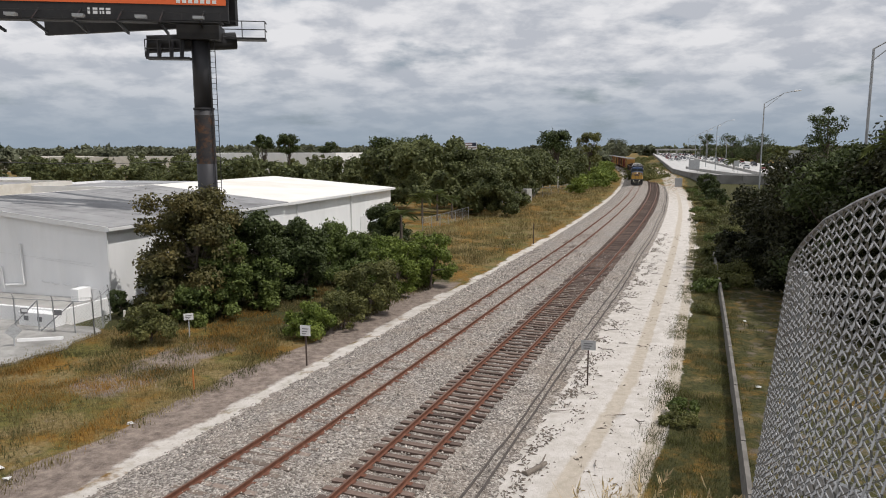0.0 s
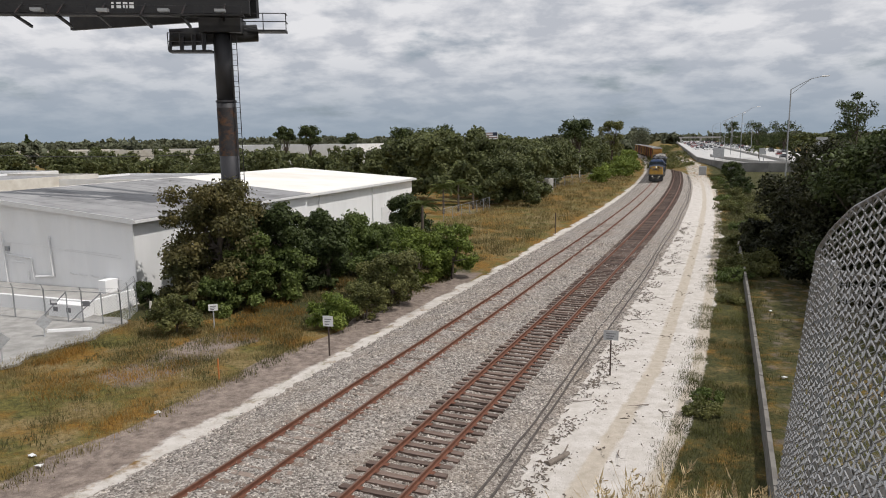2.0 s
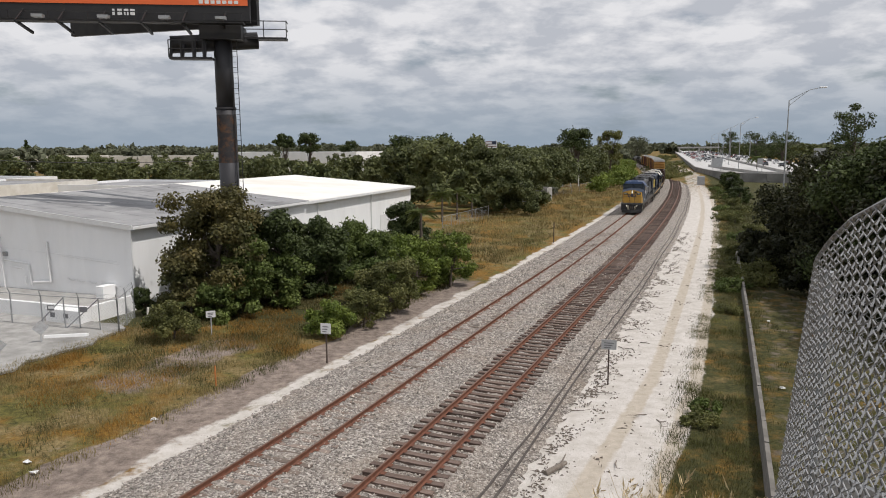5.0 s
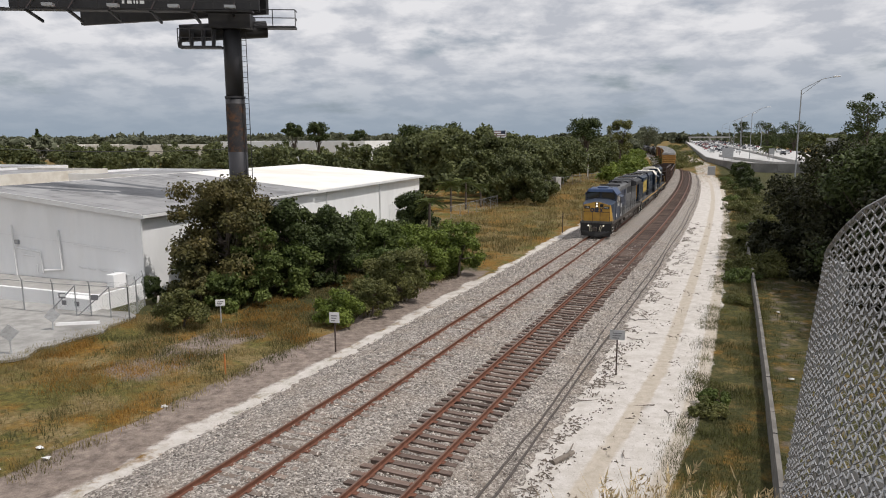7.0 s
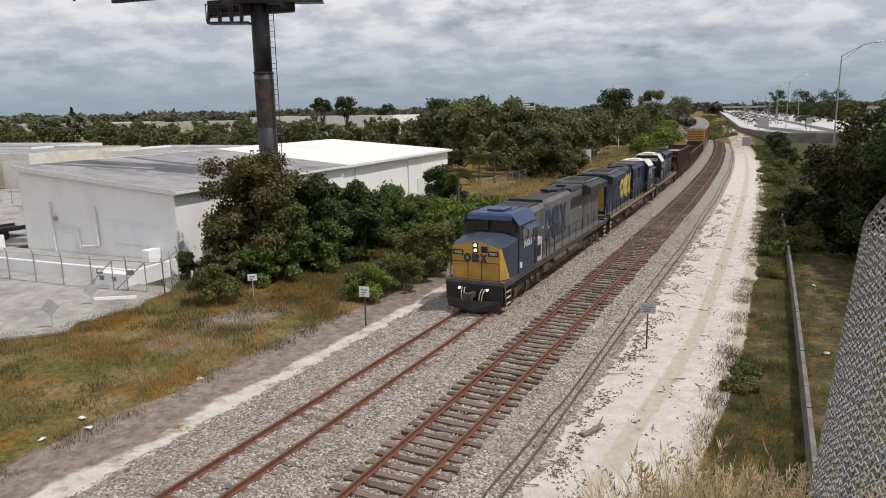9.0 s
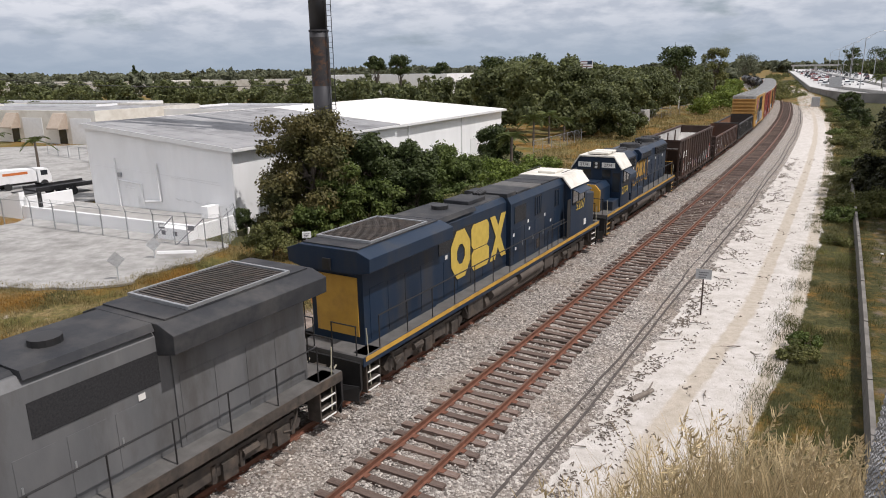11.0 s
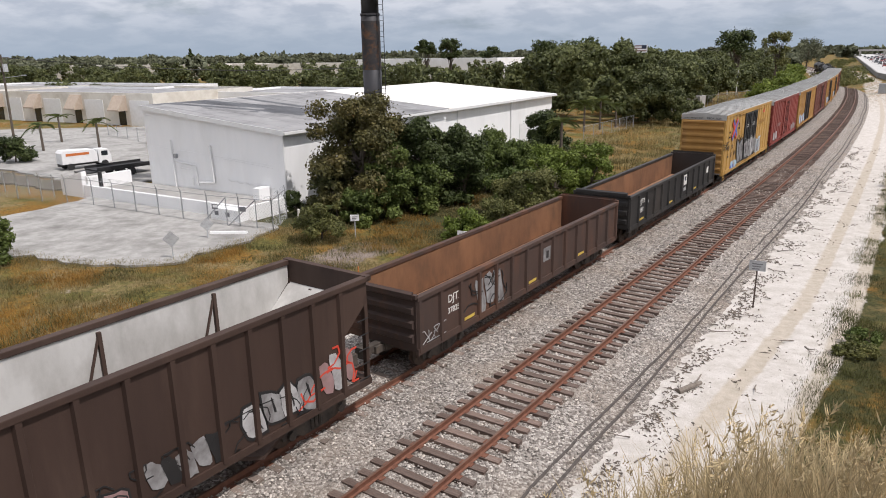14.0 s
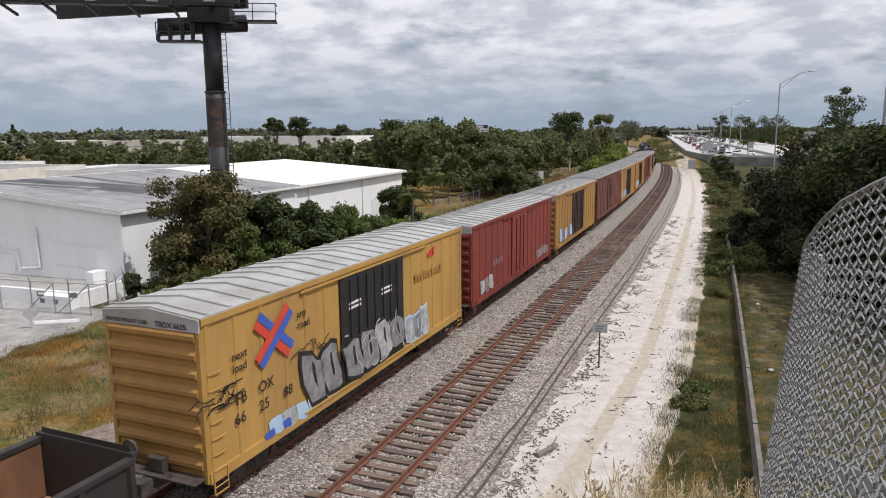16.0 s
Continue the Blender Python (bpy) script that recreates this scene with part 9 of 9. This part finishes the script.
        for y in (-1.4, 1.4):
            for sx in (-1, 1):
                bm = B(); cyl(bm, (sx * .72, y, .33), (sx * .9, y, .33), .33, 12); part("wheel", bm, m_tyre, t)
        proto.append(t)
    rng = random.Random(9)
    used = set()
    k = 0
    for lane, way in ((6.3, -1), (10.0, -1), (13.7, -1), (17.4, -1), (27, 1), (30.8, 1), (34.5, 1), (38.2, 1)):
        y = (175 if way < 0 else -40) + rng.uniform(0, 30)
        while y < 640:
            i = rng.randrange(5)
            c = proto[i] if i not in used else copy_thing(proto[i], Matrix())
            used.add(i)
            CARS.append((c, lane + rng.uniform(-.3, .3), y, way))
            y += rng.uniform(20, 60)
            k += 1
    return road


build_highway()


# ---------------------------------------------------------------- dead sticks and stones on the sand
def build_sticks():
    rng = random.Random(4)
    bm = B()
    cyl(bm, (-.45, -.15, .05), (.45, .2, .12), .10, 7, r2=.07)
    cyl(bm, (.2, .1, .12), (.6, .5, .25), .04, 6, r2=.02)
    t = thing("drift_log", "short grey dead log on white sand", "log", pose(2.9, 20.6, 0, 0, 0, 20))
    part("log", bm, M_WOODSTICK, t)
    for k in range(110):
        s = -6 + 60 * rng.random() ** 1.5
        d = 6.9 + abs(rng.gauss(0, .75)) if rng.random() < .8 else rng.uniform(7, 11)
        m = beside(s, d, .02, rng.uniform(0, 360))
        bm = B()
        L = rng.uniform(.2, .85)
        p = Vector((0, 0, .02))
        a = 0.0
        for j in range(3):
            a += rng.uniform(-.5, .5)
            q = p + Vector((math.cos(a) * L / 3, math.sin(a) * L / 3, rng.uniform(-.005, .04)))
            r = .028 * (1 - j * .25) * rng.uniform(.6, 1.2)
            cyl(bm, p, q, r, 5, r2=r * .8)
            if rng.random() < .4:
                cyl(bm, q, q + Vector((math.cos(a + .9), math.sin(a + .9), .25)) * L * .3, r * .6, 4, r2=r * .3)
            p = q
        ob = part("stick", bm, M_WOODSTICK, m=m)
        tagged(ob, "dry dead stick lying on white sand", "stick", group="dead sticks")
    m_lit = mat("litter white", (.7, .7, .7), (.6, .6, .58), scale=4, bump=0)
    for k in range(16):
        s, d = rng.uniform(-4, 30), rng.choice((rng.uniform(-12, -5), rng.uniform(14.6, 19)))
        bm = B(); box(bm, -.10, .10, -.07, .07, 0, .05)
        for v in bm.verts:
            v.co += Vector((rng.uniform(-.04, .04), rng.uniform(-.04, .04), rng.uniform(-.01, .03)))
        tagged(part("litter", bm, m_lit, m=beside(s, d, .06, rng.uniform(0, 360))), "crumpled pale scrap of litter on the ground", "litter", group="litter")


build_sticks()



def build_debris():
    """Twigs, bark and dark chips washed over the sand beside the track."""
    rng = np.random.default_rng(71)
    n = 5200
    s = -6 + 76 * rng.random(n) ** 1.4
    along = rng.random(n) < .6
    d = np.where(along, 7.5 + np.abs(rng.normal(0, .55, n)), rng.uniform(7.4, 11.2, n))
    keep = np.array([noise.noise((float(a) * .45, float(b) * 1.1, 8.0)) > (-.05 if c else .18) for a, b, c in zip(s, d, along)])
    s, d = s[keep], d[keep]
    n = len(s)
    x, y, _ = on_line(s, d)
    t = rng.uniform(0, 6.283, n)
    ln = rng.uniform(.02, .10, n) * np.where(rng.random(n) < .08, 2.8, 1.0)
    w = rng.uniform(.006, .022, n)
    c, q = np.cos(t), np.sin(t)
    P = np.stack([x, y, np.full(n, .0)], 1)
    z = rng.uniform(.035, .075, n)
    v = np.stack([
        np.stack([P[:, 0] - c * ln, P[:, 1] - q * ln, z - .05], 1), np.stack([P[:, 0] - q * w, P[:, 1] + c * w, z - .04], 1),
        np.stack([P[:, 0] + c * ln, P[:, 1] + q * ln, z - .03], 1), np.stack([P[:, 0] + q * w, P[:, 1] - c * w, z - .04], 1),
        np.stack([P[:, 0], P[:, 1], z + .012], 1)], 1).reshape(-1, 3)
    f = (np.array([(0, 1, 4), (1, 2, 4), (2, 3, 4), (3, 0, 4)])[None] + 5 * np.arange(n)[:, None, None]).reshape(-1, 3)
    tagged(mesh_part("twig_litter", v, f, M_WOODSTICK), "dark twigs and bark chips scattered on the sand", "debris", kind="stuff")


build_debris()
build_ties(track_far, 0.0, M_TIE_OLD, RAIL_Z - .165, -22, 60, 62, 5)
build_ties(track_near, SEP, M_TIE, RAIL_Z - .17, -24, 118, 420, 6)
motions()
